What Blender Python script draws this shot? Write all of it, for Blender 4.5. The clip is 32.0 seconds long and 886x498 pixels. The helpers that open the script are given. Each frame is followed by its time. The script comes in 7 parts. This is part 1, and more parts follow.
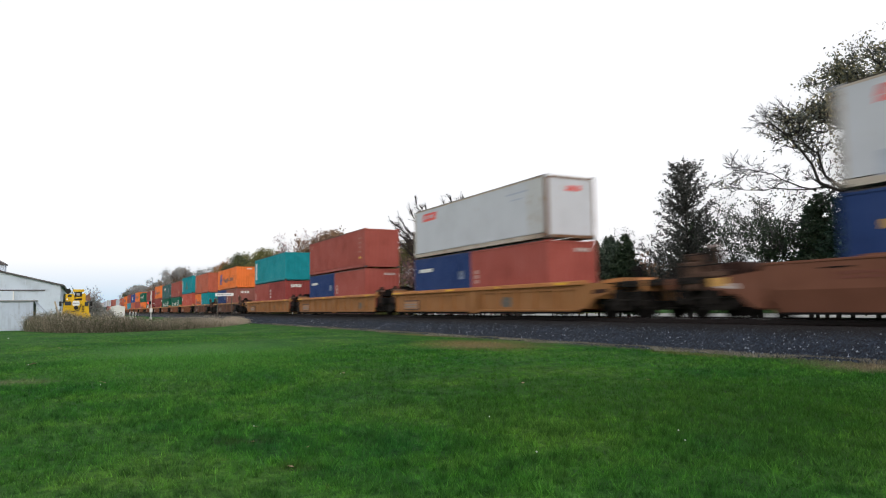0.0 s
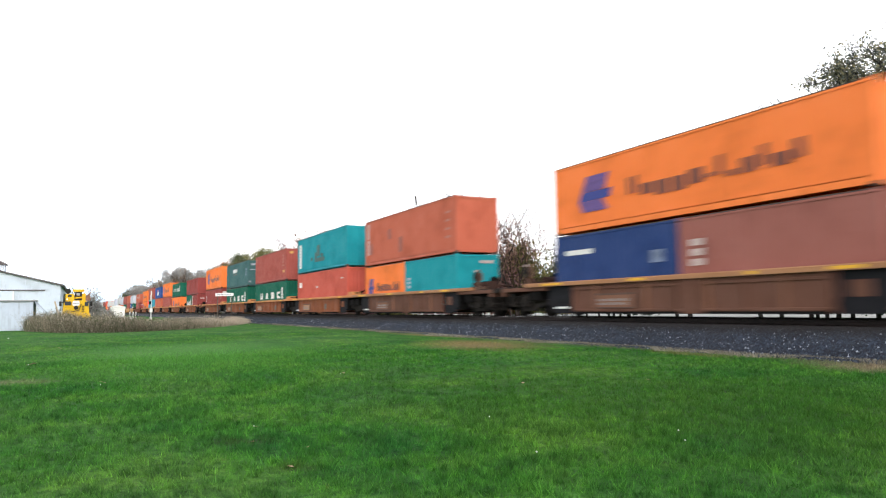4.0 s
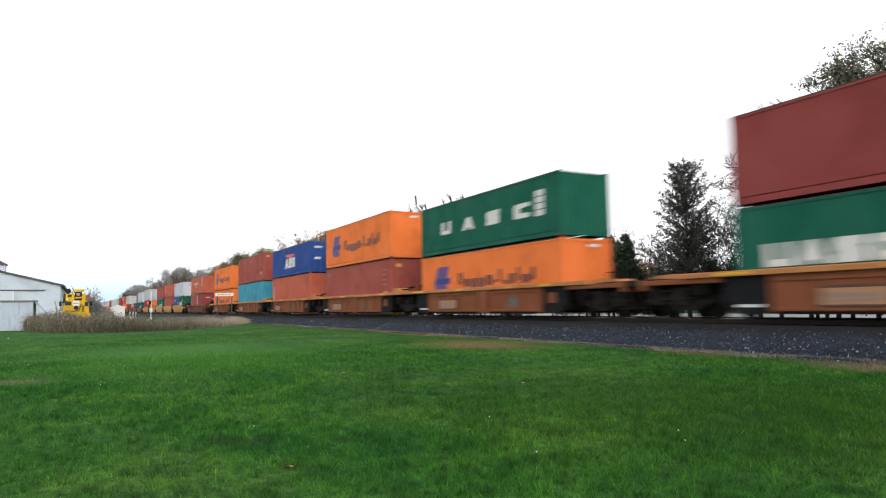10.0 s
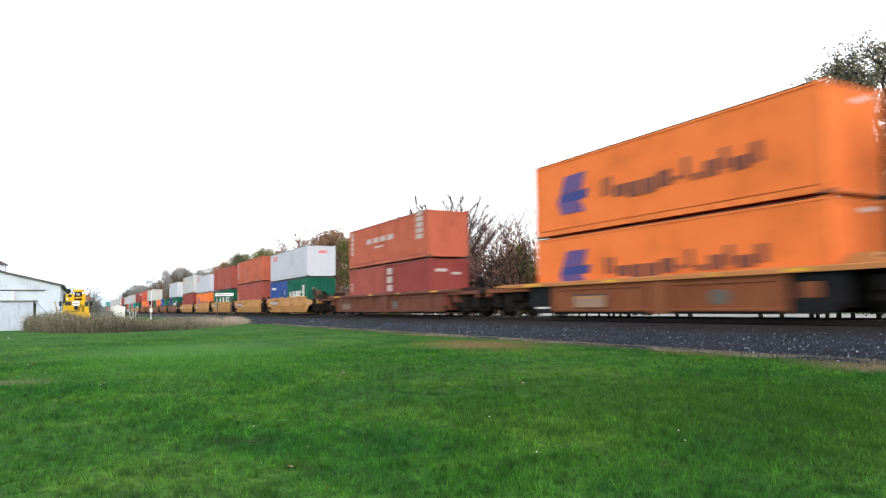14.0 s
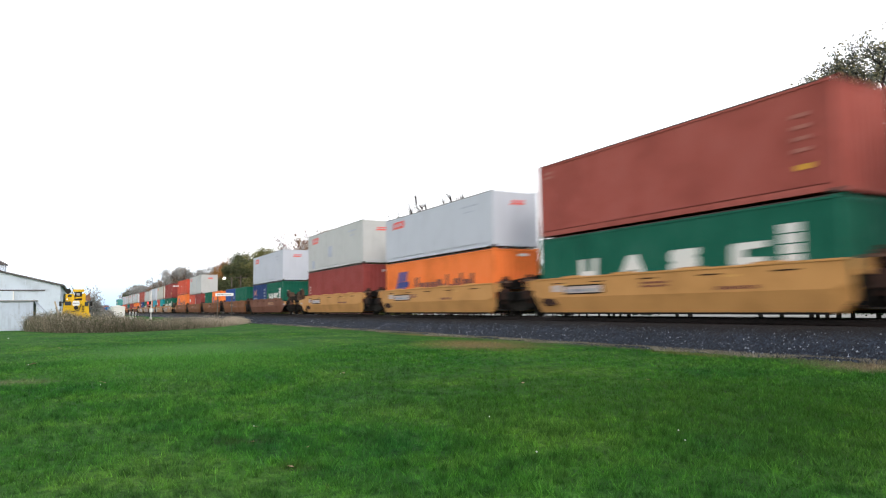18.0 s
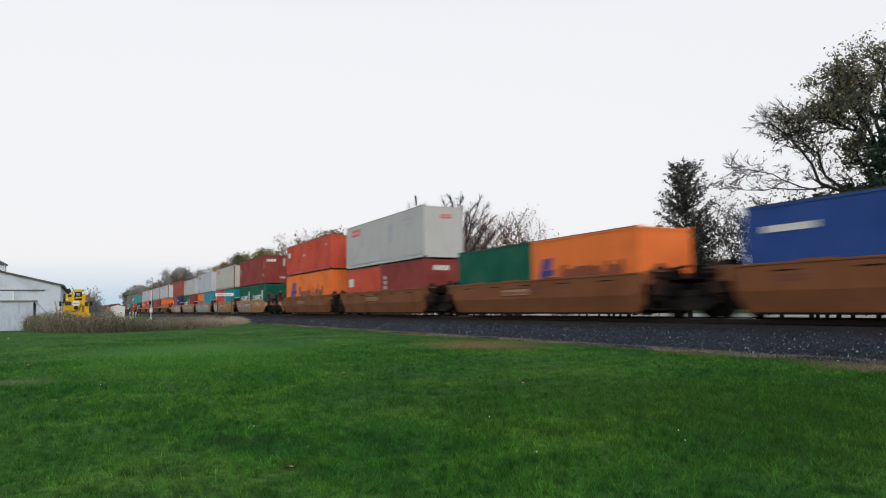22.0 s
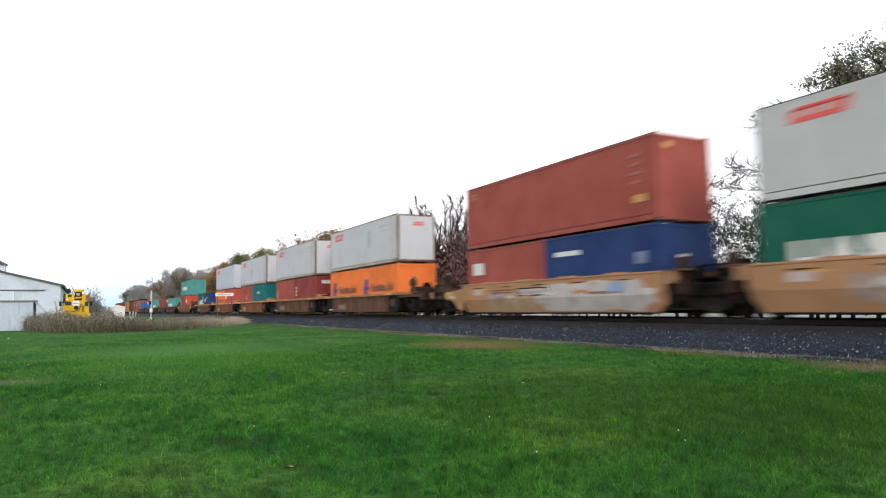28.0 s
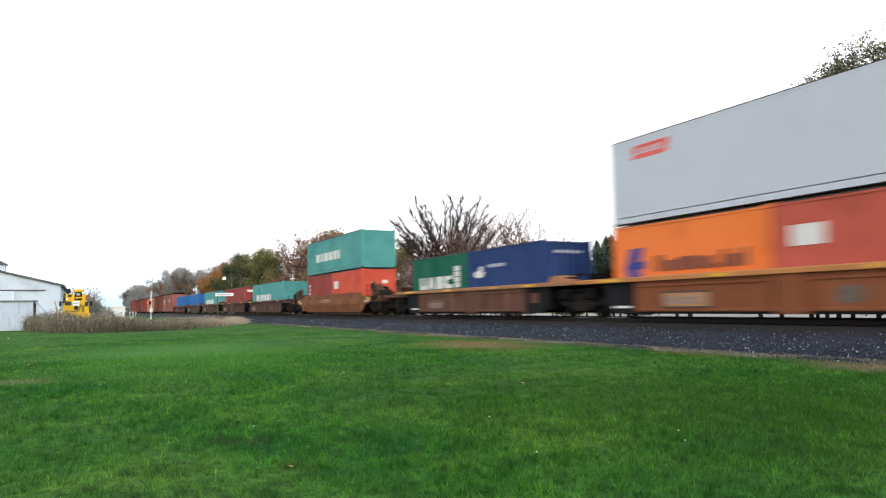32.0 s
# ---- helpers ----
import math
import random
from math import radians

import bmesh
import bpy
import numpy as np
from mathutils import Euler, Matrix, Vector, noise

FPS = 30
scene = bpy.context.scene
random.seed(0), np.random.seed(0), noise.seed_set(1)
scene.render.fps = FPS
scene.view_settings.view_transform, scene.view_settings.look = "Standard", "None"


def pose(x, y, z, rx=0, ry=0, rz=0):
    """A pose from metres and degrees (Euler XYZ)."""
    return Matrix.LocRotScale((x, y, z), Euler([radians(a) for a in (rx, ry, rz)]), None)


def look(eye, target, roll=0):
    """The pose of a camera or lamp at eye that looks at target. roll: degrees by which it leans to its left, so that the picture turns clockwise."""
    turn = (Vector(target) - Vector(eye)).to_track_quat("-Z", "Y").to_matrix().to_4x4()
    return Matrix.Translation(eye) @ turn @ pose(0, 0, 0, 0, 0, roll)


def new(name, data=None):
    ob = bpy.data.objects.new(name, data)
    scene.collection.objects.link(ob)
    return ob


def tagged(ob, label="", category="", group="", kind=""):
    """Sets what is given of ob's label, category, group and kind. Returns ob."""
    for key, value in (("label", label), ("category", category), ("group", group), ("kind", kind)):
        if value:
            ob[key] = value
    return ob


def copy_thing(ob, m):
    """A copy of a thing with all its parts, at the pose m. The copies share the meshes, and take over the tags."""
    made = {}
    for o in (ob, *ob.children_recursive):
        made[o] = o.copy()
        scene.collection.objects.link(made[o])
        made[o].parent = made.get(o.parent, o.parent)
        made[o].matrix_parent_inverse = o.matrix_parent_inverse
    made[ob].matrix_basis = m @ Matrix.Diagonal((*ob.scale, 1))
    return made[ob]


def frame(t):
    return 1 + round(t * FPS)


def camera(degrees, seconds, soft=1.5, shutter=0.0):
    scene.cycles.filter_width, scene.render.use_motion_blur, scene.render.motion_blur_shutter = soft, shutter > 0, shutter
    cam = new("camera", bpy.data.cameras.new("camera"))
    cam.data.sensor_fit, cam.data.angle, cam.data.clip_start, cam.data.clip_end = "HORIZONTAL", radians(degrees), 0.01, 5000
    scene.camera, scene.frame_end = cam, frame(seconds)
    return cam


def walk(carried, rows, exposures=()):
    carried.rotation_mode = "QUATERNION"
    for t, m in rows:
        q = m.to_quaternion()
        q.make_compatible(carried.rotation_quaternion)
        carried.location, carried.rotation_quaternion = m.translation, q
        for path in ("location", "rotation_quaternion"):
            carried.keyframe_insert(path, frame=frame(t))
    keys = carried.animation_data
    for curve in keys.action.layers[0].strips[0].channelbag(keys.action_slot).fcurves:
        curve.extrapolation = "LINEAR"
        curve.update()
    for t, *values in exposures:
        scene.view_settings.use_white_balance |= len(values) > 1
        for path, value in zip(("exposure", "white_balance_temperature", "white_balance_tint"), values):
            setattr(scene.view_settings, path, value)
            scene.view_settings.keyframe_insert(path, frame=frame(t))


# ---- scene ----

# ---- camera ----
EYE_Z = 1.25
cam = camera(66.32, 32.0, soft=1.15, shutter=0.84)
EYE = (0.0, 0.0, EYE_Z)
AIM = (-0.88143 * 50, 0.46457 * 50, EYE_Z + 0.0852 * 50)
# the clip's own automatic exposure
EXPOSURES = [(0.0, -0.38), (1.0, 0.15), (2.0, 0.22), (3.0, 0.30), (6.0, 0.51), (7.0, 0.34), (8.0, 0.61), (9.0, 0.26), (10.0, -0.11), (11.0, 0.30), (12.0, 0.56), (13.0, -0.00), (14.0, 0.32), (17.0, 0.15), (18.0, 0.04), (19.0, -0.15), (20.0, -0.04), (21.0, -0.04), (22.0, -0.60), (23.0, -0.27), (24.0, 0.19), (25.0, -0.11), (28.0, -0.04), (29.0, -0.11), (30.0, 0.13), (31.0, 0.11), (32.0, 0.15)]
walk(cam, [(0.0, look(EYE, AIM, -0.84)), (32.0, look(EYE, AIM, -0.84))], exposures=EXPOSURES)

# ---- world and sun ----
world = bpy.data.worlds.new("overcast_sky")
scene.world = world
world.use_nodes = True
wn, wl = world.node_tree.nodes, world.node_tree.links
wn.clear()
w_out = wn.new("ShaderNodeOutputWorld")
w_bg = wn.new("ShaderNodeBackground")
w_sky = wn.new("ShaderNodeTexSky")
w_sky.sky_type = "NISHITA"
w_sky.sun_disc = False
w_sky.sun_elevation = radians(19)
w_sky.sun_rotation = radians(103)
w_sky.air_density, w_sky.dust_density = 1.5, 4.0
w_mul = wn.new("ShaderNodeVectorMath")
w_mul.operation = "SCALE"
w_mul.inputs["Scale"].default_value = 0.10
w_mix = wn.new("ShaderNodeMix")
w_mix.data_type = "RGBA"
w_mix.inputs["Factor"].default_value = 0.82
w_tc = wn.new("ShaderNodeTexCoord")
w_sep = wn.new("ShaderNodeSeparateXYZ")
w_dome = wn.new("ShaderNodeValToRGB")
w_dome.color_ramp.elements[0].position, w_dome.color_ramp.elements[0].color = 0.40, (1.58, 1.58, 1.64, 1)
w_dome.color_ramp.elements[1].position, w_dome.color_ramp.elements[1].color = 1.0, (0.86, 0.88, 0.92, 1)
w_rim = wn.new("ShaderNodeMapRange")
w_rim.inputs["From Min"].default_value, w_rim.inputs["From Max"].default_value = 0.005, 0.07
w_haze = wn.new("ShaderNodeMix")
w_haze.data_type = "RGBA"
w_haze.inputs["A"].default_value = (0.84, 1.14, 1.42, 1)
wl.new(w_tc.outputs["Generated"], w_sep.inputs[0])
wl.new(w_sep.outputs["Z"], w_dome.inputs["Fac"])
wl.new(w_sep.outputs["Z"], w_rim.inputs["Value"])
wl.new(w_rim.outputs[0], w_haze.inputs["Factor"])
wl.new(w_dome.outputs["Color"], w_haze.inputs["B"])
wl.new(w_haze.outputs["Result"], w_mix.inputs["B"])
wl.new(w_sky.outputs["Color"], w_mul.inputs[0])
wl.new(w_mul.outputs["Vector"], w_mix.inputs["A"])
wl.new(w_mix.outputs["Result"], w_bg.inputs["Color"])
w_bg.inputs["Strength"].default_value = 1.0
wl.new(w_bg.outputs["Background"], w_out.inputs["Surface"])

sun_data = bpy.data.lights.new("sun", "SUN")
sun_data.energy, sun_data.angle, sun_data.color = 1.25, radians(25), (1.0, 0.95, 0.88)
sun = new("sun", sun_data)
sun.matrix_world = look((60, -14, 21), (0, 0, 0))

# ---- the line of the track ----
SIDE_Y = 16.046      # near side of the containers
MID_Y = SIDE_Y + 1.22
BEND = -4.53e-5
SPEED, GAIN = 19.121, 0.0384
FLOOR_Z = 1.28       # floor of a loaded well
RAIL_TOP = 0.80


def track(s):
    """Centre line of the track: y and the heading in degrees at s along it."""
    m = min(s + 20.0, 0.0)
    return MID_Y + BEND * m * m, math.degrees(math.atan(2 * BEND * m))


def along(s0, t):
    return s0 + SPEED * t + 0.5 * GAIN * (t - 16) ** 2


# ---- materials ----
def material(name):
    m = bpy.data.materials.new(name)
    m.use_nodes = True
    return m, m.node_tree.nodes, m.node_tree.links, m.node_tree.nodes["Principled BSDF"]


def nd(nodes, kind, **values):
    n = nodes.new(kind)
    for k, v in values.items():
        n.inputs[k].default_value = v
    return n


def ramp(nodes, links, source, stops):
    r = nodes.new("ShaderNodeValToRGB")
    el = r.color_ramp.elements
    while len(el) < len(stops):
        el.new(0.5)
    for e, (p, c) in zip(el, stops):
        e.position, e.color = p, (*c, 1) if len(c) == 3 else c
    links.new(source, r.inputs["Fac"])
    return r.outputs["Color"]


def mix(nodes, links, fac, a, b, blend="MIX"):
    n = nodes.new("ShaderNodeMix")
    n.data_type, n.blend_type = "RGBA", blend
    for sock, v in (("Factor", fac), ("A", a), ("B", b)):
        if isinstance(v, (int, float)):
            n.inputs[sock].default_value = v
        elif isinstance(v, tuple):
            n.inputs[sock].default_value = (*v, 1)
        else:
            links.new(v, n.inputs[sock])
    return n.outputs["Result"]


def coords(nodes, links, scale=(1, 1, 1), shift=True):
    """Object coordinates, shifted by a random amount for each object."""
    tc = nodes.new("ShaderNodeTexCoord")
    mp = nodes.new("ShaderNodeMapping")
    mp.inputs["Scale"].default_value = scale
    links.new(tc.outputs["Object"], mp.inputs["Vector"])
    if shift:
        oi = nodes.new("ShaderNodeObjectInfo")
        ml = nodes.new("ShaderNodeMath")
        ml.operation = "MULTIPLY"
        ml.inputs[1].default_value = 57.0
        links.new(oi.outputs["Random"], ml.inputs[0])
        links.new(ml.outputs[0], mp.inputs["Location"])
    return mp.outputs["Vector"]


def grey(v):
    return (v, v, v)


def paint(name, rgb, rough=0.55, wear=0.35, rust=(0.11, 0.045, 0.02), fade=0.35, spots=0.64, runs=0.0):
    """Weathered paint on steel: fading, vertical dirt streaks, rust specks, rust runs by the front corner."""
    m, n, l, b = material(name)
    big = nd(n, "ShaderNodeTexNoise", Scale=0.7, Detail=6.0, Roughness=0.6)
    l.new(coords(n, l), big.inputs["Vector"])
    pale = tuple(min(1, c * 1.12 + 0.03) for c in rgb)
    deep = tuple(c * (1 - 0.22 * min(1, fade * 2.5)) for c in rgb)
    col = ramp(n, l, big.outputs["Fac"], [(0.32, deep), (0.5, rgb), (0.72, tuple(a * (1 - fade) + p * fade for a, p in zip(rgb, pale)))])
    st = nd(n, "ShaderNodeTexNoise", Scale=1.0, Detail=5.0, Roughness=0.65)
    l.new(coords(n, l, (5.5, 5.5, 0.45)), st.inputs["Vector"])
    dirt = ramp(n, l, st.outputs["Fac"], [(0.54, grey(0)), (0.85, grey(wear * 0.8))])
    col = mix(n, l, dirt, col, tuple(c * 0.45 + 0.02 for c in rgb))
    sp = nd(n, "ShaderNodeTexNoise", Scale=3.2, Detail=9.0, Roughness=0.72)
    l.new(coords(n, l, (1, 1, 0.8)), sp.inputs["Vector"])
    rs = ramp(n, l, sp.outputs["Fac"], [(spots, grey(0)), (spots + 0.06, grey(wear * 1.6 if wear < 0.6 else 1.0))])
    col = mix(n, l, rs, col, rust)
    if runs:
        tc = n.new("ShaderNodeTexCoord")
        sx = n.new("ShaderNodeSeparateXYZ")
        l.new(tc.outputs["Object"], sx.inputs[0])
        at = nd(n, "ShaderNodeMapRange", **{"From Min": 4.2, "From Max": 6.1})
        l.new(sx.outputs["X"], at.inputs["Value"])
        hang = nd(n, "ShaderNodeTexNoise", Scale=1.0, Detail=4.0, Roughness=0.6)
        l.new(coords(n, l, (3.2, 3.2, 0.28)), hang.inputs["Vector"])
        sm = n.new("ShaderNodeMath")
        sm.operation = "MULTIPLY"
        l.new(at.outputs[0], sm.inputs[0])
        l.new(hang.outputs["Fac"], sm.inputs[1])
        col = mix(n, l, ramp(n, l, sm.outputs[0], [(0.26, grey(0)), (0.46, grey(runs))]), col, (0.17, 0.085, 0.045))
    l.new(col, b.inputs["Base Color"])
    l.new(ramp(n, l, big.outputs["Fac"], [(0.3, grey(rough + 0.18)), (0.7, grey(rough))]), b.inputs["Roughness"])
    bp = nd(n, "ShaderNodeBump", Strength=0.12, Distance=0.02)
    l.new(sp.outputs["Fac"], bp.inputs["Height"])
    l.new(bp.outputs["Normal"], b.inputs["Normal"])
    b.inputs["Specular IOR Level"].default_value = 0.16
    return m


def plain(name, rgb, rough=0.6, metal=0.0, scale=6.0, amount=0.25, bump=0.1, spec=0.35):
    m, n, l, b = material(name)
    b.inputs["Specular IOR Level"].default_value = spec
    t = nd(n, "ShaderNodeTexNoise", Scale=scale, Detail=6.0, Roughness=0.6)
    l.new(coords(n, l), t.inputs["Vector"])
    l.new(ramp(n, l, t.outputs["Fac"], [(0.3, tuple(c * (1 - amount) for c in rgb)), (0.7, tuple(min(1, c * (1 + amount)) for c in rgb))]), b.inputs["Base Color"])
    b.inputs["Roughness"].default_value, b.inputs["Metallic"].default_value = rough, metal
    bp = nd(n, "ShaderNodeBump", Strength=bump, Distance=0.02)
    l.new(t.outputs["Fac"], bp.inputs["Height"])
    l.new(bp.outputs["Normal"], b.inputs["Normal"])
    return m


BOX = {
    "orange": paint("orange_paint", (0.87, 0.215, 0.052), wear=0.2),
    "red": paint("red_brown_paint", (0.36, 0.088, 0.071), wear=0.3),
    "scarlet": paint("scarlet_paint", (0.60, 0.095, 0.058), wear=0.25),
    "maroon": paint("maroon_paint", (0.28, 0.056, 0.052), wear=0.3),
    "rose": paint("dusty_rose_paint", (0.30, 0.11, 0.09), wear=0.35),
    "brown": paint("brown_red_paint", (0.49, 0.125, 0.075), wear=0.3),
    "teal": paint("teal_paint", (0.010, 0.275, 0.325), wear=0.22),
    "azure": paint("azure_teal_paint", (0.010, 0.275, 0.335), wear=0.22),
    "coral": paint("dusty_red_paint", (0.52, 0.105, 0.075), wear=0.3),
    "aqua": paint("pale_teal_paint", (0.055, 0.31, 0.43), wear=0.25),
    "sea": paint("sea_green_paint", (0.09, 0.32, 0.315), wear=0.3),
    "green": paint("green_paint", (0.008, 0.115, 0.075), wear=0.2),
    "dark_green": paint("dark_green_paint", (0.055, 0.135, 0.14), wear=0.4, rust=(0.10, 0.09, 0.07)),
    "deep_teal": paint("deep_teal_paint", (0.008, 0.155, 0.165), wear=0.25),
    "blue": paint("blue_paint", (0.028, 0.080, 0.30), wear=0.2),
    "navy": paint("navy_paint", (0.022, 0.050, 0.165), wear=0.25),
    "sky": paint("light_blue_paint", (0.02, 0.14, 0.40), wear=0.25),
    "white": paint("white_paint", (0.56, 0.585, 0.675), wear=0.05, rust=(0.36, 0.30, 0.22), fade=0.08),
    "grey_white": paint("grey_white_paint", (0.55, 0.555, 0.565), wear=0.12, rust=(0.36, 0.30, 0.24), fade=0.15),
    "cream_white": paint("stained_cream_white_paint", (0.585, 0.565, 0.525), wear=0.28, rust=(0.40, 0.30, 0.20), fade=0.2, spots=0.60),
    "rusty_white": paint("rust_streaked_white_paint", (0.59, 0.60, 0.655), wear=0.25, rust=(0.45, 0.36, 0.27), fade=0.12, spots=0.62, runs=0.45),
}
CAR = {
    "ochre": paint("ochre_car_paint", (0.245, 0.082, 0.036), wear=0.6, rough=0.6),
    "amber": paint("amber_car_paint", (0.33, 0.150, 0.056), wear=0.6, rough=0.6),
    "umber": paint("umber_car_paint", (0.135, 0.062, 0.042), wear=0.6, rough=0.65),
    "oxide": paint("oxide_car_paint", (0.17, 0.06, 0.04), wear=0.5, rough=0.65),
    "tan": paint("tan_car_paint", (0.56, 0.285, 0.10), wear=0.45, rough=0.6),
    "buff": paint("buff_car_paint", (0.44, 0.235, 0.125), wear=0.6, rough=0.6),
    "earth": paint("earth_car_paint", (0.195, 0.080, 0.050), wear=0.55, rough=0.65),
    "sienna": paint("sienna_car_paint", (0.225, 0.088, 0.038), wear=0.6, rough=0.65),
    "soot": paint("soot_car_paint", (0.10, 0.055, 0.045), wear=0.5, rough=0.7),
}
CHORD = {"ochre": paint("bright_ochre_paint", (0.50, 0.21, 0.075), wear=0.35, rough=0.55), "umber": paint("worn_umber_paint", (0.36, 0.18, 0.09), wear=0.4, rough=0.6)}
CHORD["amber"] = CHORD["ochre"]
M_WORNRIB = paint("worn_rib_paint", (0.21, 0.10, 0.062), wear=0.4, rough=0.6)
M_SLATE = plain("dark_slate_paint", (0.013, 0.013, 0.016), 0.8, 0.0, 4.0, 0.4, spec=0.15)
M_GRIME = plain("grimy_steel", (0.010, 0.009, 0.009), 0.9, 0.0, 5.0, 0.5, spec=0.08)
M_RUSTY = plain("rusty_brown_steel", (0.046, 0.024, 0.019), 0.85, 0.0, 6.0, 0.5, spec=0.12)
M_DUSTY = plain("dusty_brown_steel", (0.12, 0.070, 0.052), 0.85, 0.0, 6.0, 0.45, spec=0.12)
M_TRUCK = plain("dusty_truck_casting", (0.024, 0.020, 0.018), 0.85, 0.0, 6.0, 0.45, spec=0.15)
M_WHEEL = plain("wheel_steel", (0.016, 0.013, 0.012), 0.7, 0.1, 8.0, 0.4, spec=0.2)
M_CAST = plain("corner_casting_steel", (0.07, 0.055, 0.05), 0.65, 0.2, 9.0, 0.4)
M_STAINED = paint("rust_stained_white_paint", (0.50, 0.43, 0.37), wear=0.5, rust=(0.26, 0.14, 0.07), spots=0.54, runs=1.0)
M_RUSTRUN = paint("rust_run_white_paint", (0.56, 0.555, 0.57), wear=0.45, rust=(0.36, 0.25, 0.16), fade=0.2, spots=0.57, runs=1.0)
M_RODS = plain("lock_rod_steel", (0.30, 0.29, 0.28), 0.5, 0.5, 9.0, 0.3)
M_WHITE = plain("white_lettering", (0.72, 0.72, 0.70), 0.55, 0, 14.0, 0.12, 0.02)
M_GHOST = plain("grey_blue_patch_paint", (0.43, 0.46, 0.56), 0.55, 0, 3.0, 0.15, 0.02)
M_DIM = plain("dim_pink_lettering", (0.40, 0.16, 0.125), 0.6, 0, 14.0, 0.2, 0.02)
M_FADED = plain("faded_pale_lettering", (0.52, 0.43, 0.41), 0.6, 0, 14.0, 0.2, 0.02)
M_PINKCODE = plain("pale_pink_code_paint", (0.50, 0.29, 0.26), 0.6, 0, 14.0, 0.2, 0.02)
M_SOFTMARK = plain("soft_brown_patch_paint", (0.30, 0.085, 0.062), 0.6, 0, 6.0, 0.2, 0.02)
M_REDMARK = plain("red_lettering", (0.80, 0.115, 0.10), 0.55, 0, 14.0, 0.12, 0.02)
M_BLUEMARK = plain("blue_lettering", (0.03, 0.045, 0.24), 0.55, 0, 14.0, 0.12, 0.02)
M_VIOLETMARK = plain("faded_violet_blue_lettering", (0.12, 0.065, 0.23), 0.55, 0, 8.0, 0.3, 0.02)
M_DARKMARK = plain("dark_lettering", (0.17, 0.052, 0.034), 0.55, 0, 14.0, 0.2, 0.02)
M_YELLOWMARK = plain("yellow_label", (0.72, 0.40, 0.03), 0.55, 0, 14.0, 0.15, 0.02)
M_OLDLABEL = plain("faded_yellow_label", (0.62, 0.34, 0.10), 0.6, 0, 14.0, 0.25, 0.02)
M_GREENMARK = plain("dark_green_lettering", (0.01, 0.09, 0.08), 0.55, 0, 14.0, 0.15, 0.02)
M_SEAMARK = plain("dull_sea_blue_lettering", (0.03, 0.17, 0.27), 0.6, 0, 8.0, 0.2, 0.02)
M_GREYMARK = plain("grey_blue_spray_paint", (0.30, 0.33, 0.38), 0.6, 0, 2.5, 0.6, 0.02)
M_SPRAY = plain("faded_blue_spray_paint", (0.16, 0.20, 0.30), 0.6, 0, 2.5, 0.6, 0.02)
M_SMEAR = [plain("grey_pink_overspray", (0.36, 0.27, 0.23), 0.7, 0, 1.6, 0.35, 0.02), plain("pale_grey_overspray", (0.50, 0.46, 0.44), 0.7, 0, 1.8, 0.3, 0.02), plain("dull_tan_overspray", (0.40, 0.27, 0.17), 0.7, 0, 1.5, 0.35, 0.02), plain("bluish_grey_overspray", (0.38, 0.40, 0.44), 0.7, 0, 1.6, 0.35, 0.02)]
M_BRIGHT = [plain("pale_blue_overspray", (0.26, 0.38, 0.58), 0.6, 0, 2.0, 0.35, 0.02), plain("chalk_white_overspray", (0.62, 0.62, 0.62), 0.6, 0, 2.0, 0.2, 0.02), plain("orange_tan_overspray", (0.52, 0.22, 0.08), 0.6, 0, 2.0, 0.3, 0.02)]
M_PLATE = plain("dark_brown_plate", (0.10, 0.055, 0.042), 0.7, 0, 5.0, 0.3, 0.03)
M_PATCH = plain("dull_grey_primer", (0.13, 0.12, 0.105), 0.75, 0, 5.0, 0.3, 0.02)
M_STENCIL = plain("dull_grey_stencil", (0.25, 0.215, 0.205), 0.65, 0, 9.0, 0.25, 0.02)
M_RAIL = plain("rail_steel", (0.018, 0.011, 0.010), 0.6, 0.3, 4.0, 0.4)
M_RAILHEAD = plain("polished_rail_head", (0.42, 0.41, 0.40), 0.22, 1.0, 3.0, 0.1, 0.02)
M_TIE = plain("creosoted_timber", (0.030, 0.023, 0.020), 0.85, 0, 7.0, 0.5, 0.4)


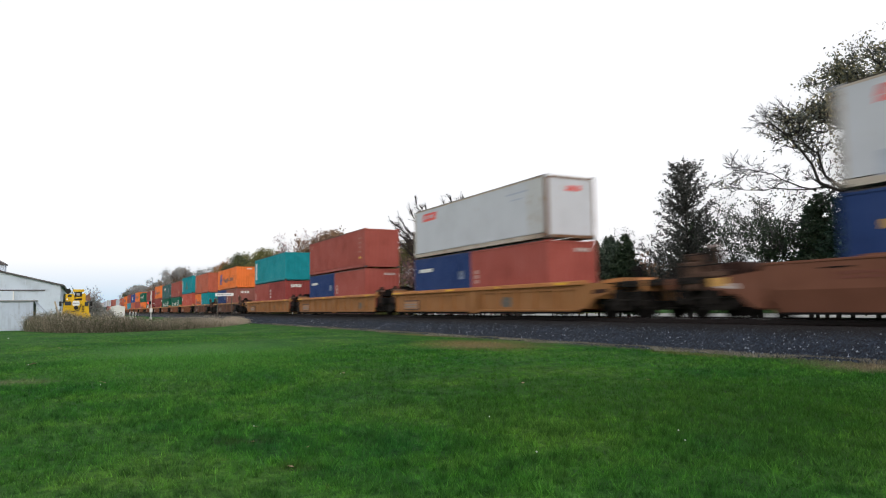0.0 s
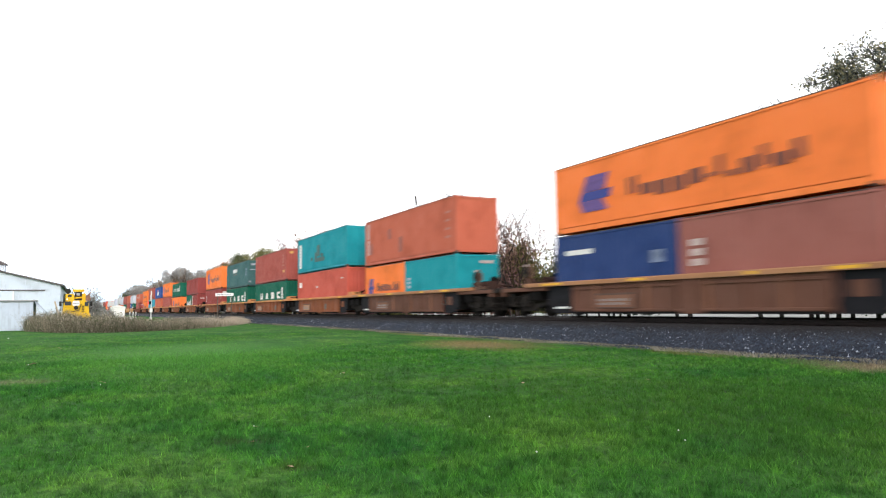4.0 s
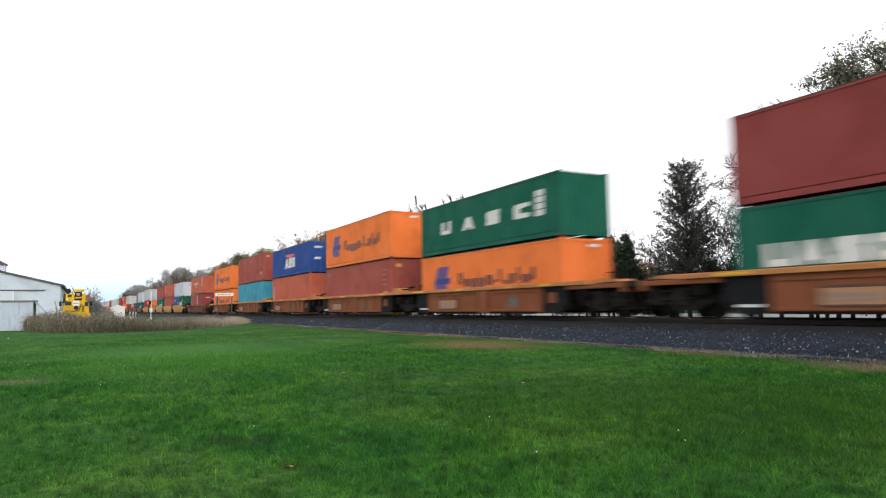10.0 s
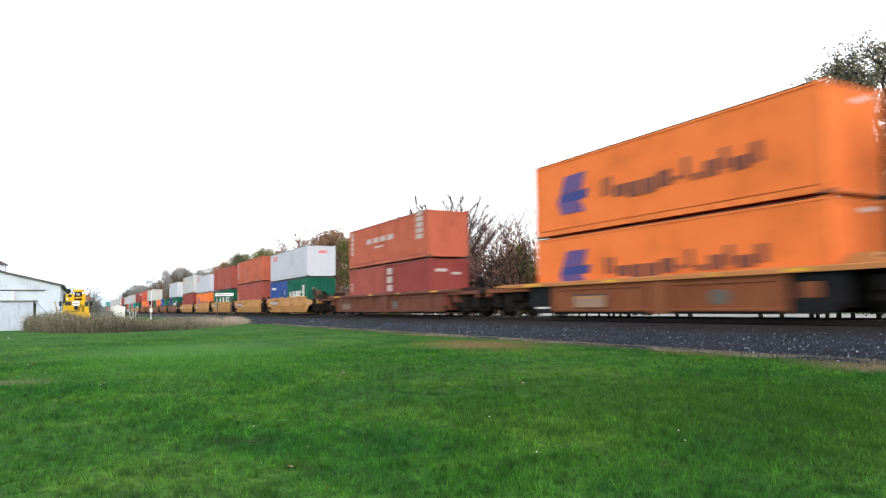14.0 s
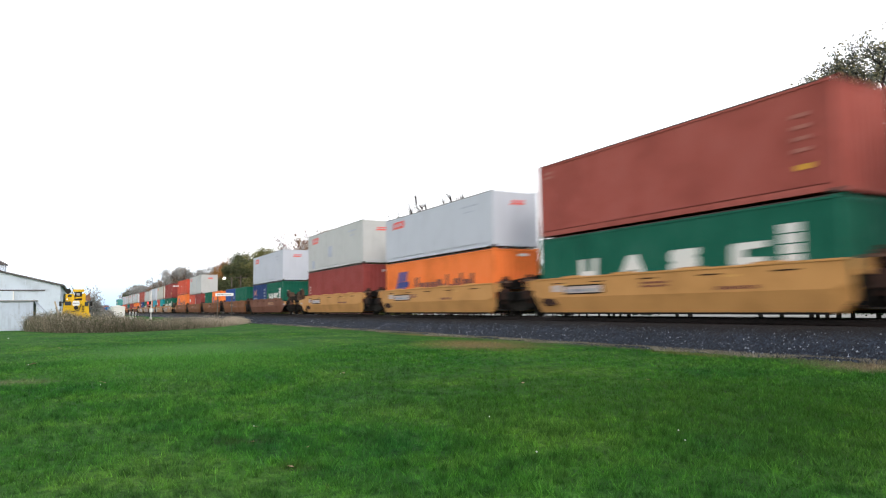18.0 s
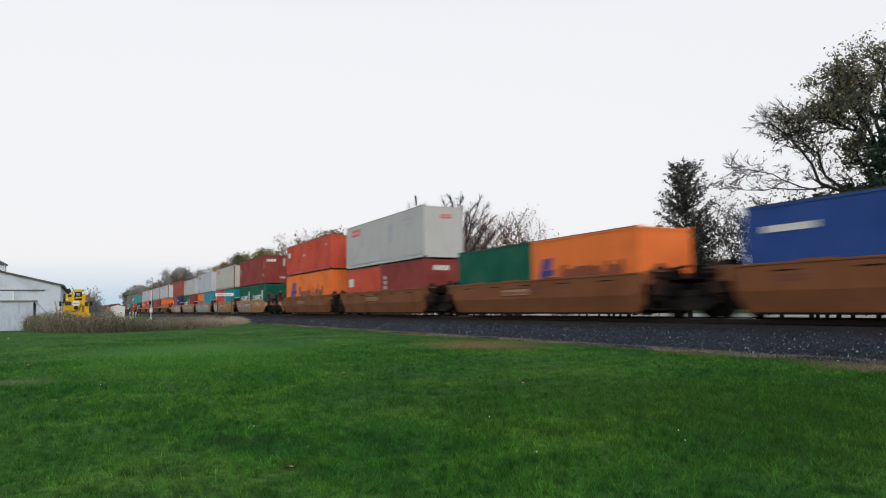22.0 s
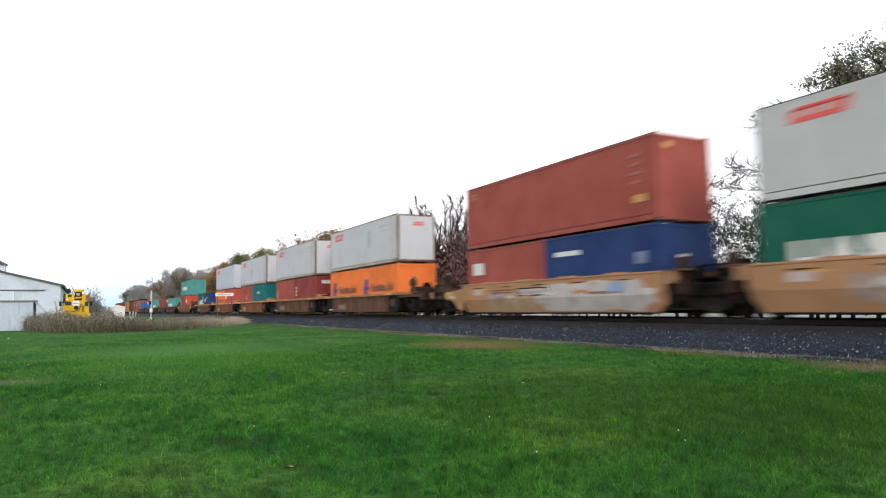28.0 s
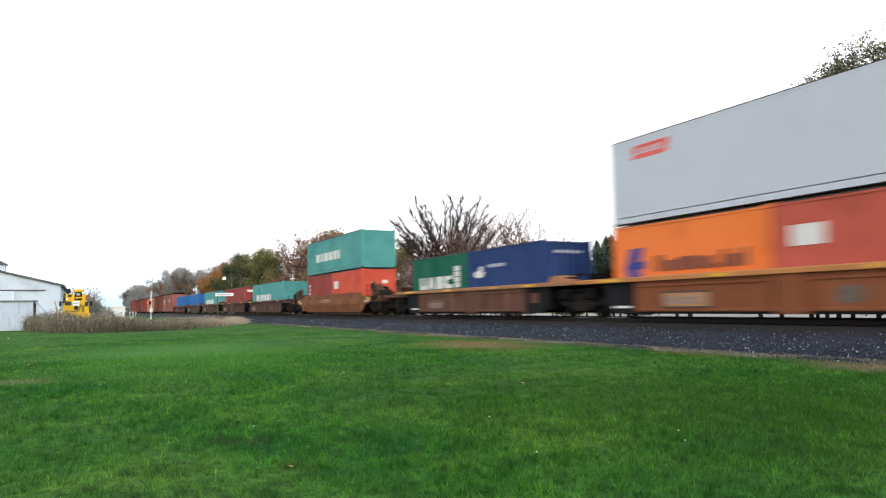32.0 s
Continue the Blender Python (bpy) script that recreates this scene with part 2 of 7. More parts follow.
def ground_material(name, blades=False):
    m, n, l, b = material(name)
    geo = n.new("ShaderNodeNewGeometry")
    pos = geo.outputs["Position"]
    a = nd(n, "ShaderNodeTexNoise", Scale=0.42, Detail=6.0, Roughness=0.65)
    l.new(pos, a.inputs["Vector"])
    c = nd(n, "ShaderNodeTexNoise", Scale=2.3, Detail=6.0, Roughness=0.65)
    l.new(pos, c.inputs["Vector"])
    stretch = n.new("ShaderNodeMapping")
    stretch.inputs["Scale"].default_value = (0.4, 1.0, 1)
    stretch.inputs["Rotation"].default_value = (0, 0, radians(-20))
    l.new(pos, stretch.inputs["Vector"])
    d = nd(n, "ShaderNodeTexNoise", Scale=0.55, Detail=4.0, Roughness=0.5)
    l.new(stretch.outputs["Vector"], d.inputs["Vector"])
    base = ramp(n, l, a.outputs["Fac"], [(0.36, (0.028, 0.125, 0.028)), (0.5, (0.050, 0.174, 0.027)), (0.64, (0.094, 0.226, 0.037))])
    pale = ramp(n, l, d.outputs["Fac"], [(0.45, grey(0)), (0.75, grey(0.5))])
    base = mix(n, l, pale, base, (0.085, 0.18, 0.055))
    fine = ramp(n, l, c.outputs["Fac"], [(0.34, (0.66, 0.72, 0.76)), (0.5, grey(1.10)), (0.66, (1.50, 1.43, 1.22))])
    base = mix(n, l, 1.0, base, fine, "MULTIPLY")
    clump = nd(n, "ShaderNodeTexNoise", Scale=8.5, Detail=3.0, Roughness=0.6)
    l.new(pos, clump.inputs["Vector"])
    base = mix(n, l, 1.0, base, ramp(n, l, clump.outputs["Fac"], [(0.36, (0.55, 0.61, 0.66)), (0.52, grey(1.05)), (0.66, (1.52, 1.45, 1.30))]), "MULTIPLY")
    dry = ramp(n, l, c.outputs["Fac"], [(0.66, grey(0)), (0.76, grey(0.55))])
    base = mix(n, l, dry, base, (0.20, 0.15, 0.06))

    def patch(x, y, rx, ry, turn, edge):
        """A worn place: 1 inside an ellipse with a ragged rim."""
        mp = n.new("ShaderNodeMapping")
        mp.vector_type = "TEXTURE"
        mp.inputs["Location"].default_value = (x, y, 0)
        mp.inputs["Rotation"].default_value = (0, 0, radians(turn))
        mp.inputs["Scale"].default_value = (rx, ry, 1e4)
        l.new(pos, mp.inputs["Vector"])
        ln = n.new("ShaderNodeVectorMath")
        ln.operation = "LENGTH"
        l.new(mp.outputs["Vector"], ln.inputs[0])
        ad = n.new("ShaderNodeMath")
        ad.operation = "MULTIPLY_ADD"
        l.new(c.outputs["Fac"], ad.inputs[0])
        ad.inputs[1].default_value = 0.6
        l.new(ln.outputs["Value"], ad.inputs[2])
        return ramp(n, l, ad.outputs[0], [(0.5, grey(edge)), (1.0, grey(0))])

    for x, y, rx, ry, turn, tint, edge in PATCHES:
        base = mix(n, l, patch(x, y, rx, ry, turn, edge), base, tint)
    # dry fringe along the foot of the ballast
    sep = n.new("ShaderNodeSeparateXYZ")
    l.new(pos, sep.inputs[0])
    ad = n.new("ShaderNodeMath")
    ad.operation = "MULTIPLY_ADD"
    l.new(c.outputs["Fac"], ad.inputs[0])
    ad.inputs[1].default_value = 1.6
    l.new(sep.outputs["Y"], ad.inputs[2])
    fr = n.new("ShaderNodeMapRange")
    fr.inputs["From Min"].default_value, fr.inputs["From Max"].default_value = 13.95, 14.9
    fr.inputs["To Max"].default_value = 0.8
    l.new(ad.outputs[0], fr.inputs["Value"])
    far = n.new("ShaderNodeMapRange")
    far.inputs["From Min"].default_value, far.inputs["From Max"].default_value = 21.0, 19.0
    l.new(sep.outputs["Y"], far.inputs["Value"])
    mu = n.new("ShaderNodeMath")
    mu.operation = "MULTIPLY"
    l.new(fr.outputs[0], mu.inputs[0])
    l.new(far.outputs[0], mu.inputs[1])
    base = mix(n, l, mu.outputs[0], base, (0.19, 0.175, 0.115))
    if blades:
        oi = n.new("ShaderNodeNewGeometry")
        tip = ramp(n, l, oi.outputs["Random Per Island"], [(0.0, grey(0.62)), (0.85, grey(1.26)), (1.0, (1.8, 1.75, 1.6))])
        base = mix(n, l, 1.0, base, tip, "MULTIPLY")
        b.inputs["Roughness"].default_value = 0.75
    else:
        e = nd(n, "ShaderNodeTexNoise", Scale=38.0, Detail=5.0, Roughness=0.7)
        l.new(pos, e.inputs["Vector"])
        f2 = ramp(n, l, e.outputs["Fac"], [(0.35, grey(0.38)), (0.65, grey(0.80))])
        base = mix(n, l, 0.8, base, f2, "MULTIPLY")
        bp = nd(n, "ShaderNodeBump", Strength=0.6, Distance=0.05)
        l.new(e.outputs["Fac"], bp.inputs["Height"])
        l.new(bp.outputs["Normal"], b.inputs["Normal"])
        b.inputs["Roughness"].default_value = 0.9
    b.inputs["Specular IOR Level"].default_value = 0.08
    l.new(base, b.inputs["Base Color"])
    return m


DRY = (0.26, 0.205, 0.095)
SAND = (0.30, 0.24, 0.17)
SOIL = (0.06, 0.07, 0.03)
DULL = (0.048, 0.120, 0.019)
LUSH = (0.098, 0.285, 0.055)
PATCHES = [(-6.0, 7.0, 12.0, 6.5, 12, DULL, 0.5), (-21.0, 2.6, 13.0, 6.5, -8, LUSH, 0.8), (-19.5, 11.5, 6.0, 3.2, -10, DRY, 0.95), (-7.3, 13.5, 3.2, 2.4, 0, SAND, 0.95), (-14.6, -1.5, 2.0, 0.9, 75, SAND, 0.5), (-27.0, 13.6, 7.0, 1.2, 8, DRY, 0.8),
           (-12.2, 13.2, 2.4, 0.8, -4, DRY, 0.5), (-6.7, 1.38, 0.6, 0.3, 60, SOIL, 0.5), (-5.4, 1.5, 0.42, 0.25, 60, SOIL, 0.5), (-42.0, 14.6, 6.0, 0.7, 5, SAND, 0.8)]
M_LAWN = ground_material("lawn")
M_BLADES = ground_material("grass_blades", True)


def ballast_material(name, stones=False):
    m, n, l, b = material(name)
    geo = n.new("ShaderNodeNewGeometry")
    v = nd(n, "ShaderNodeTexVoronoi", Scale=26.0)
    l.new(geo.outputs["Position"], v.inputs["Vector"])
    t = nd(n, "ShaderNodeTexNoise", Scale=0.8, Detail=5.0)
    l.new(geo.outputs["Position"], t.inputs["Vector"])
    src = geo.outputs["Random Per Island"] if stones else v.outputs["Color"]
    col = ramp(n, l, src, [(0.0, (0.003, 0.006, 0.013)), (0.55, (0.012, 0.020, 0.038)), (0.90, (0.046, 0.066, 0.105)), (0.965, (0.11, 0.13, 0.16)), (0.986, (0.42, 0.47, 0.54))])
    var = ramp(n, l, t.outputs["Fac"], [(0.3, grey(0.7)), (0.7, grey(1.15))])
    col = mix(n, l, 1.0, col, var, "MULTIPLY")
    # rust and grease worn into the stone along the rails, following the bend
    sep = n.new("ShaderNodeSeparateXYZ")
    l.new(geo.outputs["Position"], sep.inputs[0])
    steps = [("ADD", 20.0), ("MINIMUM", 0.0), ("POWER", 2.0), ("MULTIPLY", -BEND)]
    out = sep.outputs["X"]
    for op, val in steps:
        q = n.new("ShaderNodeMath")
        q.operation = op
        l.new(out, q.inputs[0])
        q.inputs[1].default_value = val
        out = q.outputs[0]
    q = n.new("ShaderNodeMath")
    q.operation = "ADD"
    l.new(out, q.inputs[0])
    l.new(sep.outputs["Y"], q.inputs[1])
    near = n.new("ShaderNodeMapRange")
    near.inputs["From Min"].default_value, near.inputs["From Max"].default_value = MID_Y - 2.25, MID_Y - 1.75
    near.inputs["To Max"].default_value = 0.93
    l.new(q.outputs[0], near.inputs["Value"])
    col = mix(n, l, near.outputs[0], col, (0.009, 0.007, 0.007))
    l.new(col, b.inputs["Base Color"])
    b.inputs["Roughness"].default_value = 0.8
    if not stones:
        bp = nd(n, "ShaderNodeBump", Strength=1.0, Distance=0.06)
        l.new(v.outputs["Distance"], bp.inputs["Height"])
        l.new(bp.outputs["Normal"], b.inputs["Normal"])
    return m


M_PALEGRAVEL = plain("pale_gravel", (0.38, 0.385, 0.37), 0.9, 0, 0.8, 0.4, 0.3)
M_BALLAST = ballast_material("ballast")
M_STONES = ballast_material("ballast_stones", True)


def translucent(m, share):
    """Lets part of the light through thin leaves."""
    n, l = m.node_tree.nodes, m.node_tree.links
    b, out = n["Principled BSDF"], n["Material Output"]
    t = n.new("ShaderNodeBsdfTranslucent")
    src = b.inputs["Base Color"].links[0].from_socket
    l.new(src, t.inputs["Color"])
    x = n.new("ShaderNodeMixShader")
    x.inputs["Fac"].default_value = share
    l.new(b.outputs["BSDF"], x.inputs[1])
    l.new(t.outputs["BSDF"], x.inputs[2])
    l.new(x.outputs["Shader"], out.inputs["Surface"])


def leaf_material(name, stops):
    m, n, l, b = material(name)
    geo = n.new("ShaderNodeNewGeometry")
    col = ramp(n, l, geo.outputs["Random Per Island"], stops)
    t = nd(n, "ShaderNodeTexNoise", Scale=0.35, Detail=3.0)
    l.new(coords(n, l), t.inputs["Vector"])
    col = mix(n, l, 1.0, col, ramp(n, l, t.outputs["Fac"], [(0.3, grey(0.7)), (0.7, grey(1.25))]), "MULTIPLY")
    l.new(col, b.inputs["Base Color"])
    b.inputs["Roughness"].default_value = 0.6
    b.inputs["Specular IOR Level"].default_value = 0.25
    translucent(m, 0.3)
    return m


translucent(M_BLADES, 0.45)
M_BARK = plain("grey_bark", (0.028, 0.025, 0.025), 0.9, 0, 9.0, 0.4, 0.5)
M_BARKRED = plain("purple_grey_bark", (0.040, 0.029, 0.029), 0.9, 0, 9.0, 0.4, 0.5)
LEAF = {
    "pink": leaf_material("pinkish_brown_leaves", [(0, (0.20, 0.11, 0.09)), (0.6, (0.32, 0.18, 0.14)), (1, (0.42, 0.27, 0.20))]),
    "maple": leaf_material("maple_leaves", [(0, (0.10, 0.12, 0.11)), (0.5, (0.195, 0.205, 0.17)), (0.85, (0.31, 0.295, 0.18)), (1, (0.44, 0.37, 0.18))]),
    "fir": leaf_material("fir_needles", [(0, (0.016, 0.038, 0.026)), (0.6, (0.034, 0.070, 0.046)), (1, (0.065, 0.105, 0.07))]),
    "spruce": leaf_material("spruce_needles", [(0, (0.045, 0.050, 0.048)), (0.6, (0.085, 0.088, 0.083)), (1, (0.145, 0.138, 0.13))]),
    "pine": leaf_material("pine_needles", [(0, (0.024, 0.045, 0.026)), (0.6, (0.045, 0.075, 0.042)), (1, (0.085, 0.11, 0.065))]),
    "cedar": leaf_material("cedar_leaves", [(0, (0.075, 0.115, 0.09)), (0.7, (0.15, 0.20, 0.15)), (1, (0.24, 0.28, 0.20))]),
    "olive": leaf_material("olive_leaves", [(0, (0.091, 0.111, 0.039)), (0.6, (0.182, 0.176, 0.065)), (1, (0.325, 0.247, 0.104))]),
    "gold": leaf_material("gold_leaves", [(0, (0.27, 0.13, 0.045)), (0.6, (0.40, 0.20, 0.06)), (1, (0.48, 0.28, 0.10))]),
    "orange": leaf_material("orange_leaves", [(0, (0.26, 0.12, 0.05)), (0.6, (0.36, 0.18, 0.08)), (1, (0.42, 0.25, 0.12))]),
    "green": leaf_material("green_leaves", [(0, (0.055, 0.072, 0.034)), (0.6, (0.105, 0.125, 0.058)), (1, (0.18, 0.18, 0.085))]),
    "lime": leaf_material("yellow_green_leaves", [(0, (0.12, 0.13, 0.05)), (0.6, (0.20, 0.20, 0.075)), (1, (0.30, 0.27, 0.12))]),
    "plum": leaf_material("plum_leaves", [(0, (0.179, 0.106, 0.114)), (0.6, (0.292, 0.162, 0.162)), (1, (0.421, 0.244, 0.194))]),
    "russet": leaf_material("russet_leaves", [(0, (0.167, 0.1, 0.067)), (0.6, (0.267, 0.167, 0.1)), (1, (0.4, 0.25, 0.151))]),
    "grey": leaf_material("grey_green_leaves", [(0, (0.24, 0.25, 0.245)), (0.6, (0.38, 0.375, 0.37)), (1, (0.52, 0.50, 0.49))]),
    "straw": leaf_material("beige_plumes", [(0, (0.36, 0.30, 0.22)), (0.5, (0.52, 0.445, 0.36)), (1, (0.66, 0.58, 0.48))]),
    "weeds": leaf_material("dry_weeds", [(0, (0.075, 0.085, 0.05)), (0.4, (0.15, 0.125, 0.09)), (0.65, (0.27, 0.23, 0.18)), (0.72, (0.075, 0.11, 0.045)), (1, (0.125, 0.155, 0.07))]),
}


# ---- mesh tools ----
def link_mesh(name, verts, faces, mats, parent=None, smooth=False, pose_at=None):
    me = bpy.data.meshes.new(name)
    me.from_pydata(verts, [], faces)
    me.update()
    for m in mats if isinstance(mats, (list, tuple)) else [mats]:
        me.materials.append(m)
    if smooth:
        for p in me.polygons:
            p.use_smooth = True
    ob = new(name, me)
    ob.parent = parent
    if pose_at is not None:
        ob.matrix_basis = pose_at
    return ob


def bulk(name, co, tris, mat, parent=None):
    """A large mesh from arrays of corners and triangles."""
    co, tris = np.asarray(co, np.float32), np.asarray(tris, np.int32)
    me = bpy.data.meshes.new(name)
    me.vertices.add(len(co))
    me.vertices.foreach_set("co", co.ravel())
    k = tris.shape[1]
    me.loops.add(tris.size)
    me.loops.foreach_set("vertex_index", tris.ravel())
    me.polygons.add(len(tris))
    me.polygons.foreach_set("loop_start", np.arange(0, tris.size, k, dtype=np.int32))
    me.polygons.foreach_set("loop_total", np.full(len(tris), k, np.int32))
    me.update(calc_edges=True)
    me.materials.append(mat)
    ob = new(name, me)
    ob.parent = parent
    return ob


class Shape:
    """Collects solid pieces into one mesh."""

    def __init__(self):
        self.v, self.f = [], []

    def add(self, verts, faces):
        o = len(self.v)
        self.v += [tuple(p) for p in verts]
        self.f += [tuple(o + i for i in fc) for fc in faces]
        return self

    def box(self, x0, x1, y0, y1, z0, z1, bevel=0.0):
        if bevel <= 0:
            v = [(x, y, z) for x in (x0, x1) for y in (y0, y1) for z in (z0, z1)]
            return self.add(v, [(0, 1, 3, 2), (4, 6, 7, 5), (0, 4, 5, 1), (2, 3, 7, 6), (0, 2, 6, 4), (1, 5, 7, 3)])
        b = bevel
        prof = [(y0 + b, z0), (y1 - b, z0), (y1, z0 + b), (y1, z1 - b), (y1 - b, z1), (y0 + b, z1), (y0, z1 - b), (y0, z0 + b)]
        return self.prism(prof, x0, x1)

    def prism(self, prof, x0, x1, x_of=None):
        """A profile in y and z, drawn out along x."""
        k = len(prof)
        v = [(x0, y, z) for y, z in prof] + [(x1, y, z) for y, z in prof]
        f = [(i, (i + 1) % k, k + (i + 1) % k, k + i) for i in range(k)]
        return self.add(v, f + [tuple(range(k))[::-1], tuple(range(k, 2 * k))])

    def plate(self, prof, y0, y1):
        """A profile in x and z, drawn out along y."""
        k = len(prof)
        v = [(x, y0, z) for x, z in prof] + [(x, y1, z) for x, z in prof]
        f = [((i + 1) % k, i, k + i, k + (i + 1) % k) for i in range(k)]
        return self.add(v, f + [tuple(range(k)), tuple(range(k, 2 * k))[::-1]])

    def tube(self, p0, p1, r0, r1, sides=8, caps=True):
        p0, p1 = Vector(p0), Vector(p1)
        d = (p1 - p0).normalized()
        a = d.orthogonal().normalized()
        b = d.cross(a)
        v = []
        for p, r in ((p0, r0), (p1, r1)):
            v += [p + a * (r * math.cos(2 * math.pi * i / sides)) + b * (r * math.sin(2 * math.pi * i / sides)) for i in range(sides)]
        f = [(i, (i + 1) % sides, sides + (i + 1) % sides, sides + i) for i in range(sides)]
        if caps:
            f += [tuple(range(sides))[::-1], tuple(range(sides, 2 * sides))]
        return self.add(v, f)


MESHES = {}


def piece(key, name, make, mat, parent, m=None, label="", smooth=False):
    """A part whose mesh is shared by all parts with the same key; its material is the object's own."""
    if key not in MESHES:
        s = make()
        me = bpy.data.meshes.new(name)
        me.from_pydata(s.v, [], s.f)
        me.update()
        me.materials.append(mat)
        if smooth:
            for p in me.polygons:
                p.use_smooth = True
        MESHES[key] = me
    ob = new(name, MESHES[key])
    ob.parent = parent
    if m is not None:
        ob.matrix_basis = m
    ob.material_slots[0].link = "OBJECT"
    ob.material_slots[0].material = mat
    if label:
        tagged(ob, label)
    return ob


def whole(name, shape, mat, parent=None, smooth=False, label="", m=None):
    ob = link_mesh(name, shape.v, shape.f, mat, parent, smooth, m)
    if label:
        tagged(ob, label)
    return ob


# ---- ground ----
def lawn_height(x, y):
    near = max(0.0, 1 - math.hypot(x + 15, y - 2) / 60)
    return near * (0.05 * noise.noise((x * 0.13, y * 0.13, 3.0)) + 0.02 * noise.noise((x * 0.6, y * 0.6, 1.0)))


def build_ground():
    xs = [-3000, -1800, -1000, -600, -400, -280, -200, -150] + list(np.arange(-120, 31, 1.0)) + [45, 70, 120, 200, 400, 800, 1600, 3000]
    ys = [-3000, -1500, -700, -300, -150, -80] + list(np.arange(-45, 15, 1.0)) + [16, 20, 25, 32, 45, 70, 120, 250, 500, 1000, 3000]
    v = [(float(x), float(y), lawn_height(x, y)) for x in xs for y in ys]
    k = len(ys)
    f = [(i * k + j, (i + 1) * k + j, (i + 1) * k + j + 1, i * k + j + 1) for i in range(len(xs) - 1) for j in range(k - 1)]
    g = link_mesh("ground", v, f, M_LAWN, smooth=True)
    tagged(g, "mown green lawn with dry and worn patches beside the railway", "lawn", kind="structure")


def stations(x0, x1):
    out, x = [], x0
    while x < x1:
        out.append(x)
        x += 1.0 if -130 < x < 40 else 12.0
    return out + [x1]


def strip(prof, x0, x1, jitter=0.0, seed=1):
    """A profile (offset from the centre line, height) carried along the track."""
    rnd = random.Random(seed)
    v, f = [], []
    st = stations(x0, x1)
    k = len(prof)
    for x in st:
        yc, _ = track(x)
        for o, z in prof:
            v.append((x, yc + o + rnd.uniform(-jitter, jitter), z + rnd.uniform(-jitter, jitter) * 0.5))
    for i in range(len(st) - 1):
        for j in range(k - 1):
            f.append((i * k + j, (i + 1) * k + j, (i + 1) * k + j + 1, i * k + j + 1))
    return v, f


def build_track():
    prof = [(-3.05, -0.05), (-2.7, 0.14), (-2.2, 0.38), (-1.75, 0.58), (-1.5, 0.62), (0.0, 0.63), (1.5, 0.62), (1.75, 0.58), (2.4, 0.3), (3.0, -0.05)]
    v, f = strip(prof, -900, 700, 0.05)
    b = link_mesh("ballast_bed", v, f, M_BALLAST, smooth=True)
    tagged(b, "bed of dark grey crushed stone ballast under the railway track", "ballast", kind="structure")
    # loose stones on the near shoulder
    rng = np.random.default_rng(5)
    n = 125000
    sx = 1.0 - 76 * rng.random(n) ** 1.5
    o = -3.15 + 1.75 * rng.random(n)
    prof_o, prof_z = [p[0] for p in prof], [p[1] for p in prof]
    o = np.where(rng.random(n) < 0.03, -3.05 - 0.55 * rng.random(n) ** 2, o)
    sz = np.maximum(np.interp(o, prof_o, prof_z), 0.0)
    sy = MID_Y + BEND * np.minimum(sx + 20, 0) ** 2 + o
    ico = np.array([(0, 0, 1), (0.9, 0, -0.3), (0.1, 0.95, -0.3), (-0.9, 0.2, -0.3), (-0.1, -0.95, -0.3)])
    tri = np.array([(0, 1, 2), (0, 2, 3), (0, 3, 4), (0, 4, 1)])
    size = rng.uniform(0.014, 0.037, n)
    co = ico[None] * (size[:, None, None] * rng.uniform(0.6, 1.35, (n, 5, 1))) * np.array([1.15, 1.0, 0.8])
    ang = rng.uniform(0, 6.28, n)
    c, s = np.cos(ang)[:, None], np.sin(ang)[:, None]
    co = np.stack([co[..., 0] * c - co[..., 1] * s, co[..., 0] * s + co[..., 1] * c, co[..., 2]], -1)
    co += np.stack([sx, sy, sz + 0.012], -1)[:, None]
    t = tri[None] + (np.arange(n) * 5)[:, None, None]
    st = bulk("ballast_stones", co.reshape(-1, 3), t.reshape(-1, 3), M_STONES)
    tagged(st, "loose dark grey ballast stones with a few pale ones", "gravel", kind="stuff")
    # rails
    half = 0.7555
    web = [(-0.07, 0.63), (-0.07, 0.645), (-0.012, 0.665), (-0.012, 0.755), (-0.036, 0.765), (-0.036, 0.79), (0.036, 0.79), (0.036, 0.765), (0.012, 0.755), (0.012, 0.665), (0.07, 0.645), (0.07, 0.63)]
    for side in (-1, 1):
        r = tagged(new("rail"), "rusty steel rail with a polished running surface", "rail", "rails of the track", "structure")
        v, f = strip([(side * half + a, z) for a, z in web], -900, 700)
        link_mesh("rail_web", v, f, M_RAIL, r)
        v, f = strip([(side * half - 0.034, 0.7915), (side * half - 0.03, RAIL_TOP), (side * half + 0.03, RAIL_TOP), (side * half + 0.034, 0.7915)], -900, 700)
        link_mesh("rail_head", v, f, M_RAILHEAD, r)


def build_far_yard():
    rnd = random.Random(14)
    near, far = [], []
    for i in range(60):
        x = -150 + i * 3.6
        near.append((x, 50.0 + rnd.uniform(-0.5, 0.5), 0.03))
        far.append((x, 66.5 + rnd.uniform(-0.8, 0.8), 0.03))
    top = near + far
    k = len(near)
    v = top + [(x, y, -0.05) for x, y, z in top]
    f = [(i, i + 1, k + i + 1, k + i) for i in range(k - 1)] + [(2 * k + i, 2 * k + i + 1, i + 1, i) for i in range(k - 1)] + [(k + i, k + i + 1, 3 * k + i + 1, 3 * k + i) for i in range(k - 1)]
    tagged(link_mesh("gravel_yard", v, f, M_PALEGRAVEL), "pale gravel yard beyond the trees and the track", "gravel yard", kind="structure")


build_ground()
build_track()
build_far_yard()


# ---- containers ----
W2 = 1.22
MOVERS = []


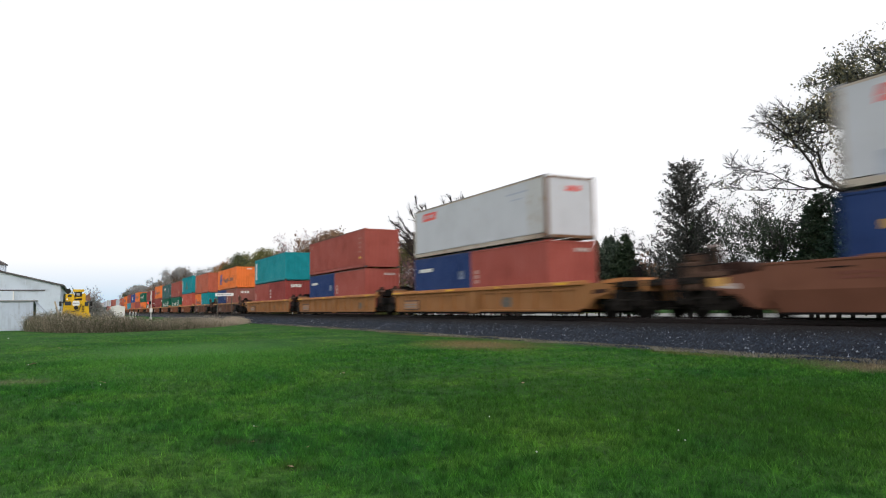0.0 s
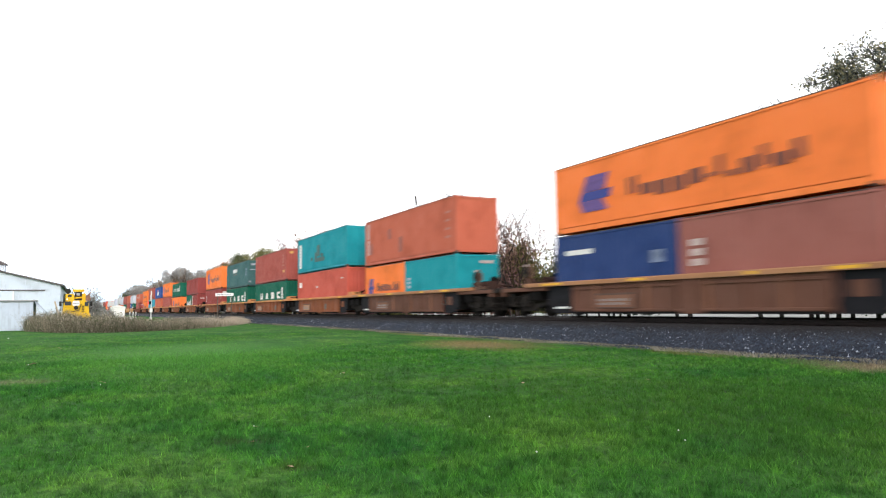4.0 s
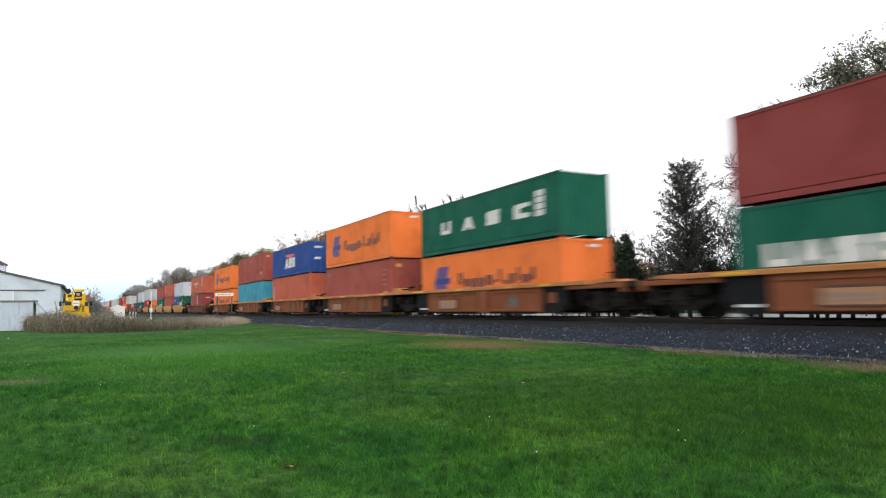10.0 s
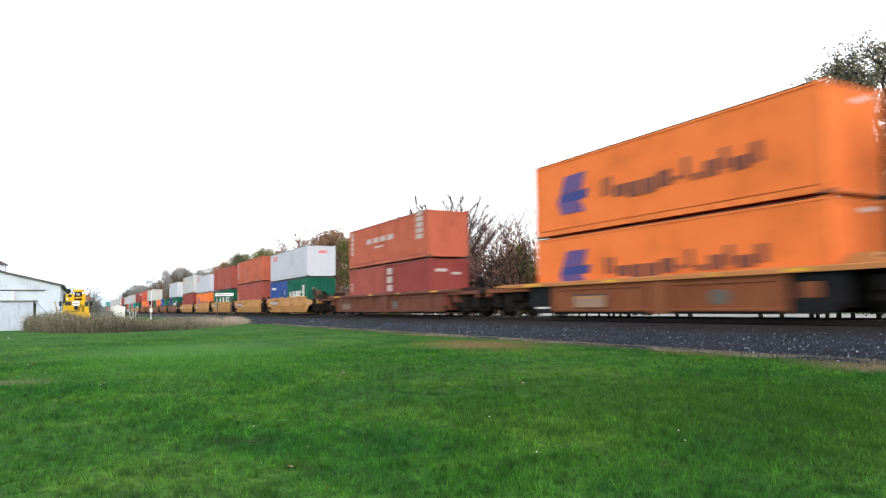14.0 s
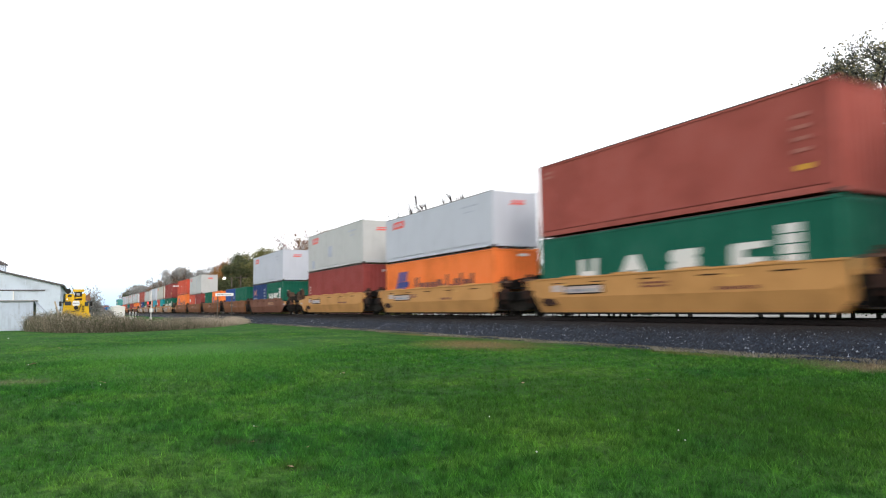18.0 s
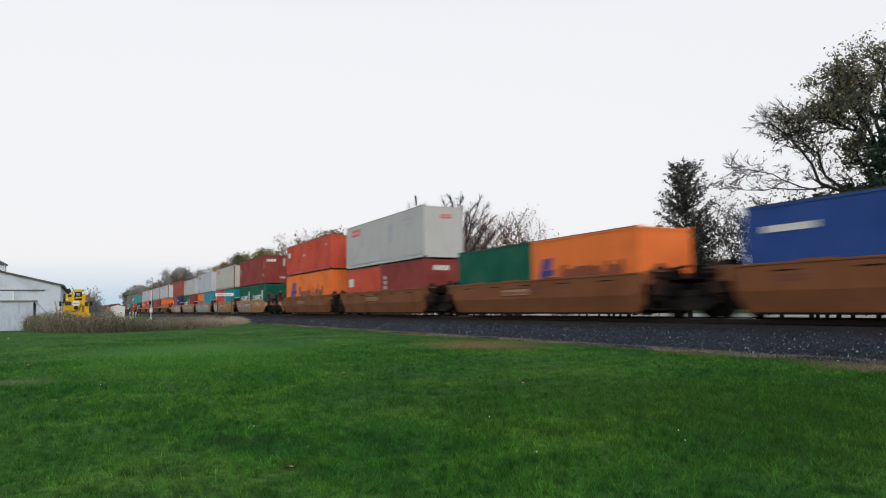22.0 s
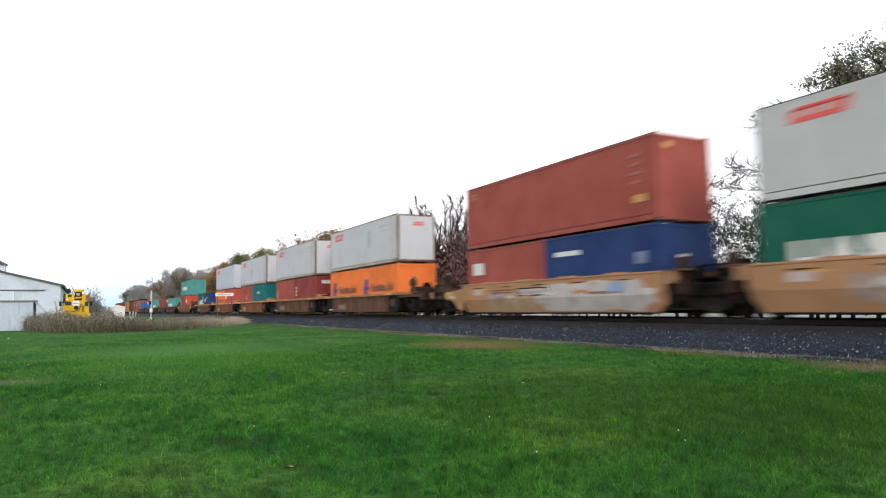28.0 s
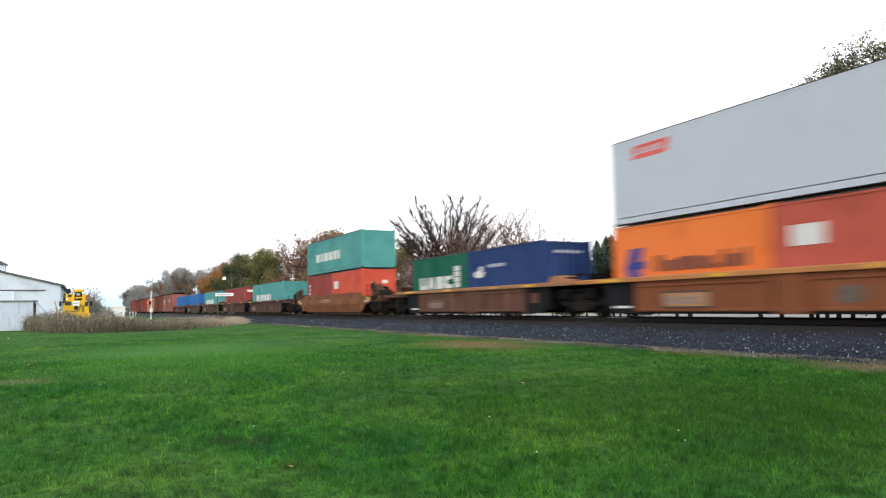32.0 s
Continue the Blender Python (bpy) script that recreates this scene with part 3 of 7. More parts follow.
def corrugated(length, z0, z1, y, depth, pitch=0.278):
    """An upright corrugated sheet along x with its outer face towards -y."""
    s = Shape()
    n = int(length / pitch)
    p = length / n
    xs, ys = [], []
    for i in range(n):
        for a, d in ((0.0, 0), (0.26, 0), (0.5, depth), (0.76, depth)):
            xs.append(-length / 2 + (i + a) * p)
            ys.append(y + d)
    xs.append(length / 2)
    ys.append(y)
    v, f = [], []
    for x, yy in zip(xs, ys):
        v += [(x, yy, z0), (x, yy, z1)]
    for i in range(len(xs) - 1):
        f.append((2 * i, 2 * i + 2, 2 * i + 3, 2 * i + 1))
    return s.add(v, f)


def smooth_wall(name, length, z0, z1, y, pitch, mat, parent, m, panels=True, last=False):
    """A flat backing sheet with a row of thin panels on it."""
    w = piece(("backing", length, z1, y), name, lambda: Shape().box(-length / 2, length / 2, y + 0.012, y + 0.03, z0, z1), mat, parent, m)
    n = max(2, round(length / pitch))
    for i in range(n if panels else 0):
        worn = M_RUSTRUN if last and i == n - 1 else mat
        piece(("panel", length, z1, y), "panel", lambda: Shape().box(0.008, length / n - 0.008, y, y + 0.014, z0, z1), worn, w, pose(-length / 2 + i * length / n, 0, 0), "panel with rust running down" if worn is not mat else "")


def build_container(length, height, colour, smooth, doors_front, label):
    """A freight container; x is the way of travel, the origin at the middle of its underside."""
    mat = BOX[colour]
    c = tagged(new("freight_container"), label, "container", "containers on the train")
    key = (length, height)
    hl = length / 2

    def skeleton_bars():
        s = Shape()
        for sx in (-1, 1):
            for sy in (-1, 1):
                x0, y0 = sx * hl, sy * W2
                s.box(min(x0, x0 - sx * 0.15), max(x0, x0 - sx * 0.15), min(y0, y0 - sy * 0.10), max(y0, y0 - sy * 0.10), 0.13, height - 0.13)
        for sy in (-1, 1):
            y0 = sy * W2
            a, b = min(y0, y0 - sy * 0.07), max(y0, y0 - sy * 0.07)
            s.box(-hl + 0.17, hl - 0.17, a, b, 0.055, 0.235)
            s.box(-hl + 0.17, hl - 0.17, a, b, height - 0.105, height - 0.045)
        for sx in (-1, 1):
            x0 = sx * hl
            a, b = min(x0, x0 - sx * 0.08), max(x0, x0 - sx * 0.08)
            s.box(a, b, -W2 + 0.17, W2 - 0.17, 0.055, 0.17)
            s.box(a, b, -W2 + 0.17, W2 - 0.17, height - 0.14, height - 0.045)
        return s

    piece(("frame", key), "frame", skeleton_bars, M_STAINED if colour in ("rusty_white", "cream_white") else mat, c)
    for sy in (-1, 1):
        piece(("edge", length), "roof_edge", lambda: Shape().box(-hl + 0.18, hl - 0.18, -0.03, 0.03, -0.042, -0.012), M_CAST, c, pose(0, sy * (W2 - 0.032), height))
    wl_, z0, z1 = length - 0.30, 0.262, height - 0.10
    for sy in (-1, 1):
        turn = pose(0, 0, 0, 0, 0, 0 if sy < 0 else 180)
        if smooth:
            smooth_wall("side_wall", wl_, z0, z1, -W2 + 0.006, 1.22, mat, c, turn, sy < 0, colour == "rusty_white")
        else:
            piece(("corr", key), "side_wall", lambda: corrugated(wl_, z0, z1, -W2 + 0.006, 0.036), mat, c, turn)
    front = 1 if doors_front else -1
    ew = 2 * W2 - 0.2
    turn = pose(0, 0, 0, 0, 0, 90 if front < 0 else -90)
    if smooth:
        smooth_wall("end_wall", ew, 0.14, height - 0.12, -hl + 0.012, 0.61, mat, c, turn, front < 0)
    else:
        piece(("end", key), "end_wall", lambda: corrugated(ew, 0.14, height - 0.12, -hl + 0.012, 0.045, 0.25), mat, c, turn)

    def door():
        s = Shape()
        s.box(hl - 0.055, hl - 0.02, 0.01, W2 - 0.105, 0.155, height - 0.135)
        for k in range(4):
            za = 0.25 + k * (height - 0.45) / 4
            s.box(hl - 0.02, hl + 0.0, 0.09, W2 - 0.19, za, za + (height - 0.45) / 4 - 0.1)
        return s

    def rod():
        s = Shape().tube((hl + 0.03, 0, 0.12), (hl + 0.03, 0, height - 0.1), 0.022, 0.022, 6)
        for z in (0.2, height * 0.3, height * 0.55, height - 0.25):
            s.box(hl - 0.01, hl + 0.045, -0.045, 0.045, z, z + 0.09)
        s.box(hl - 0.0, hl + 0.05, -0.02, 0.34, height * 0.38, height * 0.38 + 0.05)
        return s

    for sy in (-1, 1):
        turn = pose(0, 0, 0, 0, 0, 0 if front > 0 else 180)
        flip = turn if sy > 0 else turn @ Matrix.Diagonal((1, -1, 1, 1))
        d = piece(("door", key), "door", door, mat, c, flip)
        if doors_front:
            for yy in (0.3, 0.85):
                piece(("rod", key), "lock_rod", rod, BOX["sky"] if colour == "blue" else mat if "white" not in colour else M_RODS, d, pose(0, yy, 0), "steel lock rod with brackets")

    def roof():
        s = Shape()
        s.box(-hl + 0.05, hl - 0.05, -W2 + 0.05, W2 - 0.05, height - 0.075, height - 0.055)
        n = int(length / 0.6)
        for i in range(n):
            x = -hl + 0.3 + i * (length - 0.6) / n
            s.box(x, x + 0.3, -W2 + 0.2, W2 - 0.2, height - 0.057, height - 0.04)
        return s

    piece(("roof", key), "roof", roof, mat, c)
    for sx in (-1, 1):
        for sy in (-1, 1):
            for z in (0.0, height - 0.118):
                piece("casting", "corner_casting", lambda: Shape().box(-0.089, 0.089, -0.081, 0.081, 0, 0.118, 0.012), mat if z else M_CAST, c,
                      pose(sx * (hl - 0.087), sy * (W2 - 0.079), z))
    return c


BLOCKS = [0]


def marks(parent, name, rects, mat, length, face="side", slant=0.0, label=""):
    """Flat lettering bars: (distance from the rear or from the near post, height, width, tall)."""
    if name in ("code_mark", "letter_block", "end_mark", "front_mark") and len(rects) > 1:
        for r in rects:
            marks(parent, name, [r], mat, length, face, slant, label)
        return None
    s = Shape()
    if name == "letter_block":
        u, z, w, h = rects[0]
        k = BLOCKS[0] % 4
        BLOCKS[0] += 1
        x = -length / 2 + u
        outline = (((0, 0), (1, 0), (1, 1), (0.7, 1), (0.7, 0.3), (0.3, 0.3), (0.3, 1), (0, 1)), ((0, 0), (0.32, 0), (0.38, 0.18), (0.62, 0.18), (0.68, 0), (1, 0), (0.68, 1), (0.32, 1)),
                   ((0, 0), (0.92, 0), (1, 0.12), (1, 0.5), (0.9, 0.62), (1, 0.72), (1, 1), (0.1, 1), (0, 0.86), (0, 0.5), (0.12, 0.38), (0, 0.26)), ((0.1, 0), (1, 0), (1, 0.28), (0.4, 0.36), (0.4, 0.66), (1, 0.74), (1, 1), (0.1, 1), (0, 0.86), (0, 0.14)))[k]
        return whole(name, s.plate([(x + w * a + slant * h * b, z + h * b) for a, b in outline], -W2 - 0.003, -W2 + 0.004), mat, parent, label=label)
    for u, z, w, h in rects:
        k = slant * h
        if face == "side":
            x = -length / 2 + u
            s.plate([(x, z), (x + w, z), (x + w + k, z + h), (x + k, z + h)], -W2 - 0.003, -W2 + 0.004)
        else:
            y = -W2 + u
            x = length / 2
            s.add([(x + d, yy, zz) for d in (0.0, 0.008) for yy, zz in ((y, z), (y + w, z), (y + w + k, z + h), (y + k, z + h))],
                  [(0, 3, 2, 1), (4, 5, 6, 7), (0, 1, 5, 4), (1, 2, 6, 5), (2, 3, 7, 6), (3, 0, 4, 7)])
    return whole(name, s, mat, parent, label=label)


def letters(u, z, total, tall, widths, gap=0.35):
    """Blocks that stand for a row of letters: relative widths over a total length."""
    unit = total / (sum(widths) + gap * (len(widths) - 1))
    out = []
    for w in widths:
        out.append((u, z, w * unit, tall))
        u += (w + gap) * unit
    return out


HL = 12.19
STD, HIGH = 2.59, 2.896
STYLE = {
    # key: colour, smooth, doors to the front, decoration, label
    "ho": ("orange", False, False, "lloyd", "orange corrugated container with a blue emblem and dark lettering"),
    "hod": ("orange", False, True, "lloyd", "orange corrugated container with a blue emblem and closed doors in front"),
    "os": ("orange", False, False, "lloyd_low", "short orange container with a blue emblem and dark lettering"),
    "ug": ("green", False, False, "four", "green corrugated container with four large white letter blocks"),
    "ub": ("brown", False, False, "four_small", "brown-red container with white lettering and code columns"),
    "us": ("green", False, False, "four_low", "short green container with large white letter blocks"),
    "gs": ("green", False, False, "", "plain short green corrugated container"),
    "w": ("white", True, False, "redlogo", "white smooth-sided container with a small red logo"),
    "wr": ("rusty_white", True, False, "redlogo", "white smooth-sided container streaked with rust"),
    "wg": ("grey_white", True, False, "redlogo", "dull grey-white smooth-sided container with a small red logo"),
    "wc": ("cream_white", True, False, "redlogo", "cream-stained white smooth-sided container with a small red logo"),
    "r": ("red", False, False, "code", "red-brown corrugated container with pale code marks"),
    "rl": ("red", False, False, "yellow", "red-brown corrugated container with yellow labels"),
    "rc": ("red", False, False, "column", "red-brown corrugated container with a pale code column"),
    "bc": ("brown", False, False, "column", "brown-red corrugated container with a pale code column"),
    "rs": ("red", False, False, "code_rear", "short red-brown container with pale code marks"),
    "rq": ("red", False, False, "square", "short red-brown container with a white square mark"),
    "rd": ("red", False, False, "dim_square", "short red-brown container with a dim pink square"),
    "co": ("coral", False, False, "square", "short dusty red container with a white square mark"),
    "cs": ("scarlet", False, False, "square", "short red container with a white square mark"),
    "c": ("scarlet", False, False, "square", "bright red container with a white square mark"),
    "cd": ("coral", False, False, "square", "dusty red corrugated container with a white square mark"),
    "m": ("maroon", False, False, "code_rear", "maroon corrugated container with pale code marks"),
    "mp": ("maroon", False, False, "", "plain maroon corrugated container"),
    "ms": ("maroon", False, False, "blocks", "short maroon container with three pale squares"),
    "mt": ("maroon", False, False, "end_text", "maroon container with white lettering on its end"),
    "mts": ("maroon", False, False, "end_text", "short maroon container with white lettering on its end"),
    "p": ("rose", False, True, "end_text", "short dusty rose container with white marks on its doors"),
    "b": ("brown", False, False, "code_dark", "brown-red corrugated container with code columns"),
    "t": ("azure", False, True, "mark_teal", "teal container with a white code column and dark mark"),
    "tc": ("teal", False, True, "code_teal", "teal container with a white code column and doors in front"),
    "ts": ("teal", False, False, "code_white", "short teal container with a white code mark"),
    "a": ("aqua", False, False, "smallmark", "pale teal container with a small dark mark"),
    "as": ("aqua", False, False, "", "short pale teal corrugated container"),
    "s": ("sea", False, False, "wide", "sea-green container with wide white lettering"),
    "sb": ("sea", False, False, "wide_low", "sea-green container with wide white lettering low down"),
    "dg": ("dark_green", False, True, "small_text", "dark green container with small white lettering and doors"),
    "dgs": ("deep_teal", False, False, "small_text", "short dark teal container with small white lettering"),
    "ap": ("blue", False, True, "apple", "blue container with white letter blocks and red emblem"),
    "bs": ("blue", False, False, "bar", "short blue container with a small white bar"),
    "bl": ("navy", False, False, "yellowbar", "dark blue container with a yellow band"),
    "ns": ("navy", False, False, "bar", "short navy blue container with a small white bar"),
    "nw": ("navy", False, False, "emblem", "short navy container with a white emblem and lettering"),
    "nx": ("navy", False, False, "star", "short navy container with a dull red emblem"),
    "ks": ("sky", False, False, "", "light blue container with plain sides"),
}


GHOSTS = [0]


def arrow_emblem(c, u, z, w, h, L):
    """A leaning arrow head: a solid bar with a paler panel above and below it."""
    x = -L / 2 + u

    def leaf(name, out, mat, parent, label=""):
        return whole(name, Shape().plate([(x + w * a, z + h * b) for a, b in out], -W2 - 0.003, -W2 + 0.004), mat, parent, label=label)

    e = leaf("emblem", ((0.0, 0.30), (1.0, 0.32), (1.07, 0.56), (0.10, 0.55)), M_BLUEMARK, c, "blue arrow emblem")
    leaf("emblem_panel", ((0.105, 0.56), (0.84, 0.57), (1.0, 1.0), (0.28, 1.0)), M_VIOLETMARK, e, "faded violet-blue panel")
    leaf("emblem_panel", ((0.14, 0.0), (0.94, 0.0), (0.78, 0.31), (0.005, 0.295)), M_VIOLETMARK, e, "faded violet-blue panel")
    return e


def decorate(c, deco, L, H):
    long = L > 8
    if deco == "lloyd":
        arrow_emblem(c, 1.45, H * 0.27, 1.65, H * 0.50, L)
        marks(c, "lettering", [(u, z + (H * 0.04 if w < 0.4 else 0) - (H * 0.04 if i in (3, 4, 8) else 0), w, h * k) for i, ((u, z, w, h), k) in enumerate(zip(letters(4.0, H * 0.36, 6.4, H * 0.22, [.3, .3, .9, .9, .9, .9, .45, .35, .6, .8, .35, .9, .5], 0.2), (1, 1, .62, .8, .8, .8, .2, 1, .3, .75, 1, .62, .9)))], M_DARKMARK, L, label="dark brown lettering")
        marks(c, "end_code", [(1.3, H * 0.86, 0.55, 0.12)], M_WHITE, L, "end")
    elif deco == "lloyd_low":
        arrow_emblem(c, 0.5, 0.78, 0.92, 1.02, L)
        marks(c, "lettering", [(u, z, w, h * k) for (u, z, w, h), k in zip(letters(1.9, 1.0, 3.4, 0.5, [.3, .3, .9, .9, .9, .9, .45, .35, .8, .4], 0.2), (1, 1, .65, .8, .8, .7, .25, 1, .7, 1))], M_DARKMARK, L, label="dark brown lettering")
    elif deco == "four":
        BLOCKS[0] = 0
        for u, w, h in ((0.19, 1.0, 0.62), (0.37, 1.1, 0.60), (0.55, 1.1, 0.62), (0.735, 1.15, 0.62)):
            marks(c, "letter_block", [(u * L, 1.0, w, h)], M_WHITE, L, slant=0.06, label="white letter block")
        marks(c, "code_mark", [(0.865 * L, 0.95 + i * 0.27, 0.58, 0.235) for i in range(4)], M_WHITE, L, label="white code mark")
    elif deco == "four_small":
        marks(c, "lettering", letters(3.3, H * 0.55, 4.2, 0.32, [1, 1, 1, 1], 0.35) + [(4.6, H * 0.42, 1.4, 0.12)], M_FADED, L, label="white lettering")
        marks(c, "code_mark", [(0.45, H * 0.35 + i * 0.32, 0.4, 0.26) for i in range(5)] + [(10.7, H * 0.42 + i * 0.32, 0.8, 0.26) for i in range(5)], M_FADED, L, label="pale code columns")
    elif deco == "four_low":
        BLOCKS[0] = 0
        marks(c, "letter_block", letters(0.9, 0.9, 3.6, 0.62, [1, 1, 1, 1], 0.15), M_WHITE, L, label="white letter blocks")
        marks(c, "code_mark", [(4.75, 0.92 + i * 0.27, 0.55, 0.235) for i in range(4)], M_WHITE, L, label="white code mark")
    elif deco == "redlogo":
        marks(c, "logo", [(1.05, H * 0.74, 1.5, 0.14), (1.05, H * 0.80, 0.28, 0.2), (1.6, H * 0.80, 0.28, 0.2), (2.2, H * 0.80, 0.4, 0.2), (1.1, H * 0.86, 1.5, 0.10)], M_REDMARK, L, slant=0.35, label="red logo bars")
        GHOSTS[0] += 1
        if GHOSTS[0] % 2:
            for u, z, w, h in (((5.0, 0.30, 0.9, 0.8), (1.0, 0.08, 0.7, 0.6)), ((7.4, 0.42, 0.5, 1.1),))[GHOSTS[0] // 2 % 2]:
                marks(c, "faded_patch", [(u, H * z, w, h)], M_GHOST, L, label="faded grey-blue patch")
        marks(c, "grime_bars", [(9.3, H * 0.80, 1.6, 0.07), (9.6, H * 0.70, 0.9, 0.05)], M_GHOST, L, slant=0.3, label="faint grey bars")
        marks(c, "end_logo", [(0.95, H * 0.76, 0.75, 0.09), (1.0, H * 0.81, 0.7, 0.07)], M_REDMARK, L, "end", slant=0.3, label="red logo bars")
    elif deco == "code":
        marks(c, "code_mark", [(0.4, H * 0.80, 0.4, 0.09), (0.4, H * 0.86, 0.4, 0.09)] + [(L - 1.1, H * 0.40 + i * 0.3, 0.36, 0.10) for i in range(4)], M_DIM, L, label="pale code marks")
        marks(c, "small_label", [(L - 1.05, H * 0.24, 0.36, 0.14)], M_YELLOWMARK, L, label="small yellow label")
    elif deco == "column":
        marks(c, "code_mark", [(0.36, H * 0.18 + k * 0.2, 0.46, 0.18) for k in range(8)], M_PINKCODE, L, label="pale pink code mark")
    elif deco == "code_dark":
        marks(c, "code_mark", [(0.34, H * (0.24 + 0.085 * i) + (0.05 if i > 3 else 0), 0.46, H * 0.078) for i in range(8)], M_PINKCODE, L, label="pale pink code mark")
        for u, z, w, h in ((0.86, 0.25, 0.42, 0.23), (3.7, 0.5, 0.5, 0.21), (5.3, 0.2, 0.5, 0.3)):
            marks(c, "dark_patch", [(u, H * z, w, H * h)], M_SOFTMARK, L, label="small dark patch")
        marks(c, "front_mark", [(L - 1.1, H * 0.28 + i * 0.42, 0.5, 0.12) for i in range(4)], M_DIM, L, label="pale code bars")
    elif deco == "yellow":
        marks(c, "code_mark", [(0.35, H * 0.80, 0.5, 0.1), (0.35, H * 0.86, 0.5, 0.1)] + [(L - 1.2, H * 0.46 + i * 0.30, 0.40, 0.10) for i in range(4)], M_DIM, L, label="pale code marks")
        marks(c, "label", [(L - 1.1, H * 0.24, 0.55, 0.26)], M_OLDLABEL, L, label="yellow label")
        marks(c, "end_label", [(0.32, H * 0.83, 0.36, 0.2)], M_OLDLABEL, L, "end", label="yellow label")
    elif deco in ("code_rear", "code_white"):
        marks(c, "code_mark", [(0.35, H * 0.40 + i * 0.22, 0.34, 0.16) for i in range(3)], M_PINKCODE if deco == "code_rear" else M_GHOST, L, label="pale code mark")
        marks(c, "end_text", letters(1.35, H * 0.82, 0.75, 0.15, [1, 1, 1]), M_FADED, L, "end", label="white lettering")
    elif deco == "blocks":
        marks(c, "code_mark", [(0.45, 0.95 + i * 0.5, 0.75, 0.38) for i in range(3)], M_FADED, L, label="three pale squares")
        marks(c, "end_text", [(0.4, H * 0.72, 0.7, 0.16), (1.4, H * 0.66, 0.55, 0.14)], M_FADED, L, "end", label="white marks")
    elif deco == "end_text":
        marks(c, "code_mark", [(0.45, H * 0.42 + i * 0.3, 0.45, 0.2) for i in range(3)], M_FADED, L, label="pale code marks")
        marks(c, "end_text", letters(0.2 if long else 0.55, H * 0.76, 0.95, 0.27, [0.5, 1, 1, 1], 0.2), M_WHITE, L, "end", label="white lettering")
        if long:
            marks(c, "end_mark", [(1.85, H * 0.62 + i * 0.2, 0.26, 0.17) for i in range(4)] + [(1.55, H * 0.17, 0.6, 0.2)], M_FADED, L, "end", label="pale code mark")
            marks(c, "front_mark", [(L - 0.55, H * 0.52 + i * 0.26, 0.34, 0.2) for i in range(3)], M_DIM, L, label="dim code mark")
            marks(c, "small_label", [(L - 0.95, H * 0.26, 0.5, 0.22)], M_OLDLABEL, L, label="yellow label")
    elif deco == "square":
        marks(c, "square_mark", [(0.5, H * 0.60, 0.75, 0.42) if long else (0.5, H * 0.54, 0.9, 0.54)], M_WHITE, L, label="white square mark")
        if long:
            marks(c, "small_mark", [(L * 0.42, H * 0.55, 0.5, 0.16), (L - 1.3, H * 0.72, 0.55, 0.10)], M_FADED, L, label="small pale mark")
        marks(c, "end_square", [(1.45, H * 0.62, 0.4, 0.22)], M_WHITE, L, "end", label="white square mark")
    elif deco == "dim_square":
        marks(c, "square_mark", [(L * 0.42, H * 0.42, 0.85, 0.5)], M_DIM, L, label="dim pink square")
    elif deco == "mark_teal":
        marks(c, "code_mark", [(0.42, 0.42 + i * 0.25, 0.72, 0.215) for i in range(8)], M_WHITE, L, label="white code mark")
        marks(c, "dark_mark", [(3.7, H * 0.3, 0.5, 0.28), (4.75, H * 0.25, 0.55, 0.75), (5.3, H * 0.40, 0.7, 0.85), (5.3, H * 0.25, 1.9, 0.3), (6.3, H * 0.36, 0.55, 0.28)], M_GREENMARK, L, label="dark green emblem")
    elif deco == "code_teal":
        marks(c, "code_mark", [(0.42, 0.45 + i * 0.25, 0.62, 0.215) for i in range(7)], M_WHITE, L, label="white code mark")
    elif deco == "smallmark":
        marks(c, "square_mark", [(8.6, H * 0.36, 0.8, 0.5)], M_SEAMARK, L, label="faint dark blue square")
    elif deco == "wide":
        marks(c, "lettering", letters(2.3, H * 0.36, 5.6, 0.62, [1, .35, .35, 1, 1, 1, .5], 0.26), M_WHITE, L, label="wide white lettering")
    elif deco == "wide_low":
        marks(c, "lettering", letters(1.8, H * 0.28, 6.0, 0.75, [1, .35, .35, 1, 1, 1, .5], 0.26), M_WHITE, L, label="wide white lettering")
    elif deco == "small_text":
        marks(c, "lettering", letters(L * 0.32, H * 0.62, L * 0.2, 0.4 if long else 0.26, [1, 1, 1, 1, 1, 1], 0.12 if long else 0.35), M_WHITE if long else M_GHOST, L, label="small white lettering")
        if long:
            marks(c, "underline", [(L * 0.34, H * 0.53, L * 0.18, 0.05)], M_DIM, L, label="thin dull red line")
            marks(c, "front_mark", [(L - 1.1, H * 0.42 + i * 0.3, 0.4, 0.22) for i in range(3)], M_SPRAY, L, label="faint grey-blue code mark")
            marks(c, "end_mark", [(0.3, H * 0.80, 0.75, 0.2), (1.4, H * 0.76, 0.75, 0.2), (1.4, H * 0.46, 0.75, 0.3), (0.25, H * 0.62, 0.8, 0.1), (0.1, H * 0.14, 0.3, 0.18)], M_GREYMARK, L, "end", label="pale worn mark on the door")
    elif deco == "apple":
        for u, w, h in ((4.55, 1.15, 0.86), (5.75, 1.0, 0.86), (6.85, 0.85, 0.86)):
            BLOCKS[0] = 1 if u < 5 else 2
            marks(c, "letter_block", [(u, H * 0.27, w, h)], M_WHITE, L, slant=0.1, label="white letter block")
        x = -L / 2
        whole("emblem", Shape().plate([(x + 5.0, H * 0.66), (x + 5.9, H * 0.63), (x + 6.2, H * 0.585), (x + 6.6, H * 0.63), (x + 7.9, H * 0.70), (x + 6.9, H * 0.735), (x + 4.6, H * 0.735)], -W2 - 0.003, -W2 + 0.004), M_REDMARK, c, label="red winged emblem")
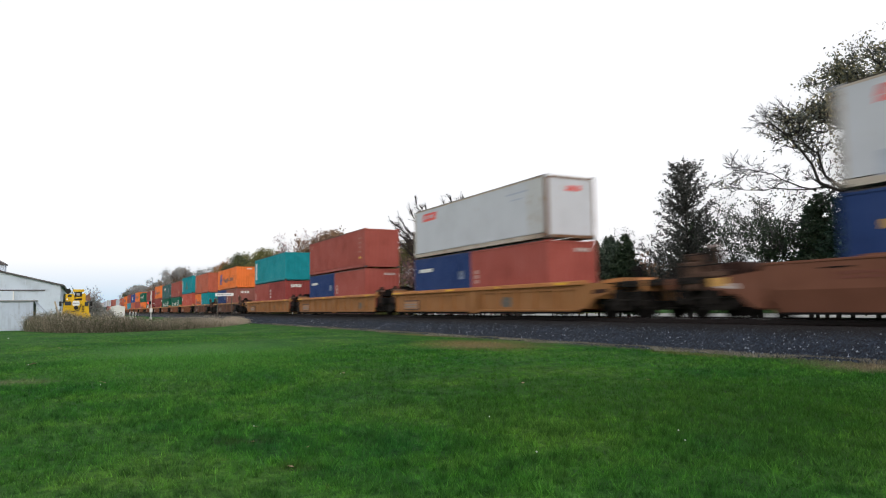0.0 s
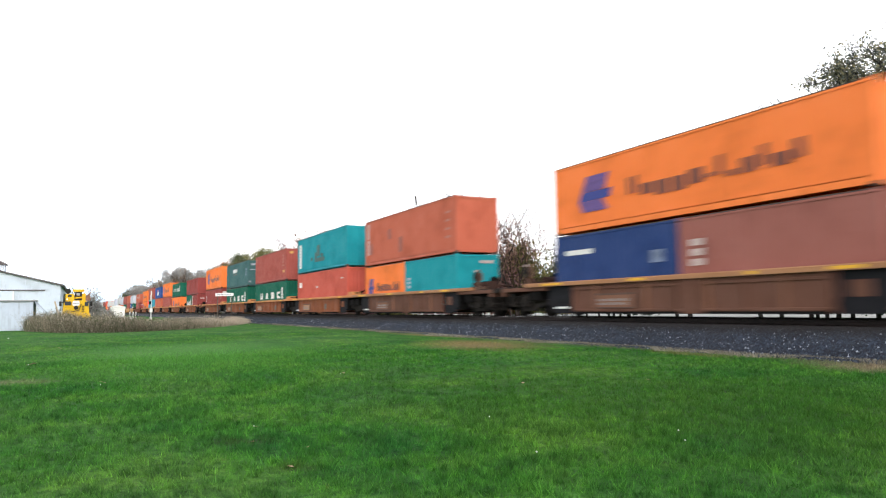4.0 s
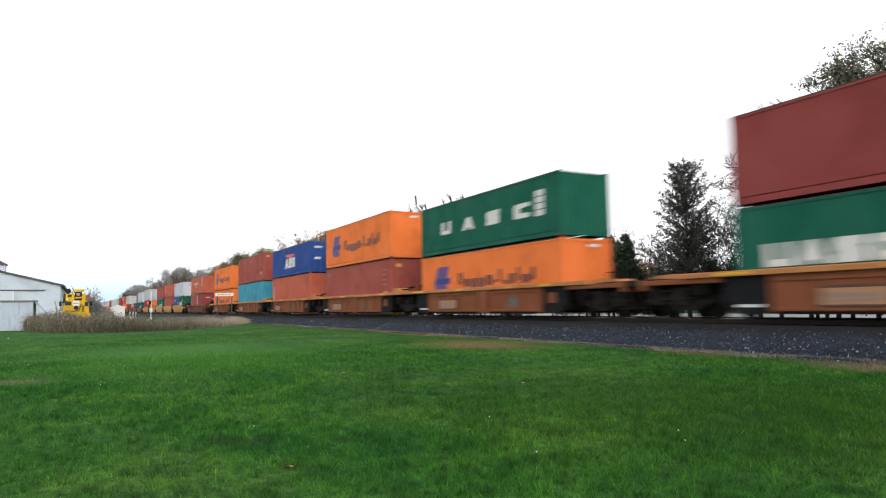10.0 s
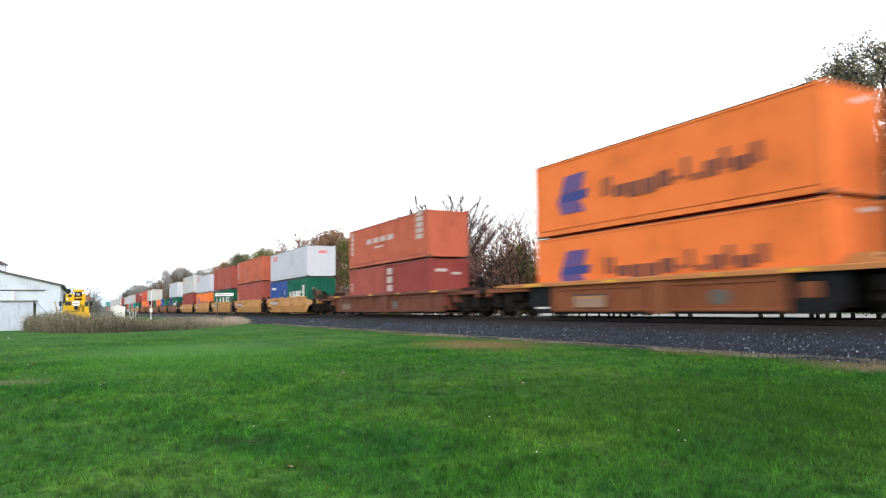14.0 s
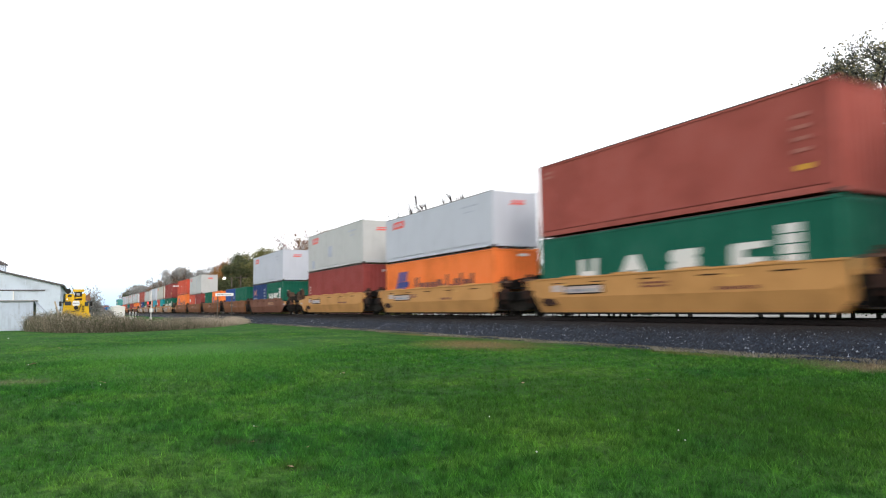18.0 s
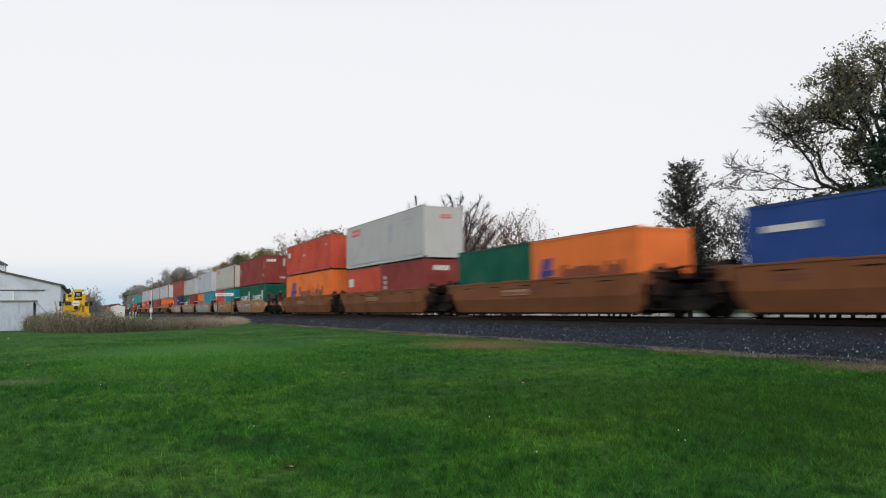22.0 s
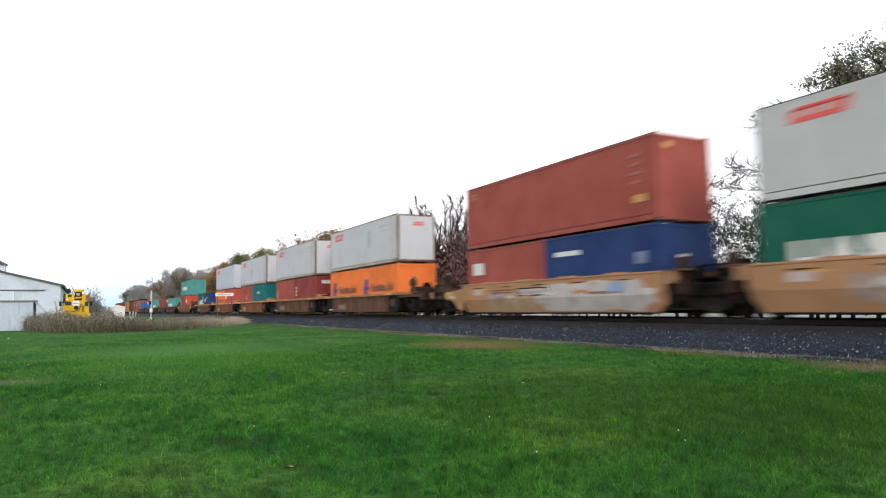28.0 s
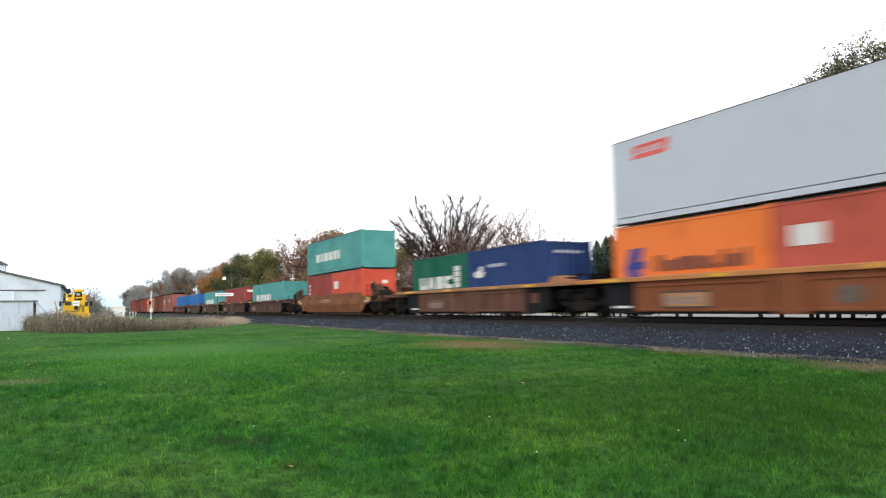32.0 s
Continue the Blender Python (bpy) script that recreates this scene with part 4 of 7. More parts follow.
        marks(c, "end_mark", [(0.35, H * 0.78, 0.7, 0.14), (0.35, H * 0.42, 0.6, 0.18), (1.35, H * 0.3, 0.7, 0.1), (1.35, H * 0.62, 0.7, 0.12), (1.35, H * 0.8, 0.7, 0.1)], M_WHITE, L, "end", label="white marks")
    elif deco == "bar":
        marks(c, "white_bar", [(0.6, H * 0.70, 1.5, 0.18)], M_WHITE, L, label="white bar")
        marks(c, "code_mark", [(L - 1.1, H * 0.5, 0.5, 0.4)], M_SPRAY, L, label="pale code marks")
    elif deco == "yellowbar":
        marks(c, "yellow_band", [(1.0, H * 0.62, 2.6, 0.22)], M_YELLOWMARK, L, label="yellow band")
    elif deco == "emblem":
        x = -L / 2
        whole("emblem", Shape().plate([(x + 0.55, H * 0.53), (x + 0.85, H * 0.49), (x + 1.3, H * 0.50), (x + 1.5, H * 0.57), (x + 1.3, H * 0.60), (x + 1.35, H * 0.68), (x + 1.1, H * 0.70), (x + 0.95, H * 0.62), (x + 0.6, H * 0.60)], -W2 - 0.003, -W2 + 0.004), M_WHITE, c, label="white emblem")
        marks(c, "lettering", letters(1.75, H * 0.66, 1.4, 0.15, [1, .8, 1, .8, 1, 1], 0.25), M_GHOST, L, label="faint white lettering bars")
        marks(c, "end_text", letters(0.5, H * 0.80, 1.4, 0.12, [1, .8, 1, .8, 1, 1], 0.3), M_GHOST, L, "end", label="faint white lettering bars")
    elif deco == "star":
        x = -L / 2
        star = [(x + 0.35, H * 0.80), (x + 1.05, H * 0.71), (x + 1.85, H * 0.82), (x + 1.45, H * 0.665), (x + 1.85, H * 0.54), (x + 1.05, H * 0.61), (x + 0.35, H * 0.53), (x + 0.72, H * 0.665)]
        whole("emblem", Shape().plate(star[::-1], -W2 - 0.003, -W2 + 0.004), M_DIM, c, label="dull red four-pointed emblem")
        marks(c, "lettering", [(0.4, H * 0.41, 1.6, 0.16)], M_SPRAY, L, label="faint lettering bar")
        marks(c, "code_mark", [(L - 1.2, H * (0.36 + 0.12 * k), 0.7, 0.2) for k in range(4)], M_SPRAY, L, label="faint blue code marks")


def load(s_rear, key, height, z, length=HL):
    colour, smooth, doors, deco, label = STYLE[key]
    c = build_container(length, height, colour, smooth, doors, label)
    decorate(c, deco, length, height)
    MOVERS.append((c, s_rear + length / 2, z))


# ---- railway cars ----
def truck_frame():
    s = Shape()
    for sy in (-1, 1):
        y0, y1 = (0.93, 1.07) if sy > 0 else (-1.07, -0.93)
        s.plate([(-1.2, 0.48), (-1.2, 0.66), (-0.75, 0.74), (-0.35, 0.86), (0.35, 0.86), (0.75, 0.74), (1.2, 0.66), (1.2, 0.48), (0.72, 0.46), (0.4, 0.24), (-0.4, 0.24), (-0.72, 0.46)], y0, y1)
    s.box(-0.2, 0.2, -1.0, 1.0, 0.5, 0.72, 0.03)
    return s


def spring():
    s = Shape()
    for x in (-0.16, 0.0, 0.16):
        s.tube((x, 0, 0.28), (x, 0, 0.6), 0.07, 0.07, 8)
    return s


def wheelset():
    s = Shape().tube((0, -1.0, 0.45), (0, 1.0, 0.45), 0.085, 0.085, 10)
    for sy in (-1, 1):
        y = sy * 0.7555
        s.tube((0, y - 0.065, 0.45), (0, y + 0.065, 0.45), 0.45, 0.45, 28)
        s.tube((0, y - sy * 0.09, 0.45), (0, y - sy * 0.065, 0.45), 0.485, 0.47, 28)
        s.tube((0, sy * 0.9, 0.45), (0, sy * 1.1, 0.45), 0.12, 0.1, 10)
    return s


def add_truck(parent, x):
    tr = piece("truck_frame", "truck", truck_frame, M_TRUCK, parent, pose(x, 0, RAIL_TOP), "grimy cast steel truck")
    for dx in (-0.89, 0.89):
        piece("wheelset", "wheelset", wheelset, M_WHEEL, tr, pose(dx, 0, 0), "worn steel wheelset", True)
    for sy in (-1, 1):
        piece("spring", "spring_nest", spring, M_GRIME, tr, pose(0, sy * 1.0, 0))


def data_panel(parent, x, y, z, w, h, rnd, mat, rows=3):
    """Rows of small bars that stand for stencilled car data."""
    b = Shape()
    for r in range(rows):
        u = x
        while u < x + w - 0.1:
            k = rnd.uniform(0.06, 0.2)
            b.box(u, min(u + k, x + w), y - 0.005, y + 0.004, z + h * r / rows, z + h * (r + 0.62) / rows)
            u += k + 0.05
    tagged(whole("data_lettering", b, mat, parent), "rows of faded stencil bars", kind="stuff")


def overspray(parent, x0, x1, z0, z1, mat, rnd, proud, name, label):
    """A ragged coat of spray that follows the bent side of a tub."""
    n = max(4, int((x1 - x0) / 0.3))
    v, f = [], []
    for i in range(n + 1):
        x = x0 + (x1 - x0) * i / n
        edge = min(i, n - i) / n
        lo, hi = z0 + rnd.uniform(0, 0.12) + (0.22 if edge < 0.08 else 0), z1 - rnd.uniform(0, 0.16) - (0.25 if edge < 0.08 else 0)
        for z in (lo, min(max(1.55, lo + 0.01), hi - 0.01), hi):
            y = -1.47 + (0.0141 * (z - 1.55) if z > 1.55 else 0.274 * (1.55 - z)) - proud
            v.append((x + rnd.uniform(-0.05, 0.05), y, z))
    for i in range(n):
        for j in range(2):
            a = i * 3 + j
            f.append((a, a + 3, a + 4, a + 1))
    return whole(name, Shape().add(v, f), mat, parent, label=label)


def pipe_run(points, r, sides=7):
    q = Shape()
    for a, b in zip(points[:-1], points[1:]):
        q.tube(a, b, r, r, sides)
    return q


def joint_gear(c, m, mat, colour):
    """What stands on the deck over the truck that two wells share."""
    piece(("joint_beam", colour), "end_beam", lambda: Shape().box(0.0, 0.22, -1.44, 1.44, 1.86, 2.24, 0.03), mat, c, m)
    for y in (-1.42, 0.75):
        piece("joint_cap", "beam_cap", lambda: Shape().plate([(0, 2.24), (0.7, 2.24), (0.62, 2.31), (0.1, 2.33)], 0, 0.67), M_DUSTY, c, m @ pose(0, y, 0))
    for sy in (-1, 1):
        hi = 0.0 if colour == "buff" else -0.24
        st = piece(("joint_stand", hi), "valve_stand", lambda: Shape().box(0.34, 0.50, -0.08, 0.08, 1.35, 2.62 + hi, 0.015).box(0.28, 0.62, -0.14, 0.14, 2.30 + hi, 2.66 + hi, 0.04).box(0.24, 0.66, -0.16, 0.16, 1.52, 1.98, 0.03), M_RUSTY, c, m @ pose(0, sy * 1.2, 0), "rusty valve stand between two wells")
        piece("stand_cap", "stand_cap", lambda: Shape().tube((0.45, 0, 2.66), (0.45, 0, 2.76), 0.13, 0.10, 10), M_FADED if colour == "buff" else M_RUSTY, st, pose(0, 0, hi), "pale cap" if colour == "buff" else "")
        piece("joint_pipe", "brake_pipe", lambda: pipe_run([(0.05, 0, 1.55), (0.3, 0.03, 1.62), (0.55, 0.02, 1.48), (0.9, 0, 1.52)], 0.035), M_TRUCK, c, m @ pose(0, sy * 1.3, 0))
    piece("joint_step", "step", lambda: Shape().box(0.1, 0.75, -1.36, -1.0, 1.06, 1.10).box(0.1, 0.14, -1.36, -1.30, 1.06, 1.9).box(0.71, 0.75, -1.36, -1.30, 1.06, 1.9), M_TRUCK, c, m)


def end_gear(c, m, kind, colour):
    """Brake stand, ladder rail, reservoir and hoses on the outer end platform."""
    low = kind == "ribbed" and colour != "umber"
    if not low:
        st = piece("end_stand", "brake_stand", lambda: Shape().box(0.9, 1.02, -1.22, -1.10, 1.98, 2.95, 0.015).box(0.82, 1.12, -1.28, -1.02, 2.42, 2.80, 0.05).box(0.8, 1.3, -1.25, -0.8, 2.0, 2.16, 0.02), M_DUSTY, c, m, "rusty hand brake stand")
        piece("stand_wheel", "brake_wheel", lambda: Shape().tube((0.97, -1.30, 2.62), (0.97, -1.26, 2.62), 0.24, 0.24, 16).tube((0.97, -1.36, 2.62), (0.97, -1.30, 2.62), 0.05, 0.05, 8), M_TRUCK, st)
        piece("stand_tag", "tag_plate", lambda: Shape().box(0.84, 1.04, -1.292, -1.284, 2.83, 2.93), M_FADED, st, None, "small pale tag")
    piece(("end_tank", low), "air_reservoir", lambda: Shape().tube((0.25, -0.95, 2.22 - 0.5 * low), (0.25, 0.35, 2.22 - 0.5 * low), 0.19, 0.19, 12), M_RUSTY, c, m, "rusty air reservoir")
    if kind == "tub":
        piece("end_rail", "hand_rail", lambda: pipe_run([(0.35, -1.40, 2.0), (0.35, -1.40, 2.72), (1.75, -1.40, 2.66), (1.75, -1.40, 2.0)], 0.02, 6).tube((0.35, -1.40, 2.36), (1.75, -1.40, 2.33), 0.016, 0.016, 6), M_TRUCK, c, m, "thin steel hand rail")
    if kind == "tub":
        cb = piece("end_cabinet", "brake_cabinet", lambda: Shape().box(1.45, 2.0, -1.36, -0.86, 1.62, 2.48, 0.05), M_DUSTY, c, m, "rusty brake gear housing")
        piece("end_cabinet_lid", "cabinet_lid", lambda: Shape().box(1.5, 1.9, -1.3, -0.95, 2.48, 2.72, 0.06), M_DUSTY, cb)
        piece("end_side_box", "valve_box", lambda: Shape().box(2.05, 2.45, -1.30, -0.7, 1.6, 2.36, 0.04), M_TRUCK, c, m)
        piece("end_far_box", "equipment_box", lambda: Shape().box(1.2, 2.3, 0.3, 0.9, 1.99, 2.5, 0.05), M_RUSTY, c, m)
    elif low:
        piece("low_hood", "end_hood", lambda: Shape().plate([(0.2, 2.0), (2.2, 2.0), (2.1, 2.12), (1.2, 2.16), (0.4, 2.1)], -1.3, -0.6), CHORD.get(colour, M_RUSTY), c, m, "low ochre cover over the end platform")
    if kind == "tub":
        piece("end_yellow", "yellow_panel", lambda: Shape().box(0.35, 0.95, -1.446, -1.428, 1.72, 1.96), M_OLDLABEL, c, m, "faded yellow panel at the end of the sill")
    piece("end_cross", "cross_walk", lambda: Shape().box(1.3, 2.9, -1.38, 1.38, 1.94, 1.99).box(1.3, 2.9, -1.40, -1.34, 1.82, 2.02, 0.01), M_TRUCK, c, m)
    for x0, x1, z0, z1 in ((0.2, 2.6, 1.42, 1.36), (0.3, 2.3, 1.7, 1.6)):
        piece(("end_rod", x0), "brake_rod", lambda: Shape().tube((x0, -1.18, z0), (x1, -1.18, z1), 0.03, 0.03, 6), M_TRUCK, c, m)
    for x0 in (0.9, 1.9):
        piece(("end_bracket", x0), "rod_bracket", lambda: Shape().box(x0, x0 + 0.32, -1.28, -1.0, 1.2, 1.75, 0.03), M_TRUCK, c, m)
    piece("end_hose", "air_hose", lambda: pipe_run([(2.6, -0.35, 1.55), (2.85, -0.36, 1.3), (3.05, -0.34, 1.22), (3.25, -0.3, 1.34)], 0.035), M_TRUCK, c, m)
    if not low:
        piece("end_valve", "valve_box", lambda: Shape().box(1.35, 1.7, -0.95, -0.55, 2.0, 2.4, 0.05).tube((1.5, -0.55, 2.2), (1.5, 0.2, 2.2), 0.06, 0.06, 8), M_RUSTY, c, m)
    piece("end_sill_step", "sill_step", lambda: Shape().box(2.35, 2.75, -1.44, -1.10, 1.10, 1.13).box(2.35, 2.39, -1.44, -1.41, 1.10, 1.7).box(2.71, 2.75, -1.44, -1.41, 1.10, 1.7), M_TRUCK, c, m)


def build_well(kind, colour, half, rear_pitch, front_pitch, rear_end, front_end, seed, graffiti=False, dark_ends=False):
    """A well car platform: origin on the rail base line below the middle of its load."""
    rnd = random.Random(seed)
    mat = CAR[colour]
    label = {"ribbed": "ribbed steel well car in weathered %s paint", "tub": "smooth-sided steel well car in weathered %s paint"}[kind] % {"earth": "earth-brown", "sienna": "orange-brown", "buff": "pinkish buff", "soot": "sooty brown", "oxide": "oxide red-brown", "umber": "dark umber"}.get(colour, colour) + (" with faded overspray" if graffiti and kind == "tub" else "")
    c = tagged(new("well_car"), label, "rail car", "well cars of the train")
    B = 0.95 if kind == "ribbed" else 0.93
    if kind == "ribbed":
        T = 2.13
        reach = 0.35 if colour == "amber" else 1.5
        for sy in (-1, 1):
            turn = pose(0, 0, 0, 0, 0, 0 if sy < 0 else 180)
            ph = half - 1.4 if dark_ends else half
            if dark_ends:
                piece(("plate", ph), "side_plate", lambda: Shape().box(-ph, ph, -1.385, -1.355, B, T - 0.1), mat, c, turn)
                for e in (-1, 1):
                    dp = piece(("dark", half), "end_panel", lambda: Shape().plate([(ph + 0.02, B), (half - 0.25, B), (half + 0.12, 1.3), (half + 0.12, T - 0.12), (ph + 0.02, T - 0.12)], -1.345, -1.32), M_SLATE, c, turn @ (Matrix() if e > 0 else Matrix.Diagonal((-1, 1, 1, 1))), "black end panel")
                    if e * sy < 0:
                        piece(("patch", half), "tan_plate", lambda: Shape().box(ph + 0.35, ph + 0.85, -1.36, -1.344, 1.35, 1.75), mat, dp)
                    else:
                        piece(("stencil", half), "white_stencil", lambda: Shape().box(ph + 0.3, ph + 1.1, -1.352, -1.344, 1.12, 1.2), M_WHITE, dp)
            else:
                piece(("plate", half), "side_plate", lambda: Shape().plate([(-half, T - 0.1), (-half, 1.35), (-half + 0.45, B), (half - 0.45, B), (half, 1.35), (half, T - 0.1)], -1.385, -1.355), mat, c, turn)
            piece(("chord", half, reach), "top_chord", lambda: Shape().prism([(-1.52, T - 0.15), (-1.30, T - 0.15), (-1.30, T), (-1.49, T), (-1.52, T - 0.03)], -half - reach, half + reach), CHORD.get(colour, mat), c, turn, "top chord with a lighter worn edge")
            piece(("sill", ph), "bottom_sill", lambda: Shape().box(-ph + 0.1, ph - 0.1, -1.45, -1.355, B + 0.06, B + 0.16, 0.02), mat, c, turn)
            piece(("flange", ph), "bottom_flange", lambda: Shape().box(-ph + 0.1, ph - 0.1, -1.44, -1.26, B - 0.012, B + 0.058), M_GRIME, c, turn)
            n = max(8, round(2 * ph / 1.32))
            for i in range(n + 1):
                x = -ph + 0.1 + i * (2 * ph - 0.2) / n
                piece("rib", "rib", lambda: Shape().box(-0.06, 0.06, -1.46, -1.38, 1.05, T - 0.15, 0.01), M_WORNRIB if colour == "umber" and i % 2 else mat, c, turn @ pose(x, 0, 0))
        u = -ph + rnd.uniform(0.9, 1.4)
        dp = whole("data_plate", Shape().box(u, u + 1.8, -1.465, -1.38, 1.12, 1.64), M_PLATE, c, label="dark brown data plate")
        whole("plate_face", Shape().box(u + 0.05, u + 1.75, -1.469, -1.464, 1.17, 1.57), CAR["buff"] if colour in ("ochre", "amber") else M_WORNRIB, dp, label="dusty face of the data plate")
        data_panel(dp, u + 0.12, -1.47, 1.24, 1.5, 0.26, rnd, M_STENCIL, 2)
        u = rnd.uniform(1.4, ph - 2.2)
        if colour != "umber":
            whole("grey_patch", Shape().plate([(u, 1.32), (u + 0.12, 1.22), (u + 0.62, 1.2), (u + 0.78, 1.34), (u + 0.74, 1.6), (u + 0.2, 1.64), (u + 0.02, 1.52)], -1.391, -1.38), M_PATCH, c, label="dull grey primer patch")
        for sy in (-1, 1):
            piece(("stiffener", ph), "stiffener", lambda: Shape().box(-ph + 0.1, ph - 0.1, -1.43, -1.38, T - 0.34, T - 0.26, 0.01), mat, c, pose(0, 0, 0, 0, 0, 0 if sy < 0 else 180))
            piece("middle_post", "middle_post", lambda: Shape().box(-0.42, 0.42, -1.455, -1.44, B, T - 0.16).box(-0.36, 0.36, -1.475, -1.455, B + 0.05, T - 0.2), mat, c, pose(-0.6 * sy, 0, 0, 0, 0, 0 if sy < 0 else 180))
        for x0, x1 in ((-1.9, -1.2), (-half - 0.3, -half + 0.9), (half - 1.4, half - 0.6), (2.6, 2.9)):
            whole("yellow_stencil", Shape().box(x0, x1, -1.526, -1.518, T - 0.12, T - 0.04), M_YELLOWMARK, c, label="yellow reflective strip")
    else:
        T = 2.26
        L2 = half + 0.05

        def tub():
            s = Shape()
            out = [(-1.46, T), (-1.47, 1.55), (-1.30, B)]
            rows = []
            for x, k in ((-L2, 0.42), (-L2 + 0.45, 0.0), (L2 - 0.45, 0.0), (L2, 0.42)):
                rows.append([(x, y + k * 0.10, z + (k if z < 1.0 else k * 0.35 if z < 1.6 else -k * 0.06)) for y, z in out])
            v = [p for r in rows for p in r] + [(x, y + 0.04, z) for r in rows for x, y, z in r]
            f = []
            for i in range(3):
                for j in range(2):
                    a = i * 3 + j
                    f += [(a, a + 1, a + 4, a + 3), (12 + a, 12 + a + 3, 12 + a + 4, 12 + a + 1)]
                f += [(i * 3, i * 3 + 3, 15 + i * 3, 12 + i * 3), (i * 3 + 2, 14 + i * 3, 17 + i * 3, i * 3 + 5)]
            s.add(v, f + [(0, 12, 13, 1), (1, 13, 14, 2), (9, 10, 22, 21), (10, 11, 23, 22)])
            return s

        for sy in (-1, 1):
            turn = pose(0, 0, 0, 0, 0, 0 if sy < 0 else 180)
            piece(("tub", half), "side_wall", tub, mat, c, turn)
            piece(("lip", half), "top_lip", lambda: Shape().box(-L2 + 0.1, L2 - 0.1, -1.485, -1.35, T - 0.045, T + 0.02, 0.01), mat, c, turn)
            for x in (-half * 0.62, -half * 0.2, half * 0.25, half * 0.66):
                piece("guide", "container_guide", lambda: Shape().plate([(-0.55, 0), (0.55, 0), (0.4, 0.05), (-0.4, 0.05)], -1.47, -1.32), mat, c, turn @ pose(x, 0, T + 0.02))
        for sy in (-1, 1):
            turn = pose(0, 0, 0, 0, 0, 0 if sy < 0 else 180)
            piece(("seam", half), "bottom_flange", lambda: Shape().box(-L2 + 0.5, L2 - 0.5, -1.335, -1.16, B - 0.005, B + 0.055), M_GRIME, c, turn)
            for x in (-half * 0.75, -half * 0.4, -half * 0.02, half * 0.36, half * 0.74):
                piece("slot", "drain_slot", lambda: Shape().box(-0.36, 0.36, -1.478, -1.462, 2.05, 2.085), M_GRIME, c, turn @ pose(x, 0, 0), "dark slot")
        data_panel(c, rnd.uniform(-half + 1, 0), -1.472, 1.78, rnd.uniform(1.0, 1.8), 0.22, rnd, M_DARKMARK, 2)
        data_panel(c, rnd.uniform(0, half - 2), -1.472, 1.62, rnd.uniform(0.9, 2.0), 0.16, rnd, M_DARKMARK, 1)
        if colour not in ("earth", "sienna"):
            for x in (-half * 0.72, half * 0.45):
                whole("yellow_stencil", Shape().box(x, x + rnd.uniform(0.3, 0.6), -1.476, -1.466, 1.97, 2.03), M_OLDLABEL, c, label="yellow reflective strip")
            whole("pale_patch", Shape().box(-half + 1.2, -half + 1.9, -1.475, -1.466, 1.75, 2.0), M_FADED, c, label="pale paint patch")
        px = {"tan": -half + 2.0, "buff": -1.6, "earth": half * 0.25, "sienna": -half * 0.3}[colour]
        dark = colour in ("earth", "sienna")
        dp = whole("data_plate", Shape().box(px, px + 2.1, -1.477, -1.466, 1.64, 1.98, 0.0), M_GRIME if not dark else CAR["soot"], c, label="dark framed data plate")
        whole("plate_face", Shape().box(px + 0.06, px + 2.04, -1.4795, -1.470, 1.69, 1.93), M_FADED if not dark else CAR["buff"], dp, label="pale face of the data plate")
        data_panel(dp, px + 0.15, -1.479, 1.73, 1.8, 0.16, rnd, M_GREYMARK if not dark else M_DARKMARK, 1)
        for e in (-1,) if colour == "tan" else ():
            whole("scuffed_patch", Shape().plate([(e * (half - 1.5), 1.30), (e * (half - 0.9), 1.22), (e * (half - 0.55), 1.36), (e * (half - 0.7), 1.52), (e * (half - 1.3), 1.5)][::e], -1.474, -1.40), M_RUSTY, c, label="scuffed rusty patch")
        if graffiti:
            spans = [[(-half + 2.8, 9.5, 0, 0.99, 2.16)], [(-half + 2.2, 4.0, 2, 1.0, 1.8), (-0.4, 6.4, 1, 1.0, 2.14)], [(-half + 0.3, 6.6, 0, 1.02, 2.05), (half - 3.0, 1.4, 1, 1.72, 2.12)],
                     [(-half + 0.15, 2.6, 1, 1.0, 2.1)], [(-half + 0.2, 12.0, 3, 1.0, 2.14)]][seed % 5]
            if kind == "tub" and colour == "earth":
                spans = [(-2.0, 5.0, 1, 1.5, 2.0)]
            for k, (x0, w, tone, z0, z1) in enumerate(spans):
                sp = overspray(c, x0, x0 + w, z0, z1, M_SMEAR[tone], rnd, 0.004 + 0.002 * k, "spray_ground", "broad dull overspray on the side")
                for j in range(3):
                    q = x0 + w * (0.05 + 0.3 * j) + rnd.uniform(0, 0.2)
                    overspray(sp, q, q + rnd.uniform(0.5, 1.0), max(z0, 1.58) + rnd.uniform(0, 0.1), min(z1 - 0.05, 1.85 + rnd.uniform(0, 0.2)), (M_BRIGHT[(j + k) % 3] if seed % 5 == 1 else M_SMEAR[(tone + 1 + j) % 4]), rnd, 0.0115 + 0.002 * k, "spray_patch", "sprayed paint patch")
    piece(("floor", half), "well_floor", lambda: Shape().box(-half + 0.3, half - 0.3, -1.3, 1.3, 1.15, 1.24), M_GRIME, c)
    for end, pitch, coupled in ((-1, rear_pitch, rear_end), (1, front_pitch, front_end)):
        turn = pose(0, 0, 0, 0, 0, 0 if end > 0 else 180)
        key = ("end", half, coupled, kind)

        def bolster():
            s = Shape()
            reach = (10.0 if coupled else 7.95) + (half - 6.35)
            s.box(half + 0.05, half + 0.2, -1.3, 1.3, 1.1, 2.0)
            s.box(half + 0.2, reach - 0.3, -0.35, 0.35, 1.35, 1.75, 0.03)
            s.box(half + 0.75, half + 1.35, -1.35, 1.35, 1.45, 1.85, 0.04)
            return s

        piece(key, "end_bolster", bolster, mat if coupled and half > 8 else M_GRIME, c, turn)

